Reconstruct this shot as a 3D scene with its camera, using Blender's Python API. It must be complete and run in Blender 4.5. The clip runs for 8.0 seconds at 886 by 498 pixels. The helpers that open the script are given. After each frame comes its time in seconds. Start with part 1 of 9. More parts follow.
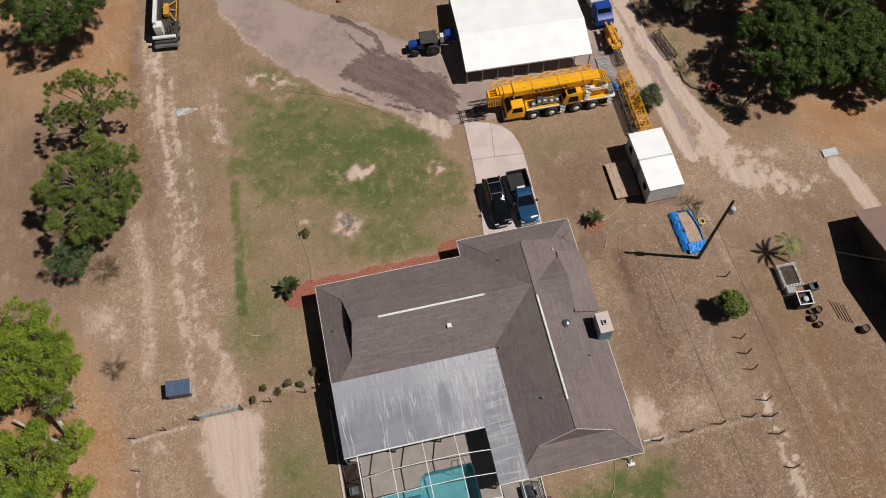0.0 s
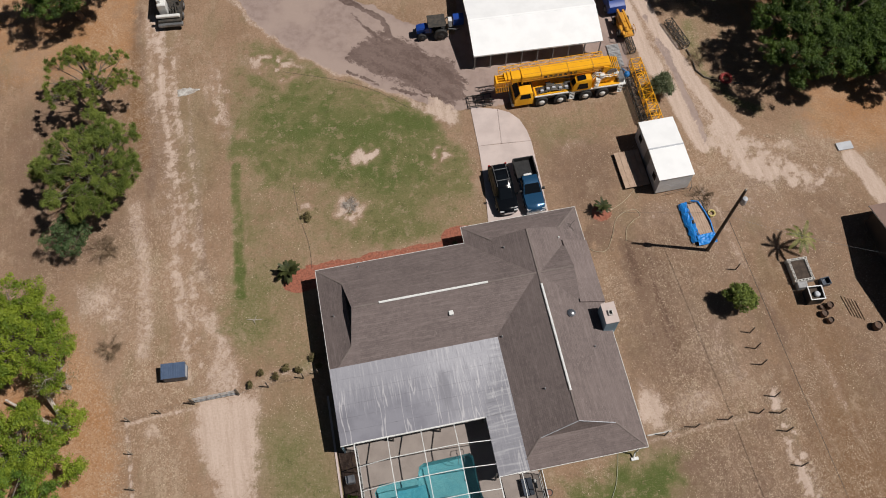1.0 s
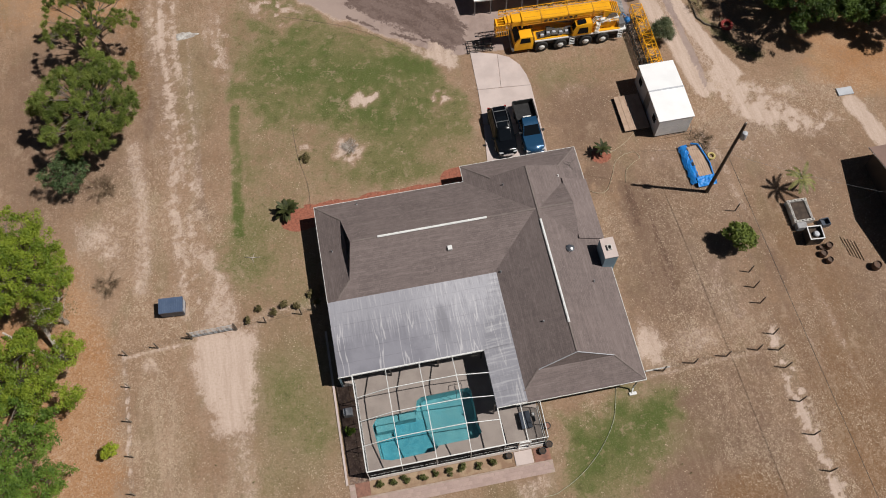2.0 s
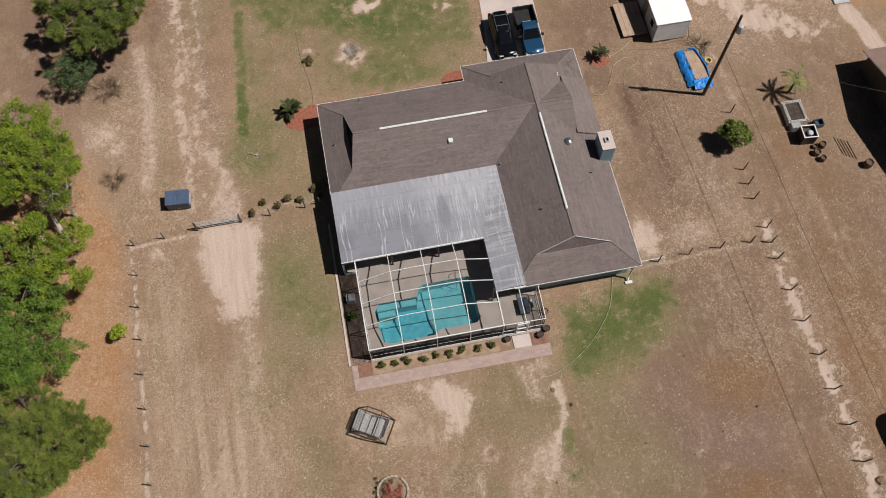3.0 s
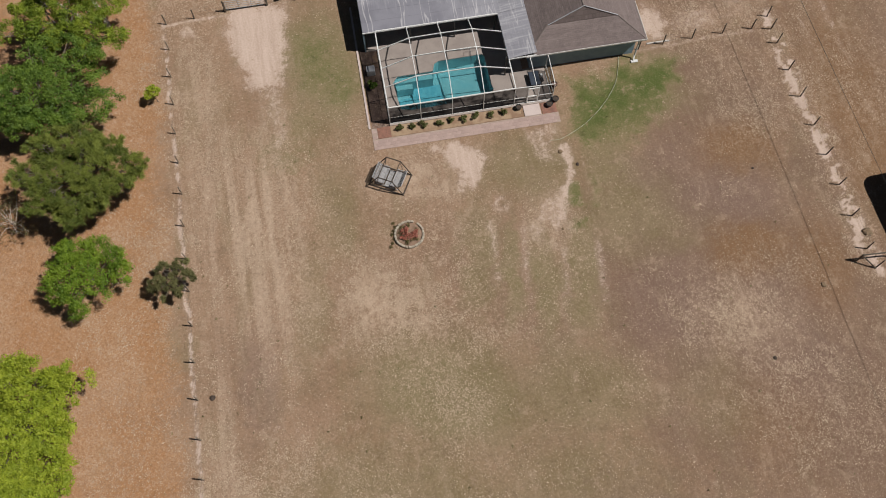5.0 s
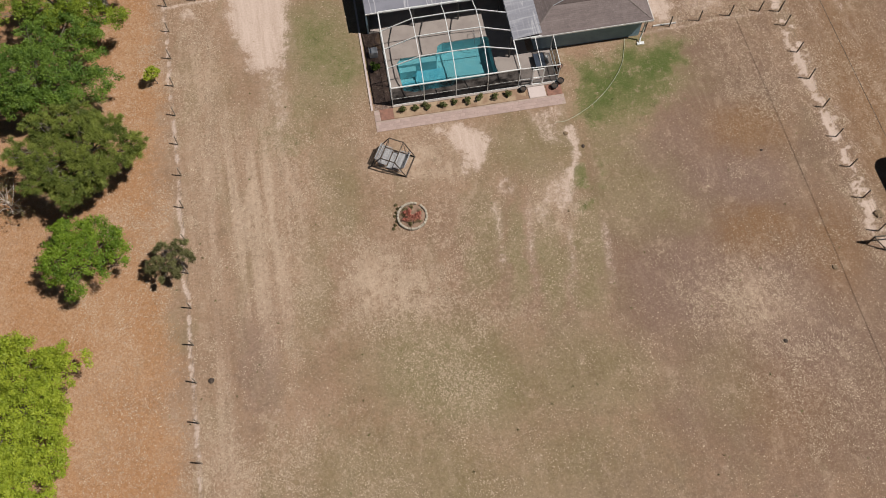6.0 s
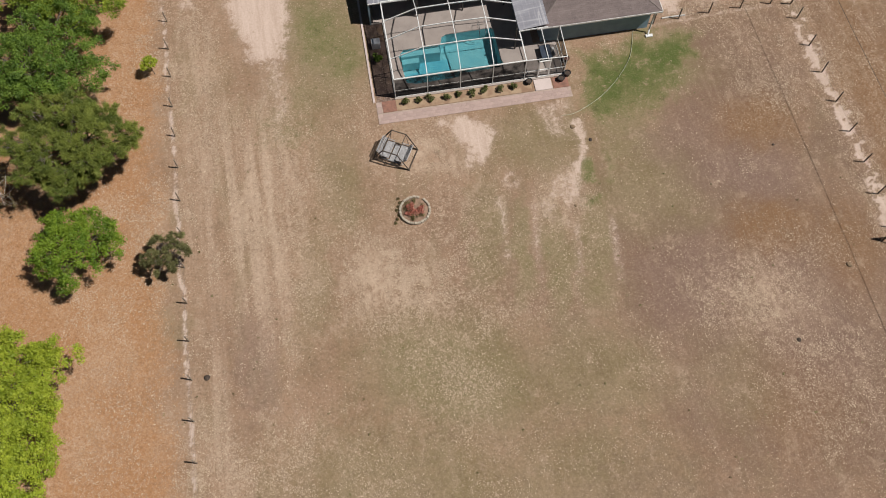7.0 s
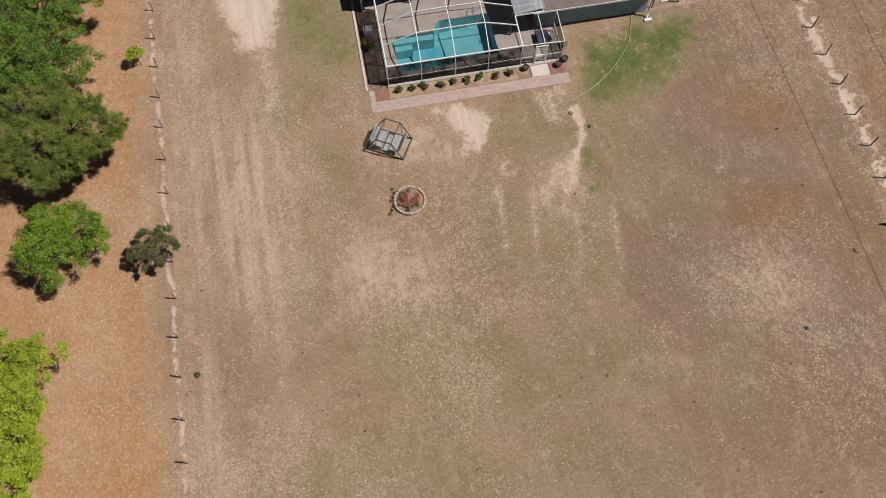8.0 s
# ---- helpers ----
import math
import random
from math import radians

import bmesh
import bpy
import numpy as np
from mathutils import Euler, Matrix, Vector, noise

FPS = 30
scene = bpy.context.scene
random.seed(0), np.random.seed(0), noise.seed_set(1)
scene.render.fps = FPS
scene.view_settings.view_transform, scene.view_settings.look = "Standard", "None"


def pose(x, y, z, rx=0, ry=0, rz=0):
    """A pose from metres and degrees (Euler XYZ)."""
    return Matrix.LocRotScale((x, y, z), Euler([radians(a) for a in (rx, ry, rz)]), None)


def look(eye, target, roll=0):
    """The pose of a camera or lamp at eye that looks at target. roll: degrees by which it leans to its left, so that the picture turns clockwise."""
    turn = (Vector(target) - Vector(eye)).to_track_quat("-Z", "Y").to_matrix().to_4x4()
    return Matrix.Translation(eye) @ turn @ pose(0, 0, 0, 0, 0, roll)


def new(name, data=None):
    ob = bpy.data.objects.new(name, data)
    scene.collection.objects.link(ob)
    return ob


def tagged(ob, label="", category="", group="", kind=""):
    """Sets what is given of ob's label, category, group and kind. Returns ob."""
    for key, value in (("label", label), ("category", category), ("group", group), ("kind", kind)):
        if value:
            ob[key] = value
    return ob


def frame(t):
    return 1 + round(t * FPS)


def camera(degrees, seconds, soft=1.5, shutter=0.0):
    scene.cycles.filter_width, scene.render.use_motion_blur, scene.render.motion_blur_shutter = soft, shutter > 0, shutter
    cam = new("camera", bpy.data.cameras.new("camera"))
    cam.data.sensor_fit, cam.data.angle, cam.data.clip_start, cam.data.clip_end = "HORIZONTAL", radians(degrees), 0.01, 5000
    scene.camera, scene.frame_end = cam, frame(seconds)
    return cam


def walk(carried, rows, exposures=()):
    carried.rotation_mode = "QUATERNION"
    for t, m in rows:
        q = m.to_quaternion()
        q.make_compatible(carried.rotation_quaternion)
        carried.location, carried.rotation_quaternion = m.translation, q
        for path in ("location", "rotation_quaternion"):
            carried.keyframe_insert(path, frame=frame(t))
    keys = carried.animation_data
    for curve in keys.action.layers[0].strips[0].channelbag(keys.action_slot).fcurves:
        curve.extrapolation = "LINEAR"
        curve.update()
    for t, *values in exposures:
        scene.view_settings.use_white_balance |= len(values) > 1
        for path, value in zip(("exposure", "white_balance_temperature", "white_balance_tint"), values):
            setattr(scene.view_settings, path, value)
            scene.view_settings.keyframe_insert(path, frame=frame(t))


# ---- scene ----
cam = camera(57.0, 8.0, 1.0)
PATH = [
    (0, (1.01, -0.092, 67.254), (0.981, 0.783, 65.456), -2.0),
    (0.5, (1.074, 0.046, 66.483), (1.039, 0.912, 64.681), -1.8),
    (1, (1.158, -0.353, 65.461), (1.116, 0.518, 63.661), -1.6),
    (2.3, (1.267, -6.466, 62.663), (1.228, -5.614, 60.853), -1.0),
    (2.5, (1.268, -7.679, 62.381), (1.229, -6.842, 60.565), -0.9),
    (3, (1.286, -11.938, 61.388), (1.251, -11.117, 59.565), -0.8),
    (3.5, (1.338, -16.883, 60.3), (1.301, -16.077, 58.47), -0.7),
    (4, (1.353, -21.941, 59.683), (1.313, -21.171, 57.837), -0.8),
    (4.5, (1.253, -26.369, 59.041), (1.211, -25.599, 57.196), -0.8),
    (5, (1.11, -28.954, 58.272), (1.066, -28.19, 56.424), -0.7),
    (6.5, (0.866, -30.479, 55.517), (0.817, -29.685, 53.682), -0.8),
    (7, (0.727, -30.487, 54.617), (0.679, -29.691, 52.783), -0.5),
    (7.5, (0.793, -30.487, 53.676), (0.741, -29.689, 51.843), -0.7),
    (8, (0.804, -30.378, 52.85), (0.762, -29.583, 51.015), -0.8),
]
walk(cam, [(t, look(eye, target, roll)) for t, eye, target, roll in PATH], [(0, -0.23), (1, -0.24), (2.5, -0.14), (3.5, -0.14), (4.5, -0.2), (5, -0.24), (5.6, -0.13), (6.5, -0.04), (8, -0.03)])

# ---------------------------------------------------------------- light
SUN_EL, SUN_AZ = 57.8, -4.5
sun_dir = Vector((math.cos(radians(SUN_EL)) * math.cos(radians(SUN_AZ)), math.cos(radians(SUN_EL)) * math.sin(radians(SUN_AZ)), math.sin(radians(SUN_EL))))
sun_data = bpy.data.lights.new("sun", "SUN")
sun_data.energy, sun_data.angle, sun_data.color = 4.9, radians(0.53), (1.0, 0.95, 0.895)
sun = new("sun", sun_data)
sun.matrix_world = look(sun_dir * 200, (0, 0, 0))
world = bpy.data.worlds.new("sky")
scene.world = world
world.use_nodes = True
wnt = world.node_tree
wnt.nodes.clear()
sky = wnt.nodes.new("ShaderNodeTexSky")
sky.sky_type, sky.sun_disc = "NISHITA", False
sky.sun_elevation, sky.sun_rotation = radians(SUN_EL), radians(90 - SUN_AZ)
wbg = wnt.nodes.new("ShaderNodeBackground")
wbg.inputs["Strength"].default_value = 0.016
wout = wnt.nodes.new("ShaderNodeOutputWorld")
wnt.links.new(sky.outputs[0], wbg.inputs[0])
wnt.links.new(wbg.outputs[0], wout.inputs[0])
scene.view_settings.exposure = 0.0


# ---------------------------------------------------------------- node helpers
class Nodes:
    """Short hand for building one material's node tree."""

    def __init__(self, name):
        self.mat = bpy.data.materials.new(name)
        self.mat.use_nodes = True
        self.nt = self.mat.node_tree
        self.nt.nodes.clear()
        self.out = self.nt.nodes.new("ShaderNodeOutputMaterial")

    def put(self, socket, value):
        if isinstance(value, bpy.types.NodeSocket):
            self.nt.links.new(value, socket)
        elif isinstance(value, (tuple, list)) and len(value) == 3 and socket.type == "RGBA":
            socket.default_value = (*value, 1)
        else:
            socket.default_value = value

    def node(self, kind, out=0, **ins):
        n = self.nt.nodes.new(kind)
        for key, value in ins.items():
            key = int(key[1:]) if key[0] == "_" else key.replace("_", " ")
            self.put(n.inputs[key], value)
        return n.outputs[out]

    def coord(self, which="Object"):
        return self.nt.nodes.new("ShaderNodeTexCoord").outputs[which]

    def scaled(self, vector, x, y, z, rot=0.0):
        return self.node("ShaderNodeMapping", Vector=vector, Scale=(x, y, z), Rotation=(0, 0, rot))

    def along(self, vector, heading, long, wide):
        """Coordinates drawn out along a heading, in degrees from x: features long by wide metres."""
        return self.scaled(self.scaled(vector, 1, 1, 1, -radians(heading)), 1 / long, 1 / wide, 1)

    def noise(self, vector, scale, detail=4.0, rough=0.55):
        return self.node("ShaderNodeTexNoise", Vector=vector, Scale=scale, Detail=detail, Roughness=rough)

    def math(self, op, a, b=0.0, clamp=False):
        n = self.nt.nodes.new("ShaderNodeMath")
        n.operation, n.use_clamp = op, clamp
        self.put(n.inputs[0], a)
        self.put(n.inputs[1], b)
        return n.outputs[0]

    def span(self, value, lo, hi, to0=0.0, to1=1.0):
        n = self.nt.nodes.new("ShaderNodeMapRange")
        n.interpolation_type = "SMOOTHSTEP"
        self.put(n.inputs[0], value)
        for i, v in ((1, lo), (2, hi), (3, to0), (4, to1)):
            n.inputs[i].default_value = v
        return n.outputs[0]

    def mix(self, fac, a, b, blend="MIX"):
        n = self.nt.nodes.new("ShaderNodeMix")
        n.data_type, n.blend_type = "RGBA", blend
        self.put(n.inputs[0], fac)
        self.put(n.inputs[6], a)
        self.put(n.inputs[7], b)
        return n.outputs[2]

    def bump(self, height, strength=0.3, distance=0.02):
        return self.node("ShaderNodeBump", Height=height, Strength=strength, Distance=distance)

    def surface(self, colour, rough=0.8, metal=0.0, normal=None, **more):
        b = self.nt.nodes.new("ShaderNodeBsdfPrincipled")
        self.put(b.inputs["Base Color"], colour)
        self.put(b.inputs["Roughness"], rough)
        self.put(b.inputs["Metallic"], metal)
        if normal is not None:
            self.put(b.inputs["Normal"], normal)
        for key, value in more.items():
            self.put(b.inputs[key.replace("_", " ")], value)
        self.nt.links.new(b.outputs[0], self.out.inputs[0])
        return self.mat


def surf(name, c1, c2, scale=2.0, rough=0.8, metal=0.0, bump=0.15, fine=25.0, dirt=0.35, spread=0.0):
    """A painted, wooden or stony surface: two tones at a large scale, grain at a small one. spread: tone differs from piece to piece."""
    n = Nodes(name)
    co = n.coord()
    big = n.span(n.noise(co, scale, 5), 0.35, 0.68)
    small = n.noise(co, fine, 4)
    col = n.mix(big, c1, c2)
    col = n.mix(n.math("MULTIPLY", n.span(small, 0.45, 0.75), dirt), col, tuple(0.55 * c for c in c1))
    if spread:
        rnd = n.node("ShaderNodeObjectInfo", out="Random")
        col = n.mix(n.math("MULTIPLY", rnd, spread), col, tuple(0.35 * c for c in c2))
    r = n.span(small, 0.3, 0.7, max(0.02, rough - 0.08), min(1.0, rough + 0.08))
    return n.surface(col, r, metal, n.bump(small, bump, 0.01))


def glassy(name, colour, rough=0.06, gloss=0.8):
    n = Nodes(name)
    co = n.coord()
    return n.surface(colour, n.span(n.noise(co, 3.0), 0.3, 0.7, rough, rough + 0.1), 0.0, Specular_IOR_Level=gloss)


def screen_cloth(name, opacity):
    """Fine insect screen: mostly open, the threads dark."""
    n = Nodes(name)
    d = n.node("ShaderNodeBsdfDiffuse", Color=(0.02, 0.02, 0.022, 1))
    t = n.node("ShaderNodeBsdfTransparent")
    co = n.coord()
    f = n.span(n.noise(co, 1.2, 3), 0.3, 0.7, opacity * 0.85, opacity * 1.15)
    m = n.node("ShaderNodeMixShader", _0=f, _1=t, _2=d)
    n.nt.links.new(m, n.out.inputs[0])
    return n.mat


def leafy(name, dark, light, scale=1.3):
    n = Nodes(name)
    co = n.coord()
    isle = n.node("ShaderNodeNewGeometry", out="Random Per Island")
    big = n.span(n.noise(co, scale, 3), 0.35, 0.65)
    col = n.mix(n.math("ADD", n.math("MULTIPLY", isle, 0.42), n.math("MULTIPLY", big, 0.55), True), dark, light)
    d = n.node("ShaderNodeBsdfDiffuse", Color=col)
    t = n.node("ShaderNodeBsdfTranslucent", Color=col)
    g = n.node("ShaderNodeBsdfGlossy", Color=(1, 1, 1, 1), Roughness=0.6)
    m = n.node("ShaderNodeMixShader", _0=0.2, _1=d, _2=t)
    m = n.node("ShaderNodeMixShader", _0=0.02, _1=m, _2=g)
    n.nt.links.new(m, n.out.inputs[0])
    return n.mat


def litter_mat(name, dull, bright):
    """Dry leaves whose tone differs from piece to piece."""
    n = Nodes(name)
    isle = n.node("ShaderNodeNewGeometry", out="Random Per Island")
    grain = n.noise(n.coord(), 30.0, 2)
    col = n.mix(n.math("ADD", n.math("MULTIPLY", isle, 0.8), n.math("MULTIPLY", grain, 0.3), True), dull, bright)
    return n.surface(col, 0.85, 0.0, Specular_IOR_Level=0.2)


def shingle_mat(name, across, k=1.0):
    """Asphalt shingles: courses, tabs of uneven tone, faint streaks down the slope. across: the slope falls along x, not y."""
    n = Nodes(name)
    turn = radians(90) if across else 0.0

    def down(wide, long):
        return n.scaled(n.coord(), *((long, wide, 1) if across else (wide, long, 1)))

    co = n.scaled(n.coord(), 1, 1, 1, turn)
    brick = n.nt.nodes.new("ShaderNodeTexBrick")
    n.put(brick.inputs["Vector"], co)
    for key, v in (("Scale", 1.0), ("Mortar Size", 0.008), ("Brick Width", 0.3), ("Row Height", 0.145), ("Bias", 0.0)):
        brick.inputs[key].default_value = v
    brick.inputs["Color1"].default_value = (0.14 * k, 0.111 * k, 0.106 * k, 1)
    brick.inputs["Color2"].default_value = (0.178 * k, 0.143 * k, 0.137 * k, 1)
    brick.inputs["Mortar"].default_value = (0.105 * k, 0.083 * k, 0.08 * k, 1)
    big = n.noise(co, 0.35, 4)
    streak = n.noise(down(1.6, 0.3), 1.0, 4)
    courses = n.noise(down(0.35, 5.5), 1.0, 4, 0.65)
    grit = n.noise(co, 40.0, 3, 0.7)
    tabs = n.noise(down(4.5, 6.0), 1.0, 3, 0.7)
    col = n.mix(n.span(big, 0.35, 0.7, 0, 0.45), brick.outputs[0], (0.195 * k, 0.156 * k, 0.149 * k))
    col = n.mix(n.span(streak, 0.52, 0.72, 0, 0.4), col, (0.105 * k, 0.083 * k, 0.081 * k))
    col = n.mix(n.span(courses, 0.54, 0.66, 0, 0.4), col, (0.24 * k, 0.196 * k, 0.186 * k))
    col = n.mix(n.span(courses, 0.46, 0.36, 0, 0.35), col, (0.1 * k, 0.079 * k, 0.076 * k))
    col = n.mix(n.span(tabs, 0.6, 0.7, 0, 0.45), col, (0.28 * k, 0.235 * k, 0.22 * k))
    col = n.mix(n.span(grit, 0.5, 0.72, 0, 0.35), col, (0.26 * k, 0.215 * k, 0.205 * k))
    return n.surface(col, 0.9, 0.0, n.bump(n.math("ADD", n.math("MULTIPLY", brick.outputs[1], -1.0), grit), 0.45, 0.012))


# ---------------------------------------------------------------- materials
M_SHINGLE = shingle_mat("roof_shingles_ns", False)
M_SHINGLE_EW = shingle_mat("roof_shingles_ew", True)
M_SHINGLE_PALE = shingle_mat("paler_roof_shingles", True, 1.12)
M_CAP = surf("weathered_ridge_cap", (0.21, 0.175, 0.16), (0.17, 0.14, 0.13), 3.0, 0.9)
M_BROWNROOF = surf("faded_brown_roofing", (0.27, 0.18, 0.15), (0.22, 0.15, 0.125), 0.6, 0.85, bump=0.2)
M_WHITE = surf("white_painted_metal", (0.74, 0.74, 0.72), (0.62, 0.62, 0.6), 1.5, 0.45, 0.0, 0.05)
M_ALU = surf("white_aluminium", (0.78, 0.79, 0.78), (0.68, 0.69, 0.68), 2.0, 0.4, 0.0, 0.05, dirt=0.2)
M_BLUEWALL = surf("pale_blue_stucco", (0.24, 0.36, 0.44), (0.2, 0.3, 0.38), 1.2, 0.85, bump=0.4)
M_LANAISHADE = surf("interior_dark_aluminium", (0.03, 0.028, 0.026), (0.05, 0.046, 0.042), 2.0, 0.5)
M_BARNROOF = surf("white_roof_sheet", (0.88, 0.89, 0.9), (0.82, 0.83, 0.84), 0.7, 0.5, 0.0, 0.04, dirt=0.05)
M_POST = surf("weathered_post_wood", (0.16, 0.13, 0.1), (0.09, 0.075, 0.06), 3.0, 0.9, bump=0.5, spread=0.4)
M_BLEACHED = surf("bleached_post_wood", (0.34, 0.28, 0.215), (0.23, 0.185, 0.14), 3.0, 0.9, bump=0.5, spread=0.3)
M_POLE = surf("creosoted_pole_wood", (0.06, 0.045, 0.035), (0.1, 0.078, 0.06), 1.5, 0.85, bump=0.5)
M_GREYWOOD = surf("silvered_wood", (0.42, 0.42, 0.43), (0.3, 0.3, 0.31), 4.0, 0.85, bump=0.4, spread=0.3)
M_PLY = surf("plywood_deck", (0.46, 0.33, 0.245), (0.38, 0.265, 0.19), 2.0, 0.8, bump=0.3)
M_WIRE = surf("wire_metal", (0.1, 0.1, 0.1), (0.06, 0.06, 0.06), 5.0, 0.6, 0.3)
M_RUBBER = surf("tyre_rubber", (0.022, 0.022, 0.023), (0.035, 0.034, 0.033), 5.0, 0.85)
M_BLACKPL = surf("black_plastic", (0.018, 0.018, 0.019), (0.03, 0.03, 0.031), 3.0, 0.5)
M_STEEL = surf("grey_steel", (0.3, 0.31, 0.32), (0.2, 0.2, 0.21), 3.0, 0.45, 0.6)
M_DARKSTEEL = surf("dark_steel", (0.05, 0.048, 0.046), (0.1, 0.085, 0.07), 3.0, 0.6, 0.3)
M_GALV = surf("galvanised_tube", (0.5, 0.51, 0.52), (0.4, 0.41, 0.42), 3.0, 0.5, 0.2)
M_CHROME = surf("bright_metal", (0.75, 0.76, 0.78), (0.6, 0.6, 0.62), 4.0, 0.2, 0.9, 0.03)
M_YELLOW = surf("crane_yellow_paint", (0.88, 0.43, 0.012), (0.8, 0.37, 0.01), 0.8, 0.38, 0.0, 0.04, dirt=0.2)
M_YELLOW_OLD = surf("old_yellow_paint", (0.66, 0.33, 0.03), (0.5, 0.22, 0.03), 2.0, 0.5, 0.0, 0.06)
M_BLUECAR = surf("blue_car_paint", (0.018, 0.075, 0.16), (0.022, 0.085, 0.18), 0.6, 0.2, 0.35, 0.0, dirt=0.1)
M_BLACKCAR = glassy("black_car_paint", (0.004, 0.005, 0.007), 0.06, 0.35)
M_GLASS = glassy("dark_window_glass", (0.006, 0.008, 0.011), 0.1, 0.12)
M_LAMP = glassy("lamp_lens", (0.55, 0.56, 0.58), 0.1)
M_REDLENS = glassy("red_lens", (0.35, 0.02, 0.015), 0.15)
M_TRACTOR = surf("blue_tractor_paint", (0.012, 0.06, 0.32), (0.015, 0.05, 0.25), 1.5, 0.4, 0.0, 0.03)
M_CYAN = surf("bright_blue_paint", (0.02, 0.2, 0.55), (0.02, 0.16, 0.42), 1.5, 0.4, 0.0, 0.03)
M_TARP = surf("blue_tarp", (0.012, 0.19, 0.62), (0.02, 0.27, 0.72), 2.5, 0.45, 0.0, 0.5, fine=6.0, dirt=0.2)
M_CONTAINER = surf("white_cabin_panel", (0.72, 0.73, 0.73), (0.62, 0.63, 0.64), 1.0, 0.5, 0.0, 0.05)
M_CABINWALL = surf("pale_grey_siding", (0.5, 0.52, 0.56), (0.42, 0.44, 0.48), 1.0, 0.6, 0.0, 0.1)
M_CONC = surf("driveway_concrete", (0.58, 0.49, 0.46), (0.5, 0.42, 0.395), 0.6, 0.9, bump=0.25, dirt=0.25)
M_DECK = surf("pool_deck_concrete", (0.4, 0.345, 0.312), (0.335, 0.286, 0.26), 0.8, 0.9, bump=0.3, dirt=0.2)
M_PAVER = surf("pink_concrete_paver", (0.45, 0.335, 0.3), (0.37, 0.27, 0.24), 1.2, 0.9, bump=0.3, dirt=0.5, spread=0.22)
# Coarse mottle in both pool plasters stands in for rippled light on the bottom.
M_POOL = surf("ripple_mottled_plaster", (0.33, 0.55, 0.57), (0.25, 0.49, 0.53), 1.6, 0.8, bump=0.2, fine=7.0, dirt=0.3)
# Deep water's blue, put into the plaster since the water tints evenly.
M_POOLDEEP = surf("depth_tinted_plaster", (0.2, 0.5, 0.57), (0.12, 0.4, 0.49), 2.2, 0.8, bump=0.2, fine=6.0, dirt=0.45)
M_STONE = surf("pale_edging_stone", (0.52, 0.46, 0.37), (0.36, 0.31, 0.245), 3.0, 0.9, bump=0.6, spread=0.35)
M_BLOCK = surf("concrete_block", (0.62, 0.6, 0.57), (0.48, 0.46, 0.44), 3.0, 0.9, bump=0.4, spread=0.2)
M_SOIL = surf("dark_soil", (0.05, 0.036, 0.028), (0.085, 0.062, 0.048), 2.5, 0.95, bump=0.8, fine=14)
M_MULCH = surf("red_mulch", (0.29, 0.145, 0.105), (0.19, 0.1, 0.075), 3.0, 0.95, bump=0.9, fine=16)
# Lid lighter than the box: its sunlit top is put into the colour.
M_LID = surf("sunlit_trailer_lid", (0.07, 0.105, 0.18), (0.09, 0.13, 0.21), 1.5, 0.4, 0.0, 0.1)
M_PALEWOOD = surf("sun_bleached_boards", (0.46, 0.455, 0.46), (0.33, 0.325, 0.33), 4.0, 0.8, bump=0.4, spread=0.45)
M_TRAILER = surf("dark_blue_trailer_cover", (0.04, 0.055, 0.085), (0.06, 0.078, 0.11), 1.5, 0.45, 0.0, 0.1)
M_BARK = surf("grey_brown_bark", (0.12, 0.095, 0.075), (0.2, 0.17, 0.14), 5.0, 0.95, bump=0.8)
M_DEADWOOD = surf("bleached_dead_wood", (0.56, 0.5, 0.44), (0.38, 0.33, 0.29), 4.0, 0.9, bump=0.5)
M_TWIG = surf("dry_brown_twig", (0.25, 0.175, 0.11), (0.14, 0.1, 0.06), 3.0, 0.95)
M_OAK = leafy("oak_leaves", (0.085, 0.145, 0.012), (0.31, 0.38, 0.035), 0.8)
M_OAKDARK = leafy("dark_oak_leaves", (0.05, 0.11, 0.014), (0.2, 0.3, 0.04), 0.9)
M_OAKNE = leafy("deep_green_leaves", (0.012, 0.034, 0.006), (0.12, 0.19, 0.03), 0.8)
M_BRIGHT = leafy("bright_green_leaves", (0.075, 0.15, 0.012), (0.25, 0.36, 0.03), 0.8)
M_LIME = leafy("lime_green_leaves", (0.19, 0.26, 0.016), (0.4, 0.46, 0.042))
M_PINE = leafy("pine_needles", (0.07, 0.11, 0.02), (0.28, 0.335, 0.07), 0.8)
M_PINEOLD = leafy("olive_pine_needles", (0.075, 0.11, 0.02), (0.29, 0.335, 0.065), 0.8)
M_BLUEOAK = leafy("blue_green_oak_leaves", (0.03, 0.062, 0.022), (0.14, 0.2, 0.075), 0.9)
M_DULLPINE = leafy("dull_brown_green_needles", (0.07, 0.072, 0.026), (0.25, 0.245, 0.1), 0.8)
M_GREYPINE = leafy("grey_green_needles", (0.1, 0.125, 0.065), (0.3, 0.33, 0.19))
M_ROUND = leafy("glossy_tree_leaves", (0.05, 0.085, 0.016), (0.27, 0.33, 0.07))
M_SAGO = leafy("palm_fronds", (0.022, 0.03, 0.008), (0.085, 0.095, 0.028))
M_PALMDRY = leafy("dry_palm_fronds", (0.07, 0.085, 0.022), (0.33, 0.31, 0.11))
M_SHRUB = leafy("shrub_leaves", (0.05, 0.065, 0.018), (0.2, 0.205, 0.065))
M_DRYLEAF = leafy("dry_shrub_leaves", (0.09, 0.075, 0.03), (0.24, 0.2, 0.09))
M_FLOWER = leafy("red_flowers", (0.36, 0.1, 0.07), (0.62, 0.3, 0.22))
M_SCREEN = screen_cloth("roof_screen_cloth", 0.13)
M_SCREENW = screen_cloth("wall_screen_cloth", 0.55)
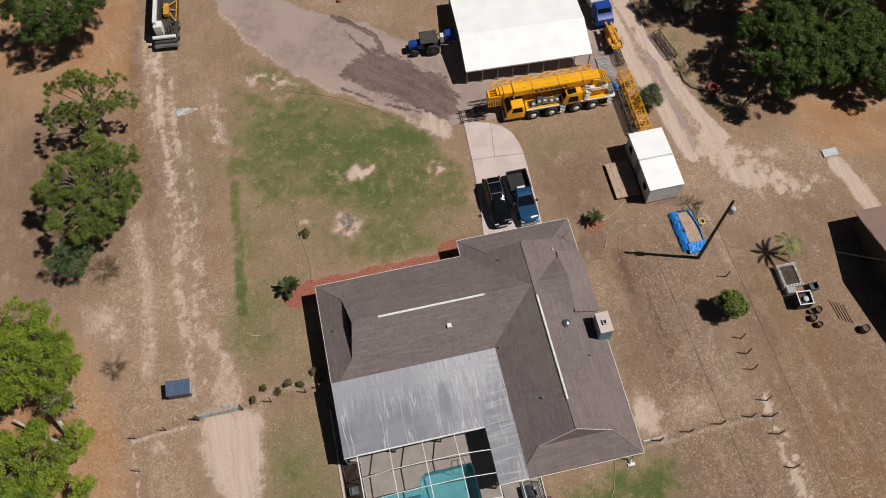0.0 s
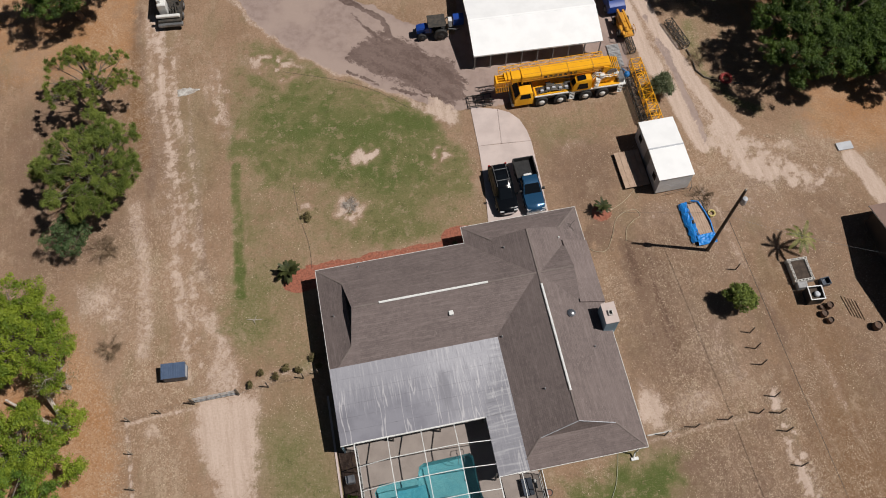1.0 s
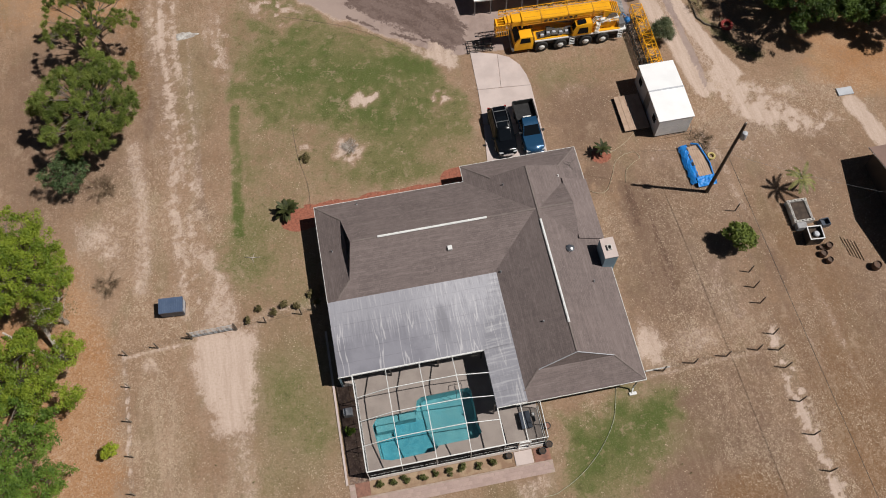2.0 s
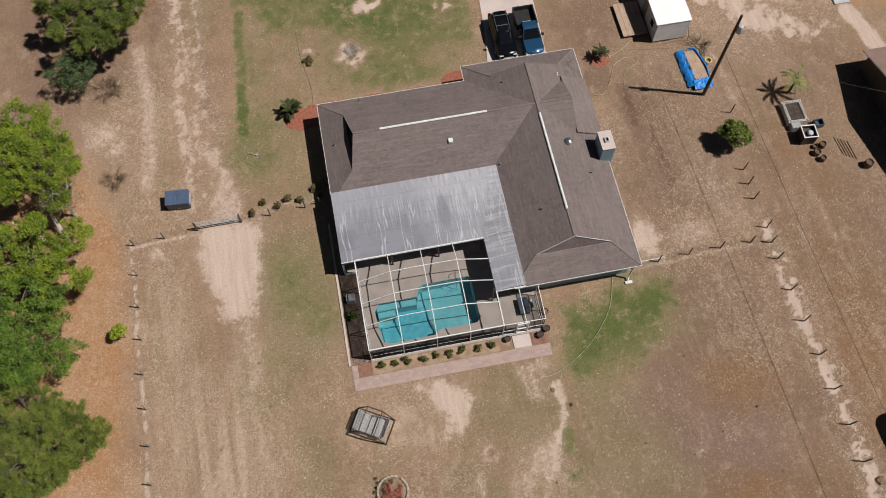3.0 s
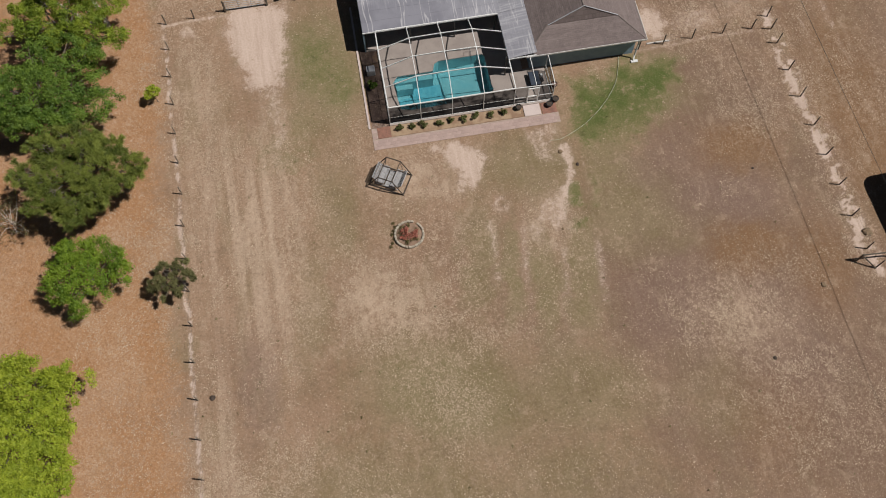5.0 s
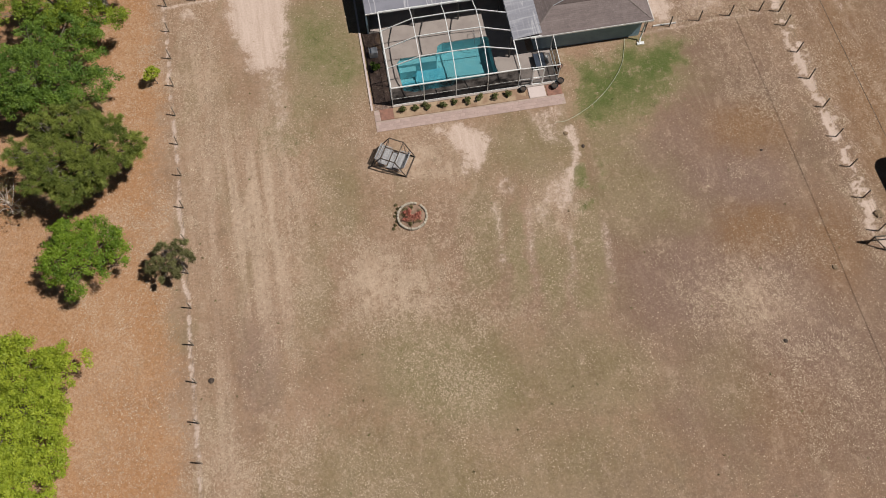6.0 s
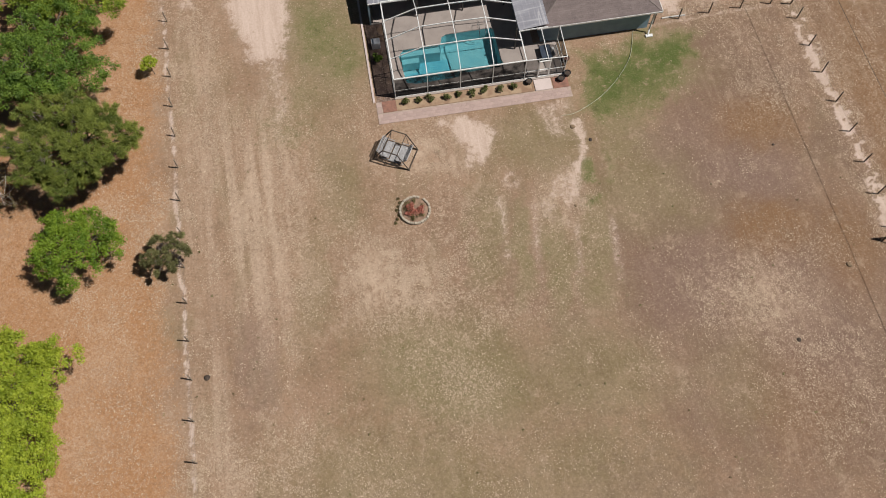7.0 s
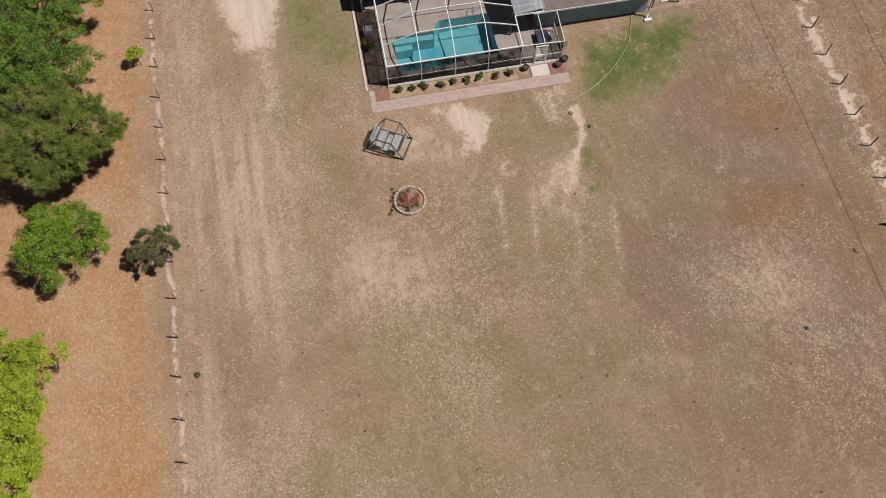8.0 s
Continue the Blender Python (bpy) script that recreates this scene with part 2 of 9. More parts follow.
M_SCREEND = screen_cloth("dense_screen_cloth", 0.72)
# south wall panels, the most opaque of the screens
M_SCREENS = screen_cloth("near_opaque_screen_cloth", 0.86)
# Siding kept dark brown: the west side's deep shade is put into its colour.
M_DARKWALL = surf("shade_dark_siding", (0.07, 0.055, 0.045), (0.05, 0.04, 0.034), 1.0, 0.8)


def metal_roof_mat():
    """Silver-coated sheet roof: chalky and finely streaked near the house, duller towards the gutter, thin pale run marks, creases in the narrow arm."""
    n = Nodes("silver_coated_roof")
    co = n.coord()
    xyz = n.nt.nodes.new("ShaderNodeSeparateXYZ")
    n.put(xyz.inputs[0], co)
    u, v = xyz.outputs[0], xyz.outputs[1]
    big = n.noise(co, 0.4, 4, 0.6)
    small = n.noise(co, 10.0, 4, 0.7)
    comb = n.noise(n.scaled(co, 7.0, 0.5, 1), 1.0, 4, 0.65)
    rows = n.noise(n.scaled(co, 0.3, 4.0, 1), 1.0, 4, 0.6)
    run = n.noise(n.scaled(co, 1.05, 0.07, 1), 1.0, 3, 0.42)
    near = n.span(n.math("ADD", v, n.math("MULTIPLY", n.math("SUBTRACT", comb, 0.5), 5.0)), -13.2, -10.4)
    east = n.span(n.math("ADD", u, n.math("MULTIPLY", n.math("SUBTRACT", big, 0.5), 5.0)), 5.5, 10.0)
    chalk = n.math("ADD", n.math("MULTIPLY", near, 0.5), n.math("MULTIPLY", east, 0.42), True)
    col = n.mix(n.span(big, 0.36, 0.64), (0.19, 0.19, 0.224), (0.24, 0.24, 0.278))
    col = n.mix(chalk, col, (0.4, 0.4, 0.44))
    col = n.mix(n.math("MULTIPLY", n.span(comb, 0.54, 0.66, 0, 0.55), chalk), col, (0.6, 0.59, 0.61))
    col = n.mix(n.math("MULTIPLY", n.span(comb, 0.46, 0.36, 0, 0.5), chalk), col, (0.2, 0.2, 0.225))
    line = n.span(n.math("ABSOLUTE", n.math("SUBTRACT", run, 0.5)), 0.003, 0.014, 0.6, 0.0)
    col = n.mix(n.math("MULTIPLY", line, n.span(v, -10.2, -11.6)), col, (0.56, 0.55, 0.57))
    spot = n.math("ADD", n.math("POWER", n.math("DIVIDE", n.math("SUBTRACT", u, 8.75), 0.5), 2.0), n.math("POWER", n.math("DIVIDE", n.math("ADD", v, 12.3), 1.7), 2.0))
    col = n.mix(n.span(n.math("ADD", spot, n.math("MULTIPLY", big, 0.8)), 0.7, 1.7, 0.75, 0.0), col, (0.2, 0.2, 0.23))
    arm = n.span(n.math("SUBTRACT", u, n.math("MULTIPLY", n.math("ADD", v, 15.1), 0.28)), 11.2, 11.7)
    # arm creases go into the colour too: crests lighter, hollows darker
    col = n.mix(n.math("MULTIPLY", arm, n.span(rows, 0.5, 0.66, 0, 0.4)), col, (0.6, 0.6, 0.62))
    col = n.mix(n.math("MULTIPLY", arm, n.span(rows, 0.48, 0.34, 0, 0.4)), col, (0.24, 0.24, 0.26))
    col = n.mix(n.span(small, 0.5, 0.72, 0, 0.3), col, (0.2, 0.2, 0.22))
    relief = n.math("ADD", n.math("MULTIPLY", n.math("MULTIPLY", rows, arm), 2.0), n.math("MULTIPLY", comb, 0.5))
    return n.surface(col, n.span(small, 0.3, 0.7, 0.5, 0.68), 0.1, n.bump(relief, 0.3, 0.03))


def water_mat():
    n = Nodes("pool_water")
    co = n.coord()
    wave = n.noise(co, 6.0, 4, 0.65)
    b = n.bump(wave, 0.3, 0.04)
    t = n.node("ShaderNodeBsdfTransparent", Color=(0.66, 0.86, 0.89, 1))
    g = n.node("ShaderNodeBsdfGlossy", Color=(1, 1, 1, 1), Roughness=0.05, Normal=b)
    f = n.node("ShaderNodeFresnel", IOR=1.33, Normal=b)
    m = n.node("ShaderNodeMixShader", _0=f, _1=t, _2=g)
    n.nt.links.new(m, n.out.inputs[0])
    return n.mat


M_METALROOF = metal_roof_mat()
M_WATER = water_mat()


# ---------------------------------------------------------------- mesh helpers
def box(bm, x0, x1, y0, y1, z0, z1, m=None):
    vs = [bm.verts.new(Vector(p) if m is None else m @ Vector(p)) for p in
          ((x0, y0, z0), (x1, y0, z0), (x1, y1, z0), (x0, y1, z0), (x0, y0, z1), (x1, y0, z1), (x1, y1, z1), (x0, y1, z1))]
    for f in ((3, 2, 1, 0), (4, 5, 6, 7), (0, 1, 5, 4), (1, 2, 6, 5), (2, 3, 7, 6), (3, 0, 4, 7)):
        bm.faces.new([vs[i] for i in f])
    return vs


def bevel(bm, width, segs=1):
    bmesh.ops.bevel(bm, geom=bm.edges[:], offset=width, segments=segs, affect="EDGES", clamp_overlap=True)


def rod(bm, a, b, r, r2=None, segs=6, caps=True):
    """A round bar from a to b, tapering from r to r2."""
    a, b = Vector(a), Vector(b)
    r2 = r if r2 is None else r2
    q = (b - a).to_track_quat("Z", "Y")
    rings = []
    for p, rad in ((a, r), (b, r2)):
        rings.append([bm.verts.new(p + q @ Vector((rad * math.cos(2 * math.pi * i / segs), rad * math.sin(2 * math.pi * i / segs), 0))) for i in range(segs)])
    for i in range(segs):
        j = (i + 1) % segs
        bm.faces.new((rings[0][i], rings[0][j], rings[1][j], rings[1][i]))
    if caps:
        bm.faces.new(rings[0][::-1])
        bm.faces.new(rings[1])


def bar(bm, a, b, w, h):
    """A square bar from a to b, w wide and h high."""
    a, b = Vector(a), Vector(b)
    q = (b - a).to_track_quat("X", "Z")
    n = (b - a).length
    box(bm, 0, n, -w / 2, w / 2, -h / 2, h / 2, Matrix.Translation(a) @ q.to_matrix().to_4x4())


def tube(bm, pts, r, segs=5):
    pts = [Vector(p) for p in pts]
    rings = []
    for i, p in enumerate(pts):
        d = pts[min(i + 1, len(pts) - 1)] - pts[max(i - 1, 0)]
        q = d.to_track_quat("Z", "Y")
        rad = r[i] if isinstance(r, (list, tuple)) else r
        rings.append([bm.verts.new(p + q @ Vector((rad * math.cos(2 * math.pi * k / segs), rad * math.sin(2 * math.pi * k / segs), 0))) for k in range(segs)])
    for a, b in zip(rings, rings[1:]):
        for k in range(segs):
            j = (k + 1) % segs
            bm.faces.new((a[k], a[j], b[j], b[k]))
    bm.faces.new(rings[0][::-1])
    bm.faces.new(rings[-1])


def slab(bm, poly, z0, z1):
    """A flat slab with the outline poly (anticlockwise); z1 may be a list, one height a corner."""
    tops = z1 if isinstance(z1, (list, tuple)) else [z1] * len(poly)
    lows = z0 if isinstance(z0, (list, tuple)) else [z0] * len(poly)
    lo = [bm.verts.new((*p, z)) for p, z in zip(poly, lows)]
    hi = [bm.verts.new((*p, z)) for p, z in zip(poly, tops)]
    bm.faces.new(lo[::-1])
    bm.faces.new(hi)
    for i in range(len(poly)):
        j = (i + 1) % len(poly)
        bm.faces.new((lo[i], lo[j], hi[j], hi[i]))


def ring_wall(bm, outer, inner, z0, z1):
    """A wall between two outlines of as many corners."""
    k = len(outer)
    loops = [[bm.verts.new((*p, z)) for p in poly] for poly, z in ((outer, z0), (outer, z1), (inner, z1), (inner, z0))]
    for a, b in ((0, 1), (1, 2), (2, 3), (3, 0)):
        for i in range(k):
            j = (i + 1) % k
            bm.faces.new((loops[a][i], loops[a][j], loops[b][j], loops[b][i]))


def lathe(bm, profile, segs=12, m=None):
    """Turns a profile of (radius, height) round the z axis."""
    rings = []
    for r, z in profile:
        rings.append([bm.verts.new((m or Matrix()) @ Vector((r * math.cos(2 * math.pi * i / segs), r * math.sin(2 * math.pi * i / segs), z))) for i in range(segs)])
    for a, b in zip(rings, rings[1:]):
        for i in range(segs):
            j = (i + 1) % segs
            bm.faces.new((a[i], a[j], b[j], b[i]))
    bm.faces.new(rings[0][::-1])
    bm.faces.new(rings[-1])


def mesh_of(name, bm, material, smooth=False):
    bmesh.ops.recalc_face_normals(bm, faces=bm.faces[:])
    me = bpy.data.meshes.new(name)
    bm.to_mesh(me)
    bm.free()
    me.materials.append(material)
    if smooth:
        me.polygons.foreach_set("use_smooth", [True] * len(me.polygons))
        me.set_sharp_from_angle(angle=radians(40))
    return me


def part(name, bm, material, parent, label="", smooth=False):
    ob = new(name, mesh_of(name, bm, material, smooth))
    ob.parent = parent
    if label:
        ob["label"] = label
    return ob


def thing(name, m, label, category, group="", kind=""):
    ob = new(name)
    ob.empty_display_size = 0.3
    ob.matrix_world = m
    return tagged(ob, label, category, group, kind)


def solid(name, bm, material, m, label, category, group="", kind="", smooth=False):
    ob = new(name, mesh_of(name, bm, material, smooth))
    ob.matrix_world = m
    return tagged(ob, label, category, group, kind)


def quads(name, pts, material, parent=None, label=""):
    """A mesh of loose quads out of an array n x 4 x 3."""
    pts = np.asarray(pts, dtype=np.float32)
    k = len(pts)
    me = bpy.data.meshes.new(name)
    me.vertices.add(4 * k)
    me.vertices.foreach_set("co", pts.reshape(-1))
    me.loops.add(4 * k)
    me.loops.foreach_set("vertex_index", np.arange(4 * k, dtype=np.int32))
    me.polygons.add(k)
    me.polygons.foreach_set("loop_start", np.arange(0, 4 * k, 4, dtype=np.int32))
    me.polygons.foreach_set("loop_total", np.full(k, 4, dtype=np.int32))
    me.update(calc_edges=True)
    me.materials.append(material)
    ob = new(name, me)
    ob.parent = parent
    if label:
        ob["label"] = label
    return ob


HOUSE_ANGLE = 12.62
HOUSE = pose(-11.09, 27.84, 0, 0, 0, HOUSE_ANGLE)


def at_house(u, v):
    p = HOUSE @ Vector((u, v, 0))
    return p.x, p.y


# ---------------------------------------------------------------- ground
def lattice(seed):
    return np.random.RandomState(seed).rand(256, 256).astype(np.float32)


def vnoise(x, y, size, seed, octaves=4):
    """Smooth noise from 0 to 1 with features of about size metres."""
    total, amp, norm = np.zeros_like(x), 1.0, 0.0
    for k in range(octaves):
        g = lattice(seed + k)
        u, v = x / size * 2 ** k + 37.7 * k + 500, y / size * 2 ** k + 11.3 * k + 500
        i, j = np.floor(u).astype(int), np.floor(v).astype(int)
        fu, fv = u - i, v - j
        fu, fv = fu * fu * (3 - 2 * fu), fv * fv * (3 - 2 * fv)
        a, b = g[i % 256, j % 256], g[(i + 1) % 256, j % 256]
        c, d = g[i % 256, (j + 1) % 256], g[(i + 1) % 256, (j + 1) % 256]
        total += amp * ((a * (1 - fu) + b * fu) * (1 - fv) + (c * (1 - fu) + d * fu) * fv)
        norm += amp
        amp *= 0.55
    return total / norm


def step(v, lo, hi):
    s = np.clip((v - lo) / (hi - lo), 0, 1)
    return s * s * (3 - 2 * s)


def blob(x, y, cx, cy, rx, ry, turn=0.0, soft=0.35):
    """1 inside an ellipse, falling to 0 over its soft rim."""
    c, s = math.cos(radians(turn)), math.sin(radians(turn))
    dx, dy = x - cx, y - cy
    d = np.sqrt(((dx * c + dy * s) / rx) ** 2 + ((-dx * s + dy * c) / ry) ** 2)
    return 1 - step(d, 1 - soft, 1 + soft)


def trail(x, y, pts, width, soft=0.5):
    """1 along a line of points, width metres to each side."""
    best = np.full_like(x, 1e6)
    for (ax, ay), (bx, by) in zip(pts, pts[1:]):
        dx, dy = bx - ax, by - ay
        t = np.clip(((x - ax) * dx + (y - ay) * dy) / (dx * dx + dy * dy), 0, 1)
        best = np.minimum(best, np.hypot(x - ax - t * dx, y - ay - t * dy))
    return 1 - step(best, width * (1 - soft), width * (1 + soft))


FENCE_W = [(-25.4, 15.3), (-24.7, 12.66), (-24.05, 9.9), (-23.35, 7.2), (-22.7, 4.4), (-22.0, 1.7), (-21.25, -1.05), (-20.6, -3.84), (-19.93, -6.57),
           (-19.3, -9.2), (-18.64, -11.9), (-18.0, -14.66), (-17.3, -17.4), (-16.66, -20.2), (-16.0, -22.9), (-15.35, -25.6), (-14.7, -28.3)]
FENCE_E = [(25.3, 29.73), (25.74, 23.89), (26.0, 22.5), (26.3, 21.1), (27.0, 18.4), (27.2, 17.05), (27.55, 15.6), (28.22, 12.85), (28.92, 10.25),
           (29.68, 7.5), (30.35, 4.8), (31.03, 2.1), (31.65, -0.6), (32.36, -3.38), (32.85, -4.9)]


def patch(x, y, pts, soft=0.6):
    """1 inside an outline, falling to 0 within soft metres of its edge on either side."""
    inside = np.zeros(x.shape, dtype=bool)
    best = np.full_like(x, 1e6)
    for (ax, ay), (bx, by) in zip(pts, pts[1:] + pts[:1]):
        dx, dy = bx - ax, by - ay
        t = np.clip(((x - ax) * dx + (y - ay) * dy) / (dx * dx + dy * dy), 0, 1)
        best = np.minimum(best, np.hypot(x - ax - t * dx, y - ay - t * dy))
        if dy:
            inside ^= ((ay > y) != (by > y)) & (x < ax + (y - ay) / dy * dx)
    return step(np.where(inside, best, -best), -soft, soft)


def streaks(x, y, heading, long, wide, seed):
    """Noise drawn out along a heading (degrees from east)."""
    c, s = math.cos(radians(heading)), math.sin(radians(heading))
    return vnoise((x * c + y * s) * wide / long, -x * s + y * c, wide, seed, 4)


class Layer:
    def __init__(self, x):
        self.v = np.zeros_like(x)

    def add(self, weight, mask):
        self.v = np.maximum(self.v, weight * mask)

    def cut(self, weight, mask):
        self.v = self.v * (1 - weight * mask)


def ground_zones(x0, y0):
    """Where grass, sand, leaf litter, bare soil, road metal and mulch lie."""
    wx = (vnoise(x0, y0, 2.4, 11) - 0.5) * 2.2 + (vnoise(x0, y0, 0.7, 13, 3) - 0.5) * 1.1
    wy = (vnoise(x0, y0, 2.4, 23) - 0.5) * 2.2 + (vnoise(x0, y0, 0.7, 29, 3) - 0.5) * 1.1
    x, y = x0 + wx, y0 + wy
    fine = vnoise(x0, y0, 1.1, 41)
    mid = vnoise(x0, y0, 4.5, 57)
    big = vnoise(x0, y0, 14.0, 71)
    track = streaks(x0, y0, -76, 9.0, 0.55, 83)
    crumbs = vnoise(x0, y0, 0.55, 47, 3)

    def B(*a, **k):
        return blob(x, y, *a, **k)

    def T(pts, width, soft=0.5, wob=0.3):
        return trail(x0 + wob * wx, y0 + wob * wy, pts, width, soft)

    def A(pts, soft=0.6, wob=0.5):
        return patch(x0 + wob * wx, y0 + wob * wy, pts, soft)

    # ---- grass
    g = Layer(x0)
    lawn = A([(-22.6, 55.5), (-20.0, 54.6), (-15.6, 51.7), (-10.8, 49.6), (-5.0, 47.2), (0.0, 44.2), (2.0, 41.5), (2.6, 37.0), (3.4, 33.0), (-12, 29.5),
              (-10.0, 19.2), (-15.8, 19.8), (-16.8, 26.0), (-20.0, 34.9), (-21.6, 43.5)], 1.1, 0.9)
    g.add(1.0, lawn * (0.5 + 0.2 * step(mid, 0.3, 0.65)))
    g.add(0.86, A([(-20.6, 51.0), (-14.0, 50.2), (-5.0, 46.6), (0.4, 42.8), (0.0, 38.6), (-6.0, 36.2), (-13.0, 37.6), (-18.4, 36.6), (-20.6, 41.5)], 2.2, 1.2) * (0.8 + 0.3 * step(fine, 0.3, 0.65)))
    g.add(1.0, T([(-20.3, 41.6), (-12.5, 43.8), (-9.2, 43.3), (-4.4, 45.3), (-2.4, 44.6)], 1.5, 0.8, 0.8))
    g.add(0.95, B(-8.5, 44.5, 7.5, 2.6, -8, soft=0.6))
    g.add(0.85, B(-4.5, 43.0, 4.2, 2.2, -25, soft=0.7))
    g.add(0.8, B(-16.5, 43.5, 3.4, 4.5, soft=0.7) * step(fine, 0.3, 0.6))
    g.add(0.75, B(-15.5, 51.2, 5.0, 1.2, -30, soft=0.8))
    g.add(0.72, B(-6.5, 37.5, 4.0, 2.6, soft=0.8))
    g.add(0.62, B(-16.0, 26.0, 3.4, 6.5, 8, soft=0.5))
    g.add(0.98, T([(-20.0, 39.6), (-19.4, 34.9), (-18.6, 30.9), (-17.9, 26.5)], 0.55, 0.6, 0.25) * (0.65 + 0.35 * step(fine, 0.3, 0.55)))
    bald = Layer(x0)
    ragged = step(fine, 0.34, 0.52)
    bald.add(1.0, B(-8.0, 40.8, 1.2, 1.0, soft=0.5) * ragged)
    bald.add(1.0, B(-0.7, 41.2, 1.2, 0.8, soft=0.6) * ragged)
    bald.add(0.9, B(-8.7, 34.9, 1.3, 1.2, soft=0.6) * ragged)
    bald.add(0.8, B(-18.0, 51.3, 3.0, 1.2, -12, soft=0.6) * ragged)
    bald.add(0.7, B(-13.0, 35.4, 0.7, 0.5, soft=0.6))
    g.cut(0.9, bald.v)
    g.add(0.45, B(11, 44, 5, 2.2, 12, soft=0.7))
    g.add(0.6, A([(22.6, 58.5), (24.6, 57.5), (25.2, 52.0), (28.2, 48.5), (31.0, 47.6), (29.5, 45.8), (26.0, 48.6), (23.2, 53.0)], 0.8, 0.7))
    g.add(1.0, A([(9.4, 10.9), (13.6, 12.6), (19.2, 14.4), (18.8, 11.4), (15.0, 8.6), (13.8, 6.4), (10.8, 4.2), (9.0, 5.6)], 1.8, 1.0) * (0.84 + 0.25 * step(fine, 0.3, 0.65)))
    g.add(0.8, A([(8.9, 1.8), (10.4, 1.9), (12.4, 0.2), (12.2, -1.4), (10.0, -2.2), (9.3, -0.6)], 1.3, 1.2) * (0.35 + 0.5 * step(fine, 0.3, 0.6)))
    g.add(0.82, B(13.5, 8.6, 5.0, 3.6, 35, soft=0.7))
    g.add(0.75, B(10.6, -0.4, 1.5, 3.6, -8, soft=0.8) * step(fine, 0.25, 0.6))
    g.add(0.62, B(-11.2, 11.5, 3.2, 5.0, 12, soft=0.6))
    g.add(0.5, B(-13.0, 4.5, 2.6, 3.5, soft=0.8))
    g.add(0.4, B(0.8, -16.0, 6.0, 3.6, -12, soft=0.9))
    for cx, cy in ((4.9, -6.0), (7.8, -7.0), (10.6, -5.6)):
        g.add(0.36, B(cx, cy, 0.9, 4.2, 4, soft=0.8) * step(fine, 0.25, 0.6))
    g.v *= 0.8 + 0.28 * step(mid, 0.25, 0.7)
    # ---- pale sand and dust
    s = Layer(x0)
    s.add(0.92, A([(-20.2, 17.9), (-15.2, 18.0), (-14.6, 14.9), (-14.3, 11.7), (-14.6, 9.3), (-16.6, 8.6), (-18.6, 11.8), (-20.2, 14.7)], 1.7, 0.6))
    s.add(0.5, A([(-17.2, 10.2), (-14.6, 10.0), (-13.4, 5.0), (-12.9, 1.0), (-13.9, 1.0), (-15.4, 5.0)], 1.1, 0.6))
    s.add(0.6, A([(-20.0, 17.6), (-20.0, 22.4), (-21.6, 25.0), (-19.6, 25.5), (-18.2, 22.8), (-16.4, 17.7)], 0.9, 0.6))
    for pts, w, width in (([(-15.9, 9.6), (-14.3, 4.4), (-12.8, -1.3)], 0.55, 0.5), ([(-17.2, 9.4), (-15.6, 4.4), (-14.2, -1.3), (-13.0, -9.2)], 0.5, 0.55),
                          ([(-20.4, 2.7), (-18.5, -5.1), (-15.7, -16.6)], 0.42, 0.7), ([(-18.6, 2.7), (-16.7, -5.1), (-14.0, -16.6)], 0.34, 0.5)):
        s.add(0.75 * w, T(pts, 1.4 * width, 0.95, 0.4) * step(track, 0.36, 0.62))
    # the track along the west side: two worn ruts
    ruts = Layer(x0)
    ruts.add(0.42, T([(-31.4, 58), (-30.6, 55.3), (-28.6, 48.9), (-26.4, 41.0), (-24.4, 33.8), (-23.2, 28.1), (-22.2, 22.9), (-20.4, 18.5)], 1.0, 0.9, 0.4))
    ruts.add(0.36, T([(-29.6, 58), (-28.4, 53.3), (-27.0, 48.0), (-25.2, 41.0), (-23.3, 33.8), (-22.2, 28.1), (-20.8, 23.5)], 0.6, 0.9, 0.4))
    ruts.add(0.6, T([(-30.4, 57.0), (-28.6, 50.0), (-25.9, 41.0), (-22.8, 28.1), (-20.4, 20)], 2.2, 0.9, 0.4))
    ruts.add(0.66, T([(-30.6, 58.0), (-29.4, 52.0), (-28.0, 46.0)], 1.3, 0.9, 0.5))
    s.add(1.0, ruts.v * (0.38 + 0.42 * step(track, 0.36, 0.62) + 0.4 * step(crumbs, 0.44, 0.58)))
    s.add(0.56, T([(-28.6, 35.0), (-27.2, 30.4), (-26.0, 25.4), (-25.4, 21.0)], 1.0, 0.9))
    s.add(0.58, B(-30.2, 25.8, 2.8, 1.8, -20, soft=0.8))
    s.add(0.36, B(-27.6, 26.0, 4.0, 6.5, 10, soft=0.8))
    s.add(0.62, B(-28.3, 24.2, 1.1, 1.6, soft=0.8))
    s.add(0.55, B(-25.4, 48.5, 2.2, 3.8, 14, soft=0.8) * step(track, 0.4, 0.6))
    s.add(0.6, B(-22.6, 47.0, 1.2, 5.5, 12, soft=0.8) * ragged)
    s.add(0.6, B(-23.2, 14.4, 1.0, 0.7, soft=0.6))
    s.add(0.5, B(-22.6, 19.6, 1.3, 0.8, soft=0.7))
    # the drive in the north-east and the worn ground it runs out in
    s.add(0.95, T([(17.0, 62), (18.8, 56.1), (20.3, 51.5), (21.6, 48.6), (22.6, 46.0), (24.0, 42.5)], 0.85, 0.6))
    s.add(1.0, T([(18.9, 62), (20.9, 56.8), (22.2, 53.2), (23.6, 50.4), (25.3, 47.3), (27.0, 44.7)], 0.85, 0.6))
    s.add(0.5, T([(18.0, 62), (19.8, 56.4), (21.4, 52.0), (23.0, 48.5), (25.0, 44.0)], 1.7, 0.6))
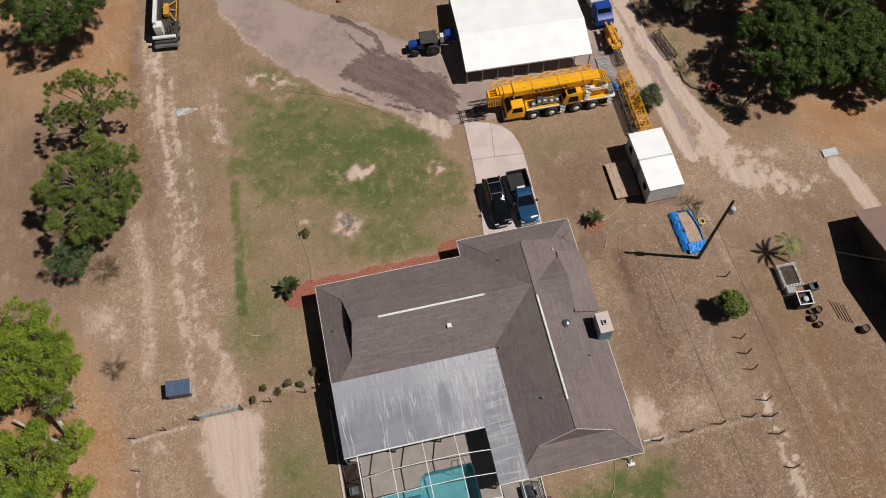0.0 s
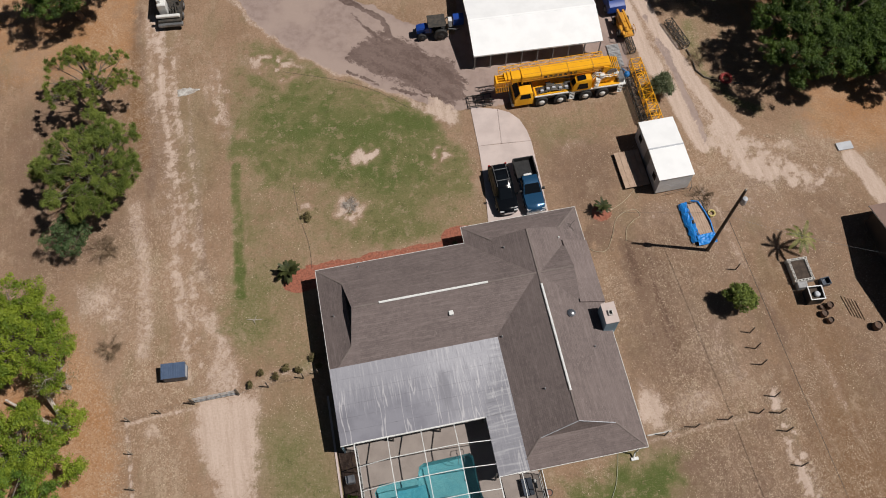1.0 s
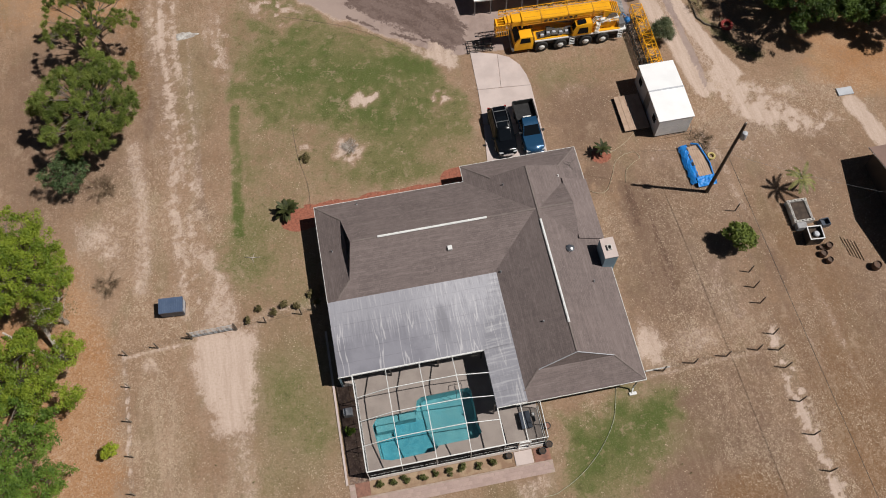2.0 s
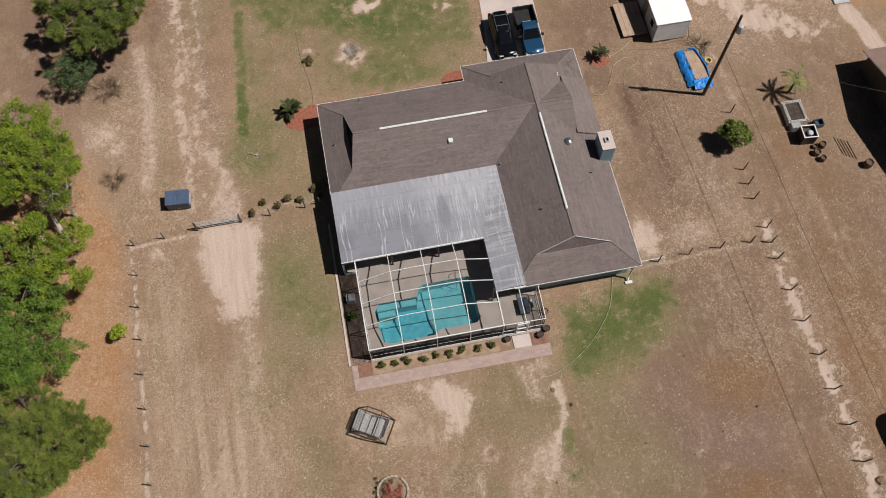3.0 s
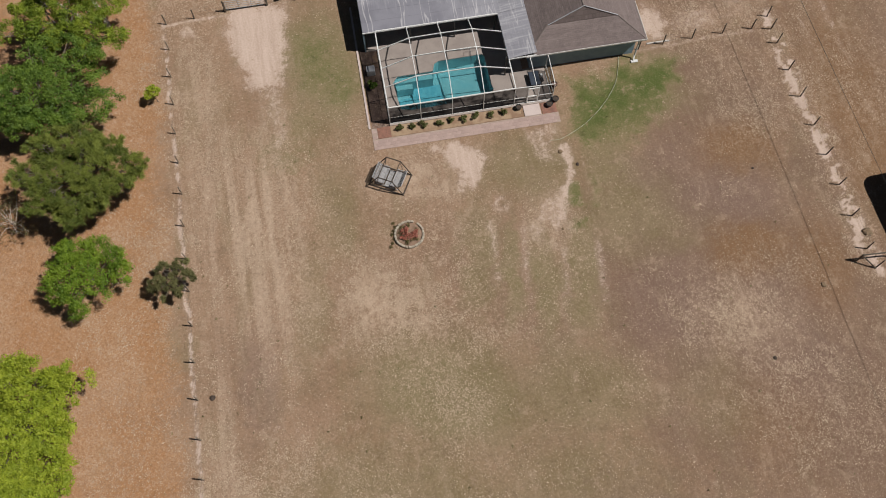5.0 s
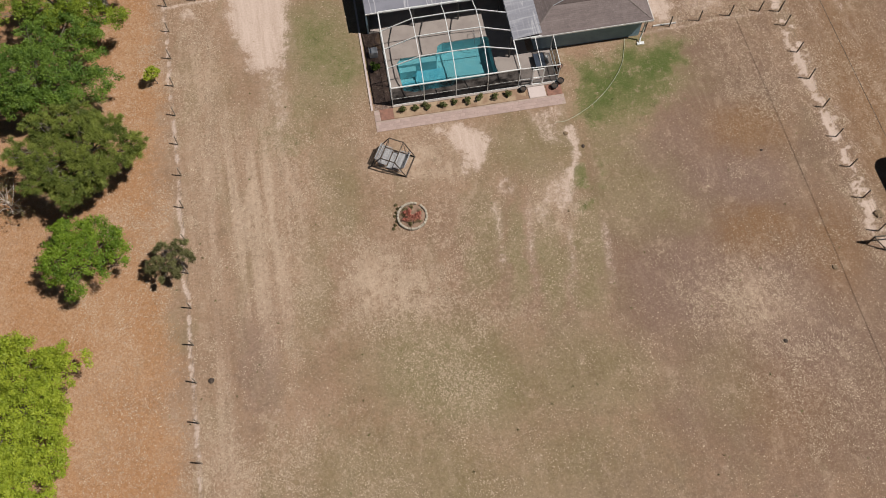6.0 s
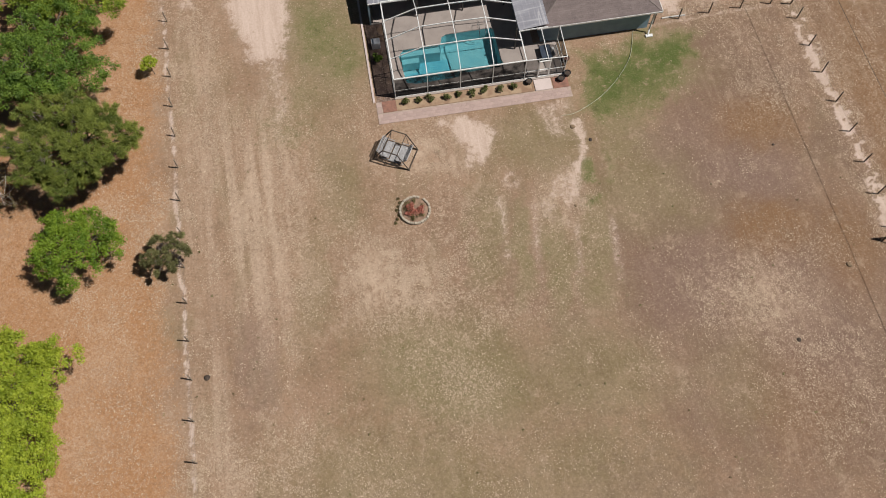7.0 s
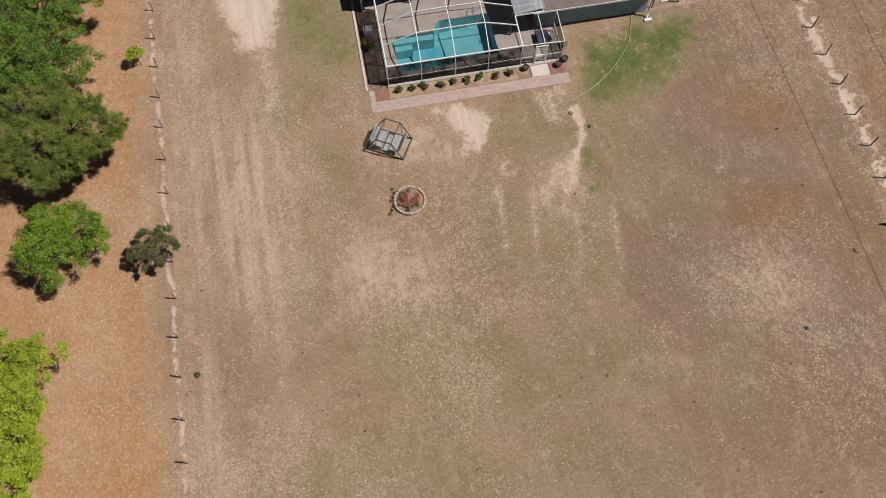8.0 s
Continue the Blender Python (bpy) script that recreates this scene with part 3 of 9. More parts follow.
    s.add(0.98, A([(24.4, 47.6), (26.0, 46.8), (28.1, 44.5), (29.8, 42.0), (33.0, 39.8), (36.4, 40.6), (37.0, 39.0), (33.5, 37.6), (29.2, 38.0), (26.0, 40.0), (24.6, 43.0)], 1.2, 1.0) * (0.36 + 0.34 * ragged + 0.3 * step(crumbs, 0.4, 0.56)))
    s.add(0.6, B(31.5, 42.6, 2.6, 0.9, -12, soft=0.8) * ragged)
    s.add(0.82, T([(37.6, 41.6), (38.8, 39.6), (40.2, 36.4)], 0.95, 0.5))
    s.add(0.5, T([(23.4, 40.0), (25.7, 31.7), (28.4, 23.7), (30.9, 14.1)], 0.5, 0.9) * step(streaks(x0, y0, -68, 6, 0.7, 87), 0.4, 0.6))
    s.add(0.42, T([(26.4, 37.5), (30.2, 25.8), (33.0, 15.9), (35.0, 9)], 0.5, 0.9) * step(streaks(x0, y0, -68, 6, 0.7, 87), 0.4, 0.6))
    s.add(0.46, B(23.2, 36.4, 1.8, 2.4, soft=0.8))
    s.add(0.4, B(27.5, 37.5, 4.5, 4.0, -20, soft=0.8))
    s.add(0.34, B(24.6, 31.0, 1.8, 4.5, 14, soft=0.8))
    s.add(0.36, B(30.6, 34.6, 3.0, 2.0, -30, soft=0.8))
    s.add(0.34, B(34.5, 43.0, 4.5, 2.0, -20, soft=0.8))
    s.add(0.3, B(29.4, 22.0, 1.6, 5.0, 14, soft=0.8))
    s.add(0.36, B(19.6, 35.0, 2.0, 1.6, soft=0.8))
    s.add(0.72, B(17.0, 17.0, 1.3, 2.0, 12, soft=0.7))
    s.add(0.5, B(20.6, 17.4, 3.0, 1.4, 12, soft=0.8))
    s.add(0.42, B(23.4, 22, 2.0, 6, 14, soft=0.8))
    s.add(0.36, B(21.5, 24, 1.6, 5, 14, soft=0.8))
    # the yard south of the pool
    s.add(0.92, A([(-1.9, 3.9), (0.3, 4.4), (2.5, 4.3), (2.7, 2.9), (1.7, 0.6), (0.7, 0.6), (-0.3, 2.6)], 1.1, 1.0))
    s.add(0.55, A([(5.5, 6.6), (8.6, 6.9), (8.4, 2.6), (7.4, 2.8), (6.2, 4.5)], 0.9, 0.8))
    s.add(0.8, B(10.1, 3.0, 0.7, 0.7, soft=0.7) * ragged)
    s.add(0.7, B(9.2, 1.4, 0.6, 0.7, soft=0.7) * ragged)
    s.add(0.55, B(3.9, -0.9, 0.7, 0.5, soft=0.8))
    s.add(0.56, A([(7.6, 0.6), (10.0, 1.6), (9.9, -4.0), (6.4, -4.2), (6.2, -2.6)], 1.2, 0.8) * (0.5 + 0.5 * ragged))
    s.add(0.7, T([(9.0, 4.2), (9.4, 1.2), (8.9, -1.6)], 0.45, 0.9, 0.6))
    for pts, w in (([(3.3, -2.6), (4.3, -9.0)], 0.46), ([(5.8, -1.6), (6.6, -10.2)], 0.46), ([(9.0, 0.6), (9.15, -5.0), (9.35, -11.2)], 0.44), ([(11.6, -3.6), (12.25, -8.6)], 0.46)):
        s.add(w, T(pts, 0.48, 0.95, 0.25) * (0.58 + 0.5 * ragged) * (1 - 0.6 * step(-y0, 6.5, 11.0)))
    s.add(0.3, B(-3.6, -9.6, 4.2, 2.8, -20, soft=0.9) * step(crumbs, 0.42, 0.6))
    s.add(0.22, B(7.5, -11.5, 2.2, 1.2, soft=0.8) * step(crumbs, 0.42, 0.6))
    s.add(0.3, B(21.4, -8.8, 3.4, 2.6, soft=0.9) * step(crumbs, 0.46, 0.62))
    s.add(0.32, B(-3, 1.0, 5, 3, soft=0.8))
    s.add(0.31, A([(-23, 8), (-14, 8), (-9, -10), (-6, -30), (-14, -30)], 2.5, 1.0) * (0.5 + 0.5 * step(track, 0.38, 0.6)))
    s.add(0.34, T(FENCE_E[4:], 0.75, 0.8))
    s.add(0.85, trail(x0 + 0.4 * wx, y0, FENCE_E[4:], 0.85, 0.8) * step(crumbs, 0.46, 0.56))
    s.add(0.8, trail(x0 + 0.25 * wx + 0.25, y0, FENCE_W, 0.19, 0.9) * (0.45 + 0.55 * step(crumbs, 0.36, 0.55)))
    s.add(0.9, bald.v)
    s.add(0.62, T([(-25.4, 15.1), (-23.05, 15.8), (-20.4, 16.6)], 0.22, 0.8, 0.15))
    s.add(0.5, T([(15.6, 14.2), (17.75, 14.9), (20.3, 15.6), (25.5, 16.8)], 0.22, 0.8, 0.15))
    s.add(0.45, T([(-16.2, 18.0), (-13.6, 19.3), (-10.6, 20.0)], 0.7, 0.8, 0.4))
    # between the road and the lawn, and where the concrete meets the road
    s.add(0.55, T([(-24.0, 61.5), (-20.0, 56.3), (-15.6, 53.0), (-10.7, 50.4), (-5.0, 47.8), (0.0, 45.0)], 0.42, 0.6, 0.5))
    s.add(0.75, B(-0.6, 46.2, 2.4, 1.1, -38, soft=0.5))
    s.add(0.5, B(-13.5, 52.8, 2.6, 0.8, -28, soft=0.7))
    s.add(0.45, B(11.5, 42.0, 2, 1.4, soft=0.9) * ragged)
    s.add(0.4, B(-9.5, 61.5, 5, 1.6, -15, soft=0.7))
    # ---- orange leaf litter beyond the west fence and in the corners
    fx = np.interp(y0, [p[1] for p in FENCE_W[::-1]], [p[0] for p in FENCE_W[::-1]])
    north = step(y0, 11.0, 24.0)
    fx = fx * (1 - north) + (-27.0 - 0.12 * (y0 - 15.3)) * north
    litter = step(fx + 0.9 * (1 - north) - x0 + 0.5 * wx, 0.0, np.where(y0 > 42, 1.6, 4.0 + 1.0 * (1 - step(y0, -4, 8)))) * (1 - north * (0.8 - 0.75 * step(np.abs(y0 - 36), 9, 20)))
    litter = np.maximum(litter, 0.8 * step(x0 - 31 + 0.4 * (y0 - 46) + wx, 0, 6) * step(y0, 40.5, 44))
    litter *= 0.7 + 0.3 * step(mid, 0.3, 0.6)
    # ---- reddish bare soil
    o = Layer(x0)
    clay = A([(15.2, 32.5), (17.7, 33.0), (20.7, 28.5), (19.6, 21.7), (17.8, 20.6), (16.6, 25.8), (15.2, 29.5)], 0.9, 0.8)
    o.add(1.0, clay * (0.62 + 0.38 * step(streaks(x0, y0, -72, 5, 0.6, 97), 0.35, 0.6)))
    o.add(0.6, B(19, 33.5, 4.5, 3.5, soft=0.7))
    o.add(0.75, B(20, 26, 6, 11, soft=0.6))
    o.add(0.7, B(12.5, 40, 5, 5, soft=0.7))
    o.add(0.6, B(31, 28, 10, 14, soft=0.5))
    o.add(0.85, B(23, 2.5, 10, 8, 20, soft=0.6))
    o.add(0.95, B(25.9, -3.0, 3.4, 2.4, soft=0.8))
    o.add(0.95, B(18.0, 3.0, 4.0, 4.6, -20, soft=0.8))
    o.add(0.95, B(26, -10, 15, 15, soft=0.6))
    o.add(0.9, B(22, 11.0, 9, 5.5, 15, soft=0.7))
    o.add(0.7, B(34, 18, 8, 14, soft=0.7))
    o.add(0.75, B(15, -4, 7, 10, soft=0.7))
    o.add(0.5, B(6, -10, 14, 12, soft=0.7))
    o.add(0.85, B(-35, 38, 9, 12, soft=0.6))
    o.add(1.0, T([(-33.0, 58), (-31.6, 51), (-29.4, 43.5), (-27.6, 36.5)], 0.8, 0.8))
    o.add(0.8, T([(-25.0, 44), (-22.6, 35), (-21.0, 28)], 0.7, 0.9) * step(track, 0.35, 0.6))
    for pts in ([(20.5, 30), (22.5, 20)], [(22.2, 31), (24.4, 20)], [(23.0, 38), (27.0, 26), (29.5, 17)], [(28.5, 27), (30.3, 18), (33, 6)]):
        o.add(0.75, T(pts, 0.4, 0.8, 0.2) * step(track, 0.3, 0.5))
    o.v = np.minimum(o.v * (0.62 + 0.34 * step(mid, 0.3, 0.65)), 0.8)
    o.add(1.15, clay * (0.72 + 0.2 * step(streaks(x0, y0, -72, 5, 0.6, 97), 0.3, 0.65)))
    o.add(0.85, T([(24.0, 37.0), (26.6, 30.0), (28.6, 22.5)], 0.45, 0.8, 0.3) * step(track, 0.35, 0.55))
    o.add(0.85, B(13.4, 33.0, 1.6, 2.2, soft=0.8) * ragged)
    # ---- grey road metal and wet stains
    r = Layer(x0)
    r.add(1.0, A([(-27, 66), (-23.6, 61.0), (-19.6, 55.9), (-15.4, 52.7), (-10.7, 50.2), (-4.9, 47.7), (-0.4, 46.2), (2.6, 46.6), (18, 49.5), (17, 60), (12, 66), (0.5, 66),
                  (0.1, 55.4), (-4.0, 57.0), (-8.6, 59.6), (-13.6, 60.8), (-17.4, 62.6), (-20, 66)], 0.35, 0.45))
    r.add(0.85, step(streaks(x0, y0, -68, 4, 0.6, 61), 0.36, 0.55) * T([(20.0, 58.3), (21.5, 53.2), (22.8, 48.4), (23.8, 45.1), (24.5, 42.6)], 0.42, 0.7))
    r.cut(0.8, s.v * step(y0, 40, 44) * (1 - step(x0, 16, 17)) * step(s.v, 0.4, 0.7))
    puddle = A([(-10.6, 52.3), (-9.6, 54.3), (-7.8, 56.1), (-5.1, 55.1), (-2.8, 53.7), (0.1, 52.1), (1.2, 50.0), (1.6, 47.9), (0.2, 46.9), (-2.7, 48.1), (-5.5, 49.4), (-8.4, 51.0)], 1.0, 0.5)
    wet_and_shade = puddle
    wet_and_shade = np.maximum(wet_and_shade, 0.9 * T([(-12.1, 60.3), (-9.7, 59.1), (-7.4, 57.8), (-6.4, 55.6)], 0.32, 0.5, 0.35))
    wet_and_shade = np.maximum(wet_and_shade, 0.8 * T([(-10.5, 58.4), (-9.3, 56.9), (-7.6, 55.4)], 0.2, 0.6, 0.35))
    wet_and_shade = np.maximum(wet_and_shade, 0.75 * T([(-10.4, 50.6), (-6.6, 49.0), (-3.4, 47.9)], 0.22, 0.6, 0.4) * ragged)
    # ---- red mulch beds round the house
    hx, hy = at_house(0, 0)
    c, sn = math.cos(radians(HOUSE_ANGLE)), math.sin(radians(HOUSE_ANGLE))
    u = (x0 - hx) * c + (y0 - hy) * sn
    v = -(x0 - hx) * sn + (y0 - hy) * c
    mulch = step(v, -0.6, -0.3) * (1 - step(v + 0.6 * (fine - 0.5), 1.75, 2.0)) * step(u, -1.2, -0.8) * (1 - step(u, 12.6, 12.9))
    for cu, cv, ru, rv in ((-1.6, 0.5, 1.7, 1.3), (12.9, 2.2, 1.9, 1.0)):
        mulch = np.maximum(mulch, 1 - step(np.hypot((u - cu) / ru, (v - cv) / rv) + 0.4 * (fine - 0.5), 0.75, 1.0))
    mulch = np.maximum(mulch, 0.8 * (1 - step(np.hypot(x0 - 13.9, y0 - 35.2) + 0.4 * (fine - 0.5), 0.75, 1.1)))
    # screen's shade on the strip beside the enclosure, painted through soil and wet zones
    aisle_shade = step(u, -0.6, -0.45) * (1 - step(u, 1.0, 1.1)) * step(v, -22.9, -22.8) * (1 - step(v, -15, -14.8))
    soil = np.maximum(o.v, aisle_shade)
    wet_and_shade = np.maximum(wet_and_shade, 0.75 * aisle_shade)
    # ---- where pale straw and leaves lie thick
    w = Layer(x0)
    w.add(1.0, 0.25 + 0.5 * step(big, 0.35, 0.65) * step(mid, 0.3, 0.6))
    for cx, cy, rx, ry, k in ((-12, -4, 4, 12, 0.7), (-20.5, 6, 2.2, 12, 0.7), (20.5, 30, 4, 6, 0.6), (26, 41, 4, 4, 0.85), (8.5, -3, 3, 5, 0.6), (-27.5, 28.5, 4, 6, 1.0),
                              (-24, 17, 3.5, 5, 0.9), (22, 19, 5, 6, 0.8), (24.5, 11, 4, 7, 0.7), (21.5, -9, 5, 4, 0.9), (-2, -10.5, 6, 4, 0.8), (33, 41, 8, 4, 0.8)):
        w.add(k, B(cx, cy, rx, ry, 8, soft=0.7))
    w.add(0.8, T(FENCE_E[5:], 1.6, 0.6))
    w.add(0.6, step(litter, 0.05, 0.5) * step(5 - y0, 0, 6))
    w.cut(0.85, step(lawn + step(g.v, 0.6, 0.9), 0.4, 1.0))
    w.cut(0.9, np.maximum(step(r.v, 0.3, 0.7), step(s.v, 0.6, 0.9)))
    # ---- the field's broad tints: olive thatch, ochre soil, pinkish dust and bleached thatch
    ol, oc, pk, pl = Layer(x0), Layer(x0), Layer(x0), Layer(x0)
    for cx, cy, rx, ry, turn, k in ((6.0, 2.6, 4.5, 3.4, 0, 0.8), (2.4, -5.5, 1.4, 5.5, 4, 0.85), (4.9, -6.5, 0.9, 5.0, 4, 0.95), (7.8, -7.0, 1.2, 5.0, 4, 1.0), (10.5, -6.4, 1.3, 5.0, 4, 1.0), (14.6, -1.2, 4.2, 4.0, 0, 0.8), (13.0, 3.6, 3.0, 3.0, 0, 0.85), (17.5, -3.5, 2.6, 1.8, 20, 0.6), (19.5, -1.5, 2.4, 1.2, 0, 0.4),
                                    (-11.6, 11.0, 3.8, 7.5, 12, 0.85), (-8.6, -1.6, 2.4, 5.2, 12, 0.7), (-9.8, -10.5, 1.6, 5.5, 8, 0.65), (0.6, -16.0, 7.0, 4.6, -12, 0.95), (-2.0, -24.0, 10.0, 5.0, 0, 0.75), (10.0, -15.5, 6.0, 3.8, 0, 0.75),
                                    (9.5, -22.5, 8.0, 4.4, 0, 0.65), (-19.5, 6.5, 1.6, 5.0, 12, 0.4), (13.5, 22.0, 1.2, 6.0, 12, 0.6), (18.0, 10.0, 3.0, 2.4, 0, 0.5), (20.0, -15.0, 4.0, 4.0, 0, 0.5), (-24.5, 43.0, 2.2, 8.0, 14, 0.6)):
        ol.add(k, B(cx, cy, rx, ry, turn, soft=0.75))
    for cx, cy, rx, ry, turn, k in ((23.4, -3.8, 3.2, 2.6, 0, 0.85), (23.2, 5.4, 3.6, 2.6, 20, 0.8), (28.5, -5.2, 2.6, 4.0, 0, 0.7), (33.5, 9.0, 4.0, 14.0, 14, 0.7), (31.0, 24.0, 3.2, 9.0, 14, 0.5), (-34.0, 40.0, 4.0, 9.0, 0, 0.6), (-31.0, 47.5, 0.9, 9.0, 14, 0.9), (24.0, -16.0, 4.0, 5.0, 0, 0.5)):
        oc.add(k, B(cx, cy, rx, ry, turn, soft=0.75))
    for cx, cy, rx, ry, turn, k in ((22.0, 0.8, 5.0, 2.6, 0, 0.8), (18.0, 3.4, 4.0, 3.0, 0, 0.6), (-13.2, -15.5, 2.0, 5.0, 10, 0.6), (17.0, -8.5, 4.0, 5.0, 0, 0.7), (25.5, -11.0, 5.0, 6.0, 0, 0.6), (14.0, -24.0, 6.0, 4.0, 0, 0.4)):
        pk.add(k, B(cx, cy, rx, ry, turn, soft=0.75))
    for cx, cy, rx, ry, turn, k in ((-14.8, -4.0, 4.2, 10.5, 13, 0.66), (-19.5, -3.0, 1.6, 9.0, 14, 0.5), (-4.0, -9.6, 4.0, 3.4, -15, 0.75), (-2.2, 1.2, 4.0, 2.6, 0, 0.6), (-15.5, -20.0, 1.8, 7.0, 14, 0.5), (21.8, -9.4, 4.4, 3.0, 0, 0.5), (-21.6, 9.6, 2.0, 5.0, 14, 0.5), (8.0, -2.4, 2.6, 2.4, 0, 0.5)):
        pl.add(1.2 * k, B(cx, cy, rx, ry, turn, soft=0.8) * (0.55 + 0.45 * step(track if cx < -12 else 0.5 * crumbs + 0.5 * fine, 0.38, 0.56)))
    return [np.clip(a, 0, 1.2) for a in (g.v, s.v, litter, soil, r.v, wet_and_shade, mulch, w.v, ol.v, oc.v, pk.v, pl.v)]


def ground_mat():
    n = Nodes("ground_soil_and_grass")
    co = n.coord()
    a = n.nt.nodes.new("ShaderNodeVertexColor")
    a.layer_name = "zone_a"
    b = n.nt.nodes.new("ShaderNodeVertexColor")
    b.layer_name = "zone_b"
    sa = n.nt.nodes.new("ShaderNodeSeparateColor")
    sb = n.nt.nodes.new("ShaderNodeSeparateColor")
    n.put(sa.inputs[0], a.outputs[0])
    n.put(sb.inputs[0], b.outputs[0])
    green, sand, litter, soil = sa.outputs[0], sa.outputs[1], sa.outputs[2], a.outputs[1]
    road, wet_and_shade, mulch, straw = sb.outputs[0], sb.outputs[1], sb.outputs[2], b.outputs[1]
    c = n.nt.nodes.new("ShaderNodeVertexColor")
    c.layer_name = "zone_c"
    sc = n.nt.nodes.new("ShaderNodeSeparateColor")
    n.put(sc.inputs[0], c.outputs[0])
    olive, ochre, pink, bleached = sc.outputs[0], sc.outputs[1], sc.outputs[2], c.outputs[1]
    n_big = n.noise(co, 0.22, 5, 0.6)
    n_mid = n.noise(co, 1.3, 5, 0.65)
    n_small = n.noise(co, 5.0, 4, 0.65)
    n_grit = n.noise(co, 9.0, 4, 0.75)
    n_line = n.noise(n.along(co, -76, 5.0, 0.45), 1.0, 5, 0.65)
    warp = n.node("ShaderNodeVectorMath", _0=co, _1=n.node("ShaderNodeTexNoise", out=1, Vector=co, Scale=2.5))
    fleck = n.node("ShaderNodeTexVoronoi", Vector=n.scaled(warp, 1.0, 0.6, 1), Scale=5.6, Randomness=1.0)
    frac = n.noise(n.node("ShaderNodeVectorMath", _0=co, _1=(31.0, 7.0, 0.0)), 0.95, 10, 0.7)
    ragged = n.math("ADD", n.math("MULTIPLY", n.math("SUBTRACT", frac, 0.5), 1.2), n.math("ADD", n.math("MULTIPLY", n.math("SUBTRACT", n_small, 0.5), 0.6), n.math("MULTIPLY", n.math("SUBTRACT", n_grit, 0.5), 0.8)))

    def edge(zone, lo, hi, top=1.0, amount=1.0):
        return n.span(n.math("ADD", zone, n.math("MULTIPLY", ragged, n.span(zone, 0.02, 0.3, 0.0, amount))), lo, hi, 0.0, top)

    crumb = n.noise(n.scaled(warp, 1.0, 0.7, 1, 0.25), 3.3, 6, 0.78)
    tint = n.noise(n.scaled(co, 1.0, 0.45, 1, 0.22), 0.35, 4, 0.6)
    col = n.mix(n.span(n_big, 0.36, 0.64), (0.26, 0.166, 0.106), (0.315, 0.207, 0.138))
    col = n.mix(n.span(tint, 0.5, 0.68, 0, 0.5), col, (0.262, 0.174, 0.116))
    col = n.mix(n.span(tint, 0.5, 0.34, 0, 0.5), col, (0.222, 0.178, 0.102))
    col = n.mix(edge(soil, 0.12, 0.8, 0.82, 0.6), col, n.mix(n.span(n_small, 0.35, 0.65), (0.138, 0.085, 0.06), (0.194, 0.127, 0.093)))
    cloudy = n.math("MULTIPLY", n.math("SUBTRACT", n_mid, 0.5), 0.7)

    def wash(zone, top):
        return n.span(n.math("ADD", zone, n.math("MULTIPLY", cloudy, n.span(zone, 0.02, 0.3))), 0.05, 0.95, 0.0, top)

    col = n.mix(wash(olive, 0.9), col, n.mix(n.span(n_big, 0.4, 0.6), (0.192, 0.156, 0.08), (0.232, 0.184, 0.108)))
    col = n.mix(wash(ochre, 0.9), col, (0.208, 0.115, 0.057))
    col = n.mix(wash(pink, 0.8), col, (0.2, 0.132, 0.108))
    col = n.mix(wash(bleached, 0.85), col, n.mix(n.span(n_line, 0.4, 0.6), (0.32, 0.228, 0.16), (0.44, 0.325, 0.238)))
    patchy = n.math("ADD", bleached, n.math("MULTIPLY", n.math("SUBTRACT", crumb, 0.5), n.span(bleached, 0.03, 0.3, 0.0, 1.8)))
    col = n.mix(n.span(patchy, 0.5, 0.85, 0.0, 0.55), col, (0.5, 0.38, 0.28))
    col = n.mix(n.span(n_mid, 0.46, 0.7, 0, 0.35), col, (0.19, 0.128, 0.084))
    col = n.mix(n.span(n_small, 0.52, 0.66, 0, 0.5), col, (0.15, 0.102, 0.066))
    col = n.mix(n.span(n_small, 0.46, 0.34, 0, 0.42), col, (0.38, 0.285, 0.205))
    col = n.mix(edge(soil, 0.92, 1.12, 0.85, 0.3), col, n.mix(n.span(n_line, 0.4, 0.6), (0.085, 0.048, 0.036), (0.14, 0.084, 0.062)))
    worn = n.noise(n.scaled(warp, 1.0, 0.7, 1, 0.3), 0.75, 9, 0.72)
    col = n.mix(n.span(worn, 0.54, 0.66, 0, 0.5), col, (0.39, 0.29, 0.21))
    stain = n.noise(n.scaled(warp, 1.0, 0.6, 1, 0.4), 0.6, 8, 0.68)
    col = n.mix(n.span(stain, 0.55, 0.72, 0, 0.35), col, (0.15, 0.1, 0.062))
    col = n.mix(n.span(n_line, 0.52, 0.72, 0, 0.22), col, (0.35, 0.262, 0.192))
    col = n.mix(n.span(n_line, 0.48, 0.3, 0, 0.22), col, (0.172, 0.118, 0.076))
    leaf = n.math("ADD", n.math("MULTIPLY", n_grit, 0.6), n.math("MULTIPLY", n_small, 0.4))
    lcol = n.mix(n.span(leaf, 0.38, 0.6), n.mix(n.span(n_mid, 0.35, 0.65), (0.24, 0.115, 0.048), (0.31, 0.165, 0.08)), n.mix(n.span(n_big, 0.4, 0.6), (0.4, 0.21, 0.1), (0.46, 0.29, 0.175)))
    col = n.mix(edge(litter, 0.15, 0.9, 0.92), col, lcol)
    # grass: thin and olive where it is sparse, dark green where it is thick
    thick = n.math("ADD", green, n.math("MULTIPLY", n.math("SUBTRACT", n_mid, 0.5), 0.5))
    gcol = n.mix(n.span(thick, 0.35, 0.72), (0.22, 0.18, 0.098), (0.15, 0.146, 0.06))
    gcol = n.mix(n.span(thick, 0.66, 1.05), gcol, (0.078, 0.11, 0.027))
    tuft = n.noise(co, 1.1, 7, 0.7)
    gcol = n.mix(n.span(tuft, 0.54, 0.66, 0, 0.65), gcol, (0.068, 0.082, 0.024))
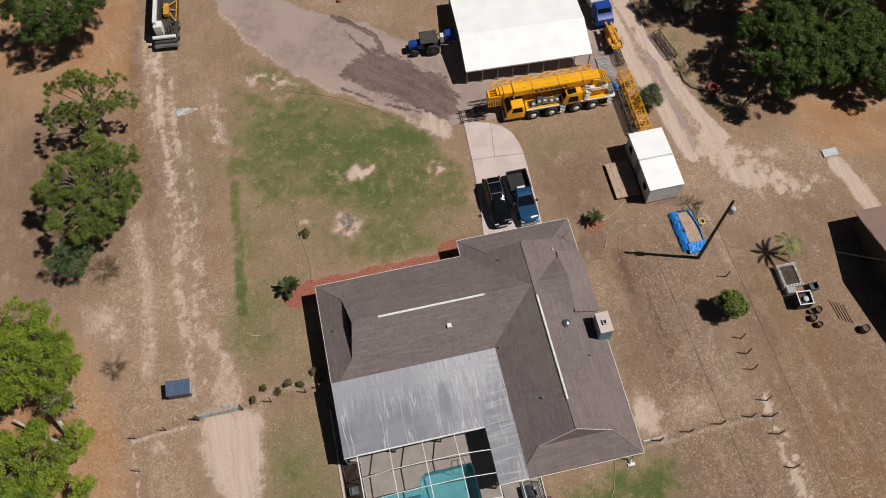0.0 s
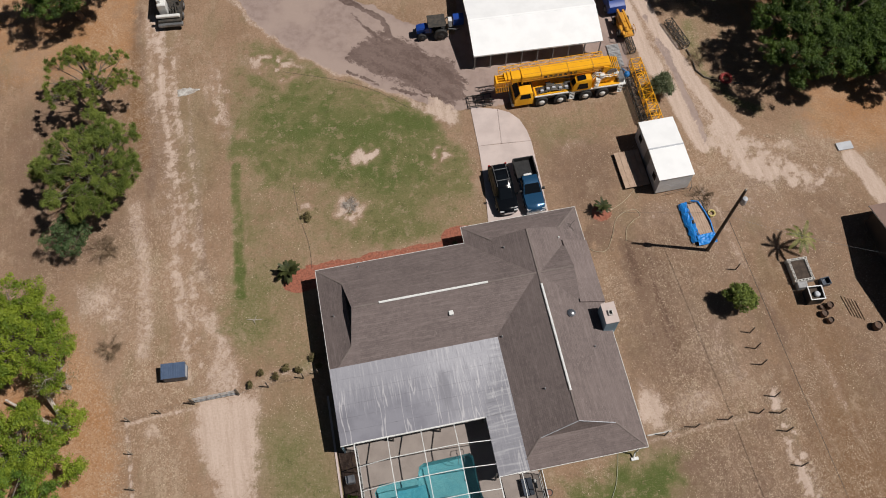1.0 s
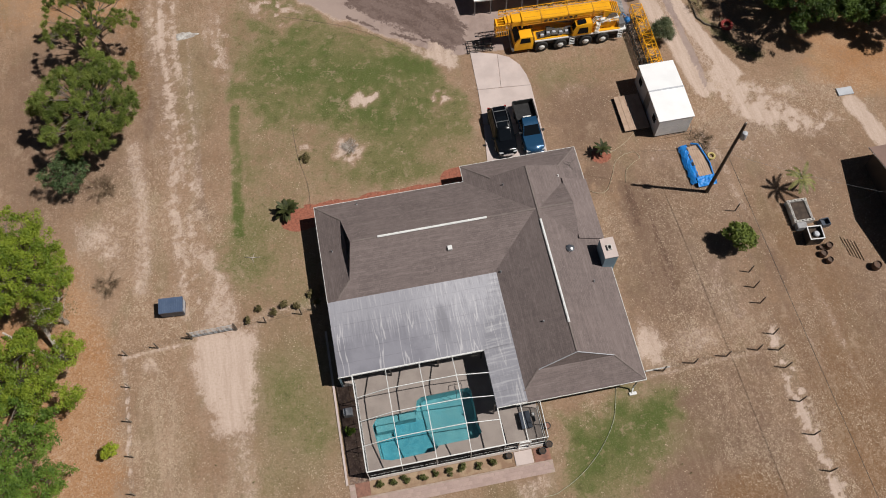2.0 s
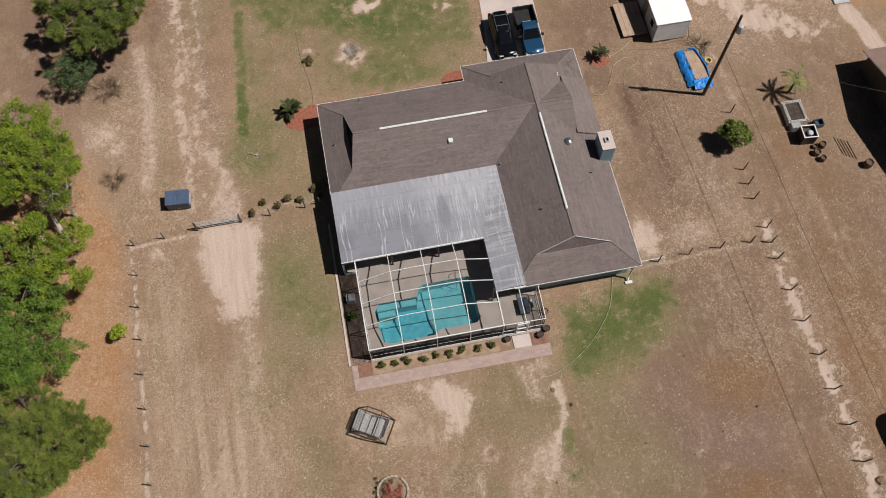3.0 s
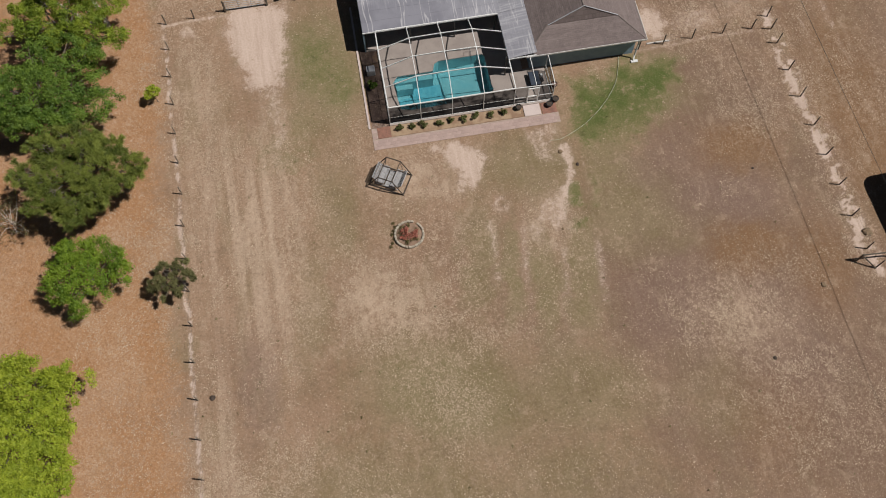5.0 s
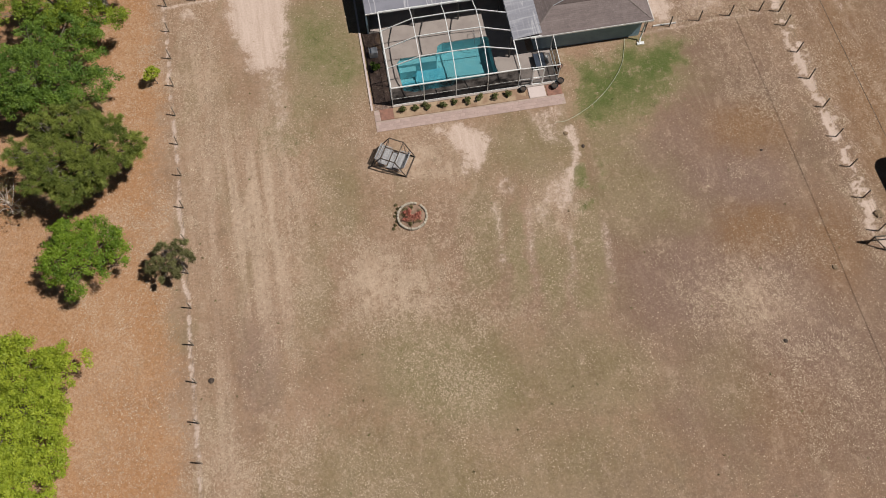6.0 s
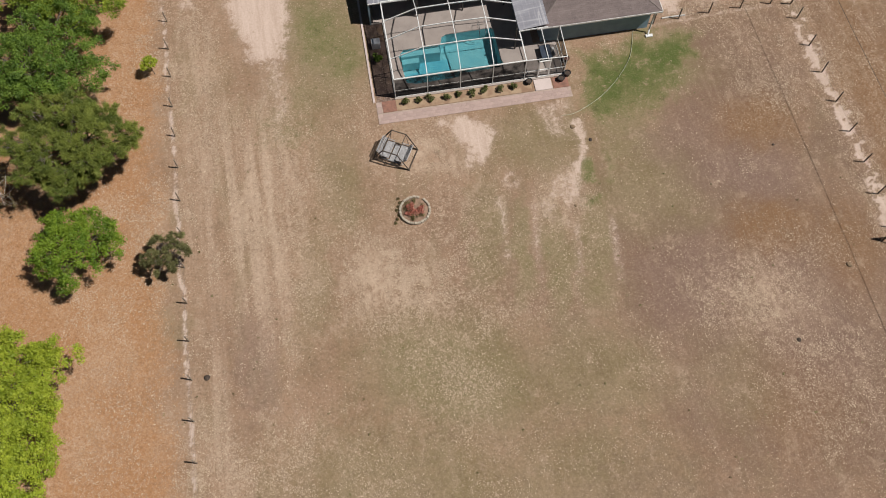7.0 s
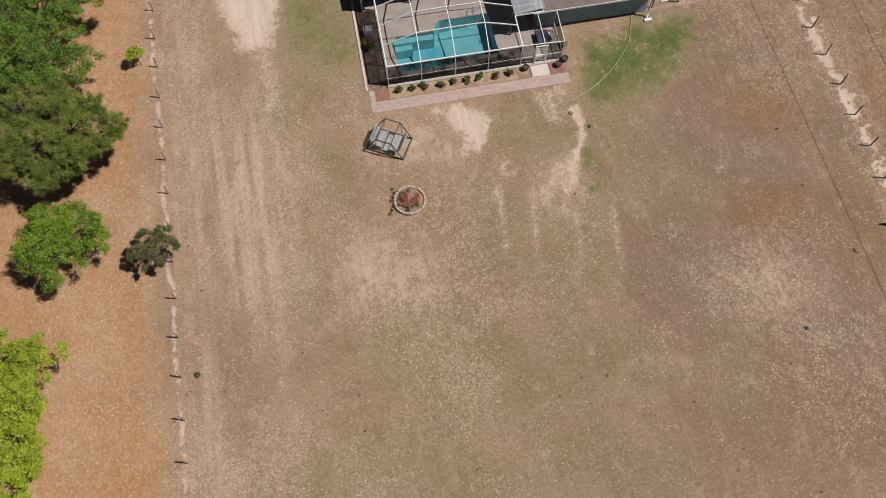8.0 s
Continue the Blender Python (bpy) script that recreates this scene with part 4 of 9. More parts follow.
    gcol = n.mix(n.span(tuft, 0.45, 0.35, 0, 0.65), gcol, (0.28, 0.215, 0.13))
    bare = n.noise(n.node("ShaderNodeVectorMath", _0=warp, _1=(3.0, 17.0, 0.0)), 0.8, 9, 0.74)
    gcol = n.mix(n.span(bare, 0.56, 0.63, 0, 0.6), gcol, (0.33, 0.25, 0.17))
    gcol = n.mix(n.span(n_small, 0.5, 0.7, 0, 0.4), gcol, (0.07, 0.082, 0.024))
    gcol = n.mix(n.span(n_grit, 0.46, 0.3, 0, 0.4), gcol, (0.27, 0.225, 0.12))
    col = n.mix(edge(green, 0.14, 0.72, 0.93, 0.8), col, gcol)
    broken = n.math("ADD", sand, n.math("MULTIPLY", n.math("SUBTRACT", crumb, 0.5), n.span(sand, 0.03, 0.25, 0.0, 1.7)))
    col = n.mix(n.math("ADD", n.span(broken, 0.42, 0.68, 0.0, 0.66), n.span(sand, 0.08, 1.0, 0.0, 0.3), True), col, n.mix(n.span(n.math("ADD", n.math("MULTIPLY", n_line, 0.6), n.math("MULTIPLY", n_small, 0.4)), 0.36, 0.64), (0.475, 0.365, 0.3), (0.585, 0.465, 0.395)))
    tar = n.mix(n.span(n_big, 0.38, 0.62), n.mix(n.span(n_mid, 0.35, 0.65), (0.272, 0.205, 0.183), (0.335, 0.26, 0.236)), (0.36, 0.28, 0.248))
    col = n.mix(edge(road, 0.35, 0.7, 0.95, 0.7), col, tar)
    # besides wet stains this zone carries the painted shade beside the enclosure
    flow = n.noise(n.along(warp, -33, 2.6, 0.7), 1.0, 7, 0.68)
    damp_and_shade = n.math("ADD", wet_and_shade, n.math("MULTIPLY", n.math("SUBTRACT", flow, 0.52), n.span(wet_and_shade, 0.02, 0.3, 0.0, 2.6)))
    col = n.mix(n.span(damp_and_shade, 0.36, 0.62, 0.0, 0.86), col, n.mix(n.span(flow, 0.42, 0.66), (0.155, 0.11, 0.098), (0.088, 0.058, 0.05)))
    col = n.mix(edge(mulch, 0.35, 0.6), col, n.mix(n.span(n_small, 0.4, 0.65), (0.34, 0.125, 0.082), (0.22, 0.085, 0.058)))
    # pale straw in flakes, and curled leaves as single specks
    flake = n.noise(n.scaled(warp, 1.0, 0.6, 1, 0.2), 4.6, 6, 0.75)
    pale = n.math("MULTIPLY", n.span(flake, 0.51, 0.59), n.math("MULTIPLY", n.span(straw, 0.15, 0.95), 0.6))
    col = n.mix(pale, col, (0.51, 0.385, 0.285))
    speck = n.math("MULTIPLY", n.span(fleck, 0.16, 0.27, 1.0, 0.0), n.span(straw, 0.05, 0.6, 0.1, 0.4))
    speck = n.math("MULTIPLY", speck, n.span(n_mid, 0.3, 0.5))
    col = n.mix(speck, col, (0.6, 0.475, 0.365))
    calm = n.math("MAXIMUM", n.math("MAXIMUM", sand, mulch), n.math("MAXIMUM", n.math("MULTIPLY", road, 1.1), n.math("MULTIPLY", green, 0.6)))
    rough = n.span(calm, 0.3, 0.9, 1.0, 0.35)
    col = n.mix(n.math("MULTIPLY", n.span(n_grit, 0.5, 0.7, 0, 0.3), rough), col, n.mix(0.62, col, (0.05, 0.035, 0.02)))
    col = n.mix(n.math("MULTIPLY", n.span(n_grit, 0.48, 0.32, 0, 0.2), rough), col, n.mix(0.5, col, (0.62, 0.5, 0.39)))
    height = n.math("MULTIPLY", n.math("ADD", n_small, n.math("MULTIPLY", n_grit, 0.7)), n.span(road, 0.4, 0.8, 1.0, 0.25))
    return n.surface(col, 0.95, 0.0, n.bump(height, 0.55, 0.05), Specular_IOR_Level=0.15)


def build_ground():
    def axis(lo, hi, far, stepsize):
        inner = np.arange(lo, hi + 1e-6, stepsize)
        out, d = [], stepsize
        p = hi
        while p < far:
            d *= 1.6
            p += d
            out.append(p)
        low, d, p = [], stepsize, lo
        while p > -far:
            d *= 1.6
            p -= d
            low.append(p)
        return np.concatenate([low[::-1], inner, out])

    xs, ys = axis(-48, 48, 2500, 0.19), axis(-34, 70, 2500, 0.19)
    gx, gy = np.meshgrid(xs, ys)
    w, h = len(xs), len(ys)
    z = (vnoise(gx, gy, 3.0, 5) - 0.5) * 0.05 - 0.012
    co = np.stack([gx, gy, z], -1).reshape(-1, 3).astype(np.float32)
    idx = np.arange(w * h).reshape(h, w)
    faces = np.stack([idx[:-1, :-1], idx[:-1, 1:], idx[1:, 1:], idx[1:, :-1]], -1).reshape(-1, 4)
    # the pool's hole, under the deck
    mid = co[faces].mean(1)
    hx, hy = at_house(0, 0)
    c, s = math.cos(radians(HOUSE_ANGLE)), math.sin(radians(HOUSE_ANGLE))
    u, v = (mid[:, 0] - hx) * c + (mid[:, 1] - hy) * s, -(mid[:, 0] - hx) * s + (mid[:, 1] - hy) * c
    faces = faces[~((u > 1.5) & (u < 10.6) & (v < -16.6) & (v > -21.9))]
    k = len(faces)
    me = bpy.data.meshes.new("ground")
    me.vertices.add(len(co))
    me.vertices.foreach_set("co", co.reshape(-1))
    me.loops.add(4 * k)
    me.loops.foreach_set("vertex_index", faces.reshape(-1).astype(np.int32))
    me.polygons.add(k)
    me.polygons.foreach_set("loop_start", np.arange(0, 4 * k, 4, dtype=np.int32))
    me.polygons.foreach_set("loop_total", np.full(k, 4, dtype=np.int32))
    me.polygons.foreach_set("use_smooth", np.ones(k, dtype=bool))
    me.update(calc_edges=True)
    zones = ground_zones(gx.reshape(-1), gy.reshape(-1))
    for name, chans in (("zone_a", zones[:4]), ("zone_b", zones[4:8]), ("zone_c", zones[8:])):
        layer = me.color_attributes.new(name, "FLOAT_COLOR", "POINT")
        layer.data.foreach_set("color", np.stack(chans, -1).astype(np.float32).reshape(-1))
    me.materials.append(ground_mat())
    tagged(new("ground", me), "sandy tan ground with patches of grass and leaf litter", "ground", kind="structure")
    return xs, ys, [c.reshape(h, w).astype(np.float32) for c in zones]


ZONE_X, ZONE_Y, ZONES = build_ground()


def scatter(name, mat, count, box4, weigh, seed, size, label, category):
    """Curled dry leaves and straw lying on the ground, thick where weigh() of the zones is high."""
    rs = np.random.RandomState(seed)
    x, y = rs.uniform(box4[0], box4[1], count), rs.uniform(box4[2], box4[3], count)
    i, j = np.searchsorted(ZONE_X, x), np.searchsorted(ZONE_Y, y)
    keep = rs.rand(count) < weigh([c[j, i] for c in ZONES], x, y)
    for m, u0, u1, v0, v1 in ((HOUSE, -0.75, 15.0, -24.0, 0.2), (HOUSE, 12.8, 23.2, -20.0, 1.6)):
        q = m.inverted()
        u, v = q[0][0] * x + q[0][1] * y + q[0][3], q[1][0] * x + q[1][1] * y + q[1][3]
        keep &= ~((u > u0) & (u < u1) & (v > v0) & (v < v1))
    x, y = x[keep], y[keep]
    k = len(x)
    c = np.stack([x, y, (vnoise(x, y, 3.0, 5) - 0.5) * 0.05 + 0.014], -1)
    a = rs.uniform(0, 6.283, k)
    s = (size * np.exp(rs.normal(size=k) * 0.3))[:, None]
    t = np.stack([np.cos(a), np.sin(a), rs.uniform(-0.16, 0.16, k)], -1) * s
    b = np.stack([-np.sin(a), np.cos(a), rs.uniform(-0.2, 0.2, k)], -1) * s * rs.uniform(0.15, 0.5, (k, 1))
    lift = np.abs(rs.normal(size=(k, 1))) * np.array([[0, 0, 0.008]])
    ob = quads(name, np.stack([c - t + lift, c - b, c + t + lift, c + b], 1), mat)
    return tagged(ob, label, category, kind="stuff")


M_STRAW = litter_mat("bleached_straw_and_leaves", (0.3, 0.225, 0.155), (0.57, 0.45, 0.335))
M_RUST = litter_mat("rusty_oak_leaves", (0.2, 0.095, 0.04), (0.5, 0.3, 0.165))
scatter("straw_litter", M_STRAW, 640000, (-27, 40, -33, 44),
        lambda z, x, y: (0.11 + 0.6 * step(z[7], 0.1, 0.95) + 0.7 * step(z[11], 0.1, 0.7)) * (0.15 + 1.2 * step(vnoise(x, y, 1.3, 131, 3), 0.44, 0.62)) * (0.45 + 0.75 * step(vnoise(x, y, 4.0, 171, 3), 0.4, 0.6)) * (1 - 0.85 * step(z[0], 0.35, 0.7)) * (1 - 0.8 * step(z[1], 0.4, 0.8)) * (1 - step(np.maximum(z[4], z[6]), 0.2, 0.5)),
        401, 0.05, "bleached straw and fallen leaves strewn over the field", "leaf litter")
scatter("oak_leaf_litter", M_RUST, 110000, (-46, -16, -33, 30), lambda z, x, y: 0.9 * step(z[2], 0.1, 0.8), 402, 0.05, "rusty fallen oak leaves under the trees", "leaf litter")


# ---------------------------------------------------------------- the house
EAVE, RISE, INSET = 2.6, 0.96, 2.2
RIDGE_A, RIDGE_B = -4.85, 18.0
house = thing("house", HOUSE, "single-storey L-shaped house with brown shingle hip roof and pale blue walls", "house")
OUT = [(0, 0), (0, -9.7), (12.9, -9.7), (12.9, -19.8), (23.1, -19.8), (23.1, 1.55), (12.9, 1.55), (12.9, 0)]
INN = [(2.2, -2.2), (2.2, -7.5), (15.1, -7.5), (15.1, -17.6), (20.9, -17.6), (20.9, -0.65), (15.1, -0.65), (15.1, -2.2)]


def inset(poly, d):
    """The outline moved inwards by d; its corners are all square."""
    n, res = len(poly), []
    for i in range(n):
        p0, p1, p2 = Vector(poly[i - 1]), Vector(poly[i]), Vector(poly[(i + 1) % n])
        a, b = (p1 - p0).normalized(), (p2 - p1).normalized()
        res.append(tuple(p1 + d * (Vector((-a.y, a.x)) + Vector((-b.y, b.x)))))
    return res


wall_out, wall_in = inset(OUT, 0.6), inset(OUT, 0.8)
bm = bmesh.new()
ring_wall(bm, wall_out, wall_in, 0.0, EAVE - 0.1)
part("wall", bm, M_BLUEWALL, house, "pale blue stucco wall")
bm = bmesh.new()
slab(bm, inset(OUT, 0.03), EAVE - 0.12, EAVE - 0.06)
part("soffit", bm, M_WHITE, house, "white soffit under the eaves")
# the skirts of the roof, split by the way their courses run
for i in range(8):
    j = (i + 1) % 8
    bm = bmesh.new()
    p, q, r, s4 = OUT[i], OUT[j], INN[j], INN[i]
    top = [bm.verts.new((*a, z)) for a, z in ((p, EAVE), (q, EAVE), (r, EAVE + RISE), (s4, EAVE + RISE))]
    low = [bm.verts.new(v.co - Vector((0, 0, 0.05))) for v in top]
    bm.faces.new(top)
    bm.faces.new(low[::-1])
    for k in range(4):
        m = (k + 1) % 4
        bm.faces.new((low[k], low[m], top[m], top[k]))
    runs_x = abs(q[0] - p[0]) > abs(q[1] - p[1])
    part("roof_slope", bm, M_SHINGLE if runs_x else M_SHINGLE_EW, house)
Z1 = EAVE + RISE
HA, HB = (7.5 - 2.2) / 2, (20.9 - 15.1) / 2
ZA = Z1 + HA * RISE / INSET + 0.02
ZB = Z1 + HB * RISE / INSET


def gable_slope(p, q, r, s4, mat):
    bm = bmesh.new()
    top = [bm.verts.new(a) for a in (p, q, r, s4)]
    low = [bm.verts.new(v.co - Vector((0, 0, 0.07))) for v in top]
    bm.faces.new(top)
    bm.faces.new(low[::-1])
    for k in range(4):
        m = (k + 1) % 4
        bm.faces.new((low[k], low[m], top[m], top[k]))
    part("roof_slope", bm, mat, house)


OV = 0.12
gable_slope((2.2 - OV, -2.2, Z1), (20.9 + OV, -2.2, Z1), (20.9 + OV, RIDGE_A, ZA), (2.75 - OV, RIDGE_A, ZA), M_SHINGLE)
gable_slope((2.2 - OV, -7.5, Z1), (20.9 + OV, -7.5, Z1), (20.9 + OV, RIDGE_A, ZA), (2.75 - OV, RIDGE_A, ZA), M_SHINGLE)
gable_slope((15.1, -0.65 + OV, Z1), (15.1, -17.6 - OV, Z1), (RIDGE_B, -17.25, ZB), (RIDGE_B, -0.75, ZB), M_SHINGLE_EW)
gable_slope((20.9, -0.65 + OV, Z1), (20.9, -17.6 - OV, Z1), (RIDGE_B, -17.25, ZB), (RIDGE_B, -0.75, ZB), M_SHINGLE_EW)
for tri in (((2.6, -2.3, Z1), (2.6, -7.4, Z1), (2.95, RIDGE_A, ZA - 0.05)), ((20.8, -2.3, Z1), (20.8, -7.4, Z1), (20.8, RIDGE_A, ZA - 0.05)),
            ((15.2, -0.75, Z1), (20.8, -0.75, Z1), (RIDGE_B, -0.85, ZB - 0.05)), ((15.15, -17.7, Z1 - 0.02), (20.85, -17.7, Z1 - 0.02), (RIDGE_B, -17.28, ZB - 0.03))):
    bm = bmesh.new()
    inward = Vector((18, -5, 0)) - (Vector(tri[0]) + Vector(tri[1])) / 2
    inward = Vector((math.copysign(0.08, inward.x), 0, 0)) if tri[0][0] == tri[1][0] else Vector((0, math.copysign(0.08, inward.y), 0))
    f = [bm.verts.new(p) for p in tri]
    b2 = [bm.verts.new(Vector(p) + inward) for p in tri]
    bm.faces.new(f)
    bm.faces.new(b2[::-1])
    for k in range(3):
        m = (k + 1) % 3
        bm.faces.new((f[k], f[m], b2[m], b2[k]))
    part("gable", bm, M_SHINGLE, house, "small gable above the hipped end")
# pale rake trim on the south gable and drip edges round the eaves
for a, b in (((15.05, -17.72, Z1 + 0.02), (RIDGE_B, -17.3, ZB + 0.03)), ((RIDGE_B, -17.3, ZB + 0.03), (20.95, -17.72, Z1 + 0.02))):
    bm = bmesh.new()
    bar(bm, a, b, 0.05, 0.04)
    part("rake_trim", bm, M_CABINWALL, house, "pale metal rake trim")
for i in range(8):
    a, b = Vector((*OUT[i], EAVE - 0.07)), Vector((*OUT[(i + 1) % 8], EAVE - 0.07))
    bm = bmesh.new()
    bar(bm, a, b, 0.05, 0.15)
    part("fascia", bm, M_WHITE, house, "white fascia board")
# ridge and hip caps
for a, b in [((2.8, RIDGE_A, ZA + 0.01), (4.8, RIDGE_A, ZA + 0.01)), ((13.8, RIDGE_A, ZA + 0.01), (20.9, RIDGE_A, ZA + 0.01)), ((RIDGE_B, -0.8, ZB + 0.015), (RIDGE_B, -5.9, ZB + 0.015)), ((RIDGE_B, -14.95, ZB + 0.015), (RIDGE_B, -17.2, ZB + 0.015)),
             ((0.05, -0.05, EAVE + 0.02), (2.2, -2.2, Z1 + 0.02)), ((1.0, -8.7, EAVE + 0.455), (2.2, -7.5, Z1 + 0.02)), ((23.05, 1.5, EAVE + 0.02), (20.9, -0.65, Z1 + 0.02)), ((12.95, 1.5, EAVE + 0.02), (15.1, -0.65, Z1 + 0.02)),
             ((23.05, -19.75, EAVE + 0.02), (20.9, -17.6, Z1 + 0.02)), ((13.7, -19.0, EAVE + 0.37), (15.1, -17.6, Z1 + 0.02))]:
    bm = bmesh.new()
    bar(bm, a, b, 0.12, 0.03)
    part("ridge_cap", bm, M_CAP, house, "pale worn ridge cap")
for a, b in (((4.85, RIDGE_A, ZA + 0.05), (13.8, RIDGE_A, ZA + 0.05)), ((RIDGE_B, -5.9, ZB + 0.05), (RIDGE_B, -14.9, ZB + 0.05))):
    bm = bmesh.new()
    bar(bm, a, b, 0.17, 0.05)
    bar(bm, Vector(a) + Vector((0, 0, 0.04)), Vector(b) + Vector((0, 0, 0.04)), 0.09, 0.04)
    part("ridge_vent", bm, M_ALU, house, "white metal ridge vent")


# the raised low-slope panel below the east gable
bm = bmesh.new()
slab(bm, [(20.95, -7.64), (23.2, -7.64), (23.2, -1.87), (20.95, -1.87)], [Z1 - 0.1, EAVE - 0.02, EAVE - 0.02, Z1 - 0.1], [Z1 + 0.17, EAVE + 0.12, EAVE + 0.12, Z1 + 0.17])
part("roof_panel", bm, M_SHINGLE_PALE, house, "paler raised roof panel on the east eave")


def roof_z(u, v):
    """The height of the shingles over a place of the house."""
    a = EAVE + RISE / INSET * min(u, 23.1 - u, -v, v + 9.7) if 0 < u < 23.1 and -9.7 < v < 0 else 0
    b = EAVE + RISE / INSET * min(u - 12.9, 23.1 - u, 1.55 - v, v + 19.8) if 12.9 < u < 23.1 and -19.8 < v < 1.55 else 0
    ga = Z1 + RISE / INSET * (HA - abs(v - RISE * 0 - RIDGE_A)) if 2.3 < u < 20.9 and -7.5 < v < -2.2 else 0
    gb = Z1 + RISE / INSET * (HB - abs(u - RIDGE_B)) if 15.1 < u < 20.9 and -17.5 < v < -0.7 else 0
    return max(min(a, Z1), min(b, Z1), ga, gb)


for u, v, r, h, mat, lab in ((1.0, -4.6, 0.05, 0.35, M_STEEL, "grey plumbing vent pipe"), (15.9, -1.7, 0.05, 0.3, M_STEEL, "grey plumbing vent pipe"), (16.25, -14.2, 0.06, 0.3, M_STEEL, "grey plumbing vent pipe"),
                             (21.1, -11.5, 0.05, 0.4, M_STEEL, "grey plumbing vent pipe"), (14.1, -9.1, 0.06, 0.25, M_STEEL, "grey plumbing vent pipe"), (3.6, -0.5, 0.04, 0.3, M_STEEL, "grey plumbing vent pipe"), (20.7, -1.6, 0.05, 0.25, M_ALU, "white plumbing vent pipe")):
    z = roof_z(u, v)
    bm = bmesh.new()
    lathe(bm, [(0.1, z - 0.04), (0.08, z + 0.02), (r, z + 0.04), (r, z + h * 0.75), (r * 0.6, z + h * 0.75)], 10, Matrix.Translation((u, v, 0)))
    part("vent_pipe", bm, mat, house, lab)
z = roof_z(10.4, -6.6)
bm = bmesh.new()
box(bm, 10.22, 10.6, -6.8, -6.42, z - 0.05, z + 0.2)
bevel(bm, 0.03)
part("roof_vent", bm, M_ALU, house, "white square roof vent")
z = roof_z(19.85, -8.6)
bm = bmesh.new()
lathe(bm, [(0.26, z - 0.05), (0.26, z + 0.1), (0.34, z + 0.14), (0.34, z + 0.24), (0.2, z + 0.34), (0.03, z + 0.38)], 16, Matrix.Translation((19.85, -8.6, 0)))
part("turbine_vent", bm, M_CHROME, house, "round bright metal roof turbine vent", True)
# chimney
bm = bmesh.new()
box(bm, 22.25, 23.3, -10.2, -8.5, 1.0, 4.55)
chimney = part("chimney", bm, M_BLUEWALL, house, "pale blue stucco chimney")
bm = bmesh.new()
box(bm, 22.22, 23.33, -10.23, -8.47, 4.55, 4.62)
part("chimney_cap", bm, M_CONC, chimney, "tan concrete chimney cap")
bm = bmesh.new()
ring_wall(bm, [(22.6, -9.6), (22.95, -9.6), (22.95, -9.15), (22.6, -9.15)], [(22.66, -9.54), (22.89, -9.54), (22.89, -9.21), (22.66, -9.21)], 4.62, 4.8)
part("flue", bm, M_BLOCK, chimney, "pale clay flue")
# black plate stands in for the shade inside the hollow flue
bm = bmesh.new()
box(bm, 22.66, 22.89, -9.54, -9.21, 4.62, 4.64)
part("flue_mouth", bm, M_BLACKPL, chimney, "black plate for the dark inside of the flue")
# television aerial on the north-east hip
bm = bmesh.new()
za = roof_z(22.1, -0.5)
rod(bm, (22.1, -0.5, za), (22.1, -0.5, za + 0.45), 0.02)
rod(bm, (22.1, -0.5, za + 0.42), (22.55, -0.2, za + 0.5), 0.02)
rod(bm, (22.1, -0.5, za + 0.42), (21.7, -0.3, za + 0.5), 0.018)
rod(bm, (22.1, -0.5, za + 0.1), (22.3, -0.9, za - 0.02), 0.015)
part("roof_aerial", bm, M_DARKSTEEL, house, "small dark metal roof aerial")

# galvanised lanai roof
lanai_roof = thing("lanai_roof", HOUSE, "streaked silver-coated sheet roof over the lanai", "metal roof")


def pan_z(u, v):
    """The silver roof: one fall to the pool, one to the west along the narrow arm, meeting in a soft fold."""
    f, g = 2.63 + 0.064 * (v + 15.1), 2.66 + 0.145 * (u - 11.42)
    return max(f, g) + 0.05 * math.exp(-abs(f - g) / 0.06) * 0.3


def roof_sheet(u0, u1, v0, v1):
    """One sheet, lapped a little over the next one down."""
    bm = bmesh.new()
    nu, nv = max(2, int((u1 - u0) / 0.3)), 4
    tops = [[bm.verts.new((u0 + (u1 - u0) * i / nu, v0 + (v1 - v0) * j / nv, pan_z(u0 + (u1 - u0) * i / nu, v0 + (v1 - v0) * j / nv) + (0.006 if j == 0 else 0.0))) for i in range(nu + 1)] for j in range(nv + 1)]
    lows = [[bm.verts.new(p.co - Vector((0, 0, 0.03))) for p in row] for row in tops]
    for j in range(nv):
        for i in range(nu):
            bm.faces.new((tops[j][i], tops[j][i + 1], tops[j + 1][i + 1], tops[j + 1][i]))
            bm.faces.new((lows[j][i], lows[j + 1][i], lows[j + 1][i + 1], lows[j][i + 1]))
    rim = [(0, i) for i in range(nu)] + [(j, nu) for j in range(nv)] + [(nv, i) for i in range(nu, 0, -1)] + [(j, 0) for j in range(nv, 0, -1)]
    for p, q in zip(rim, rim[1:] + rim[:1]):
        bm.faces.new((tops[q[0]][q[1]], tops[p[0]][p[1]], lows[p[0]][p[1]], lows[q[0]][q[1]]))
    part("roof_sheet", bm, M_METALROOF, lanai_roof, "", True)


for k in range(6):
    roof_sheet(0.02, 13.76, -15.1 + 6.1 * k / 6, -15.1 + 6.1 * (k + 1) / 6 - 0.004)
for k in range(4):
    roof_sheet(11.42, 13.76, -19.75 + 4.64 * k / 4, -19.75 + 4.64 * (k + 1) / 4 - 0.004)
for a, b in (((0.0, -15.13, 2.56), (11.45, -15.13, 2.56)), ((11.43, -15.1, 2.56), (11.43, -19.75, 2.56)), ((11.43, -19.75, 2.56), (13.75, -19.75, 2.62))):
    bm = bmesh.new()
    bar(bm, a, b, 0.06, 0.1)
    part("gutter", bm, M_ALU, lanai_roof, "white aluminium gutter")
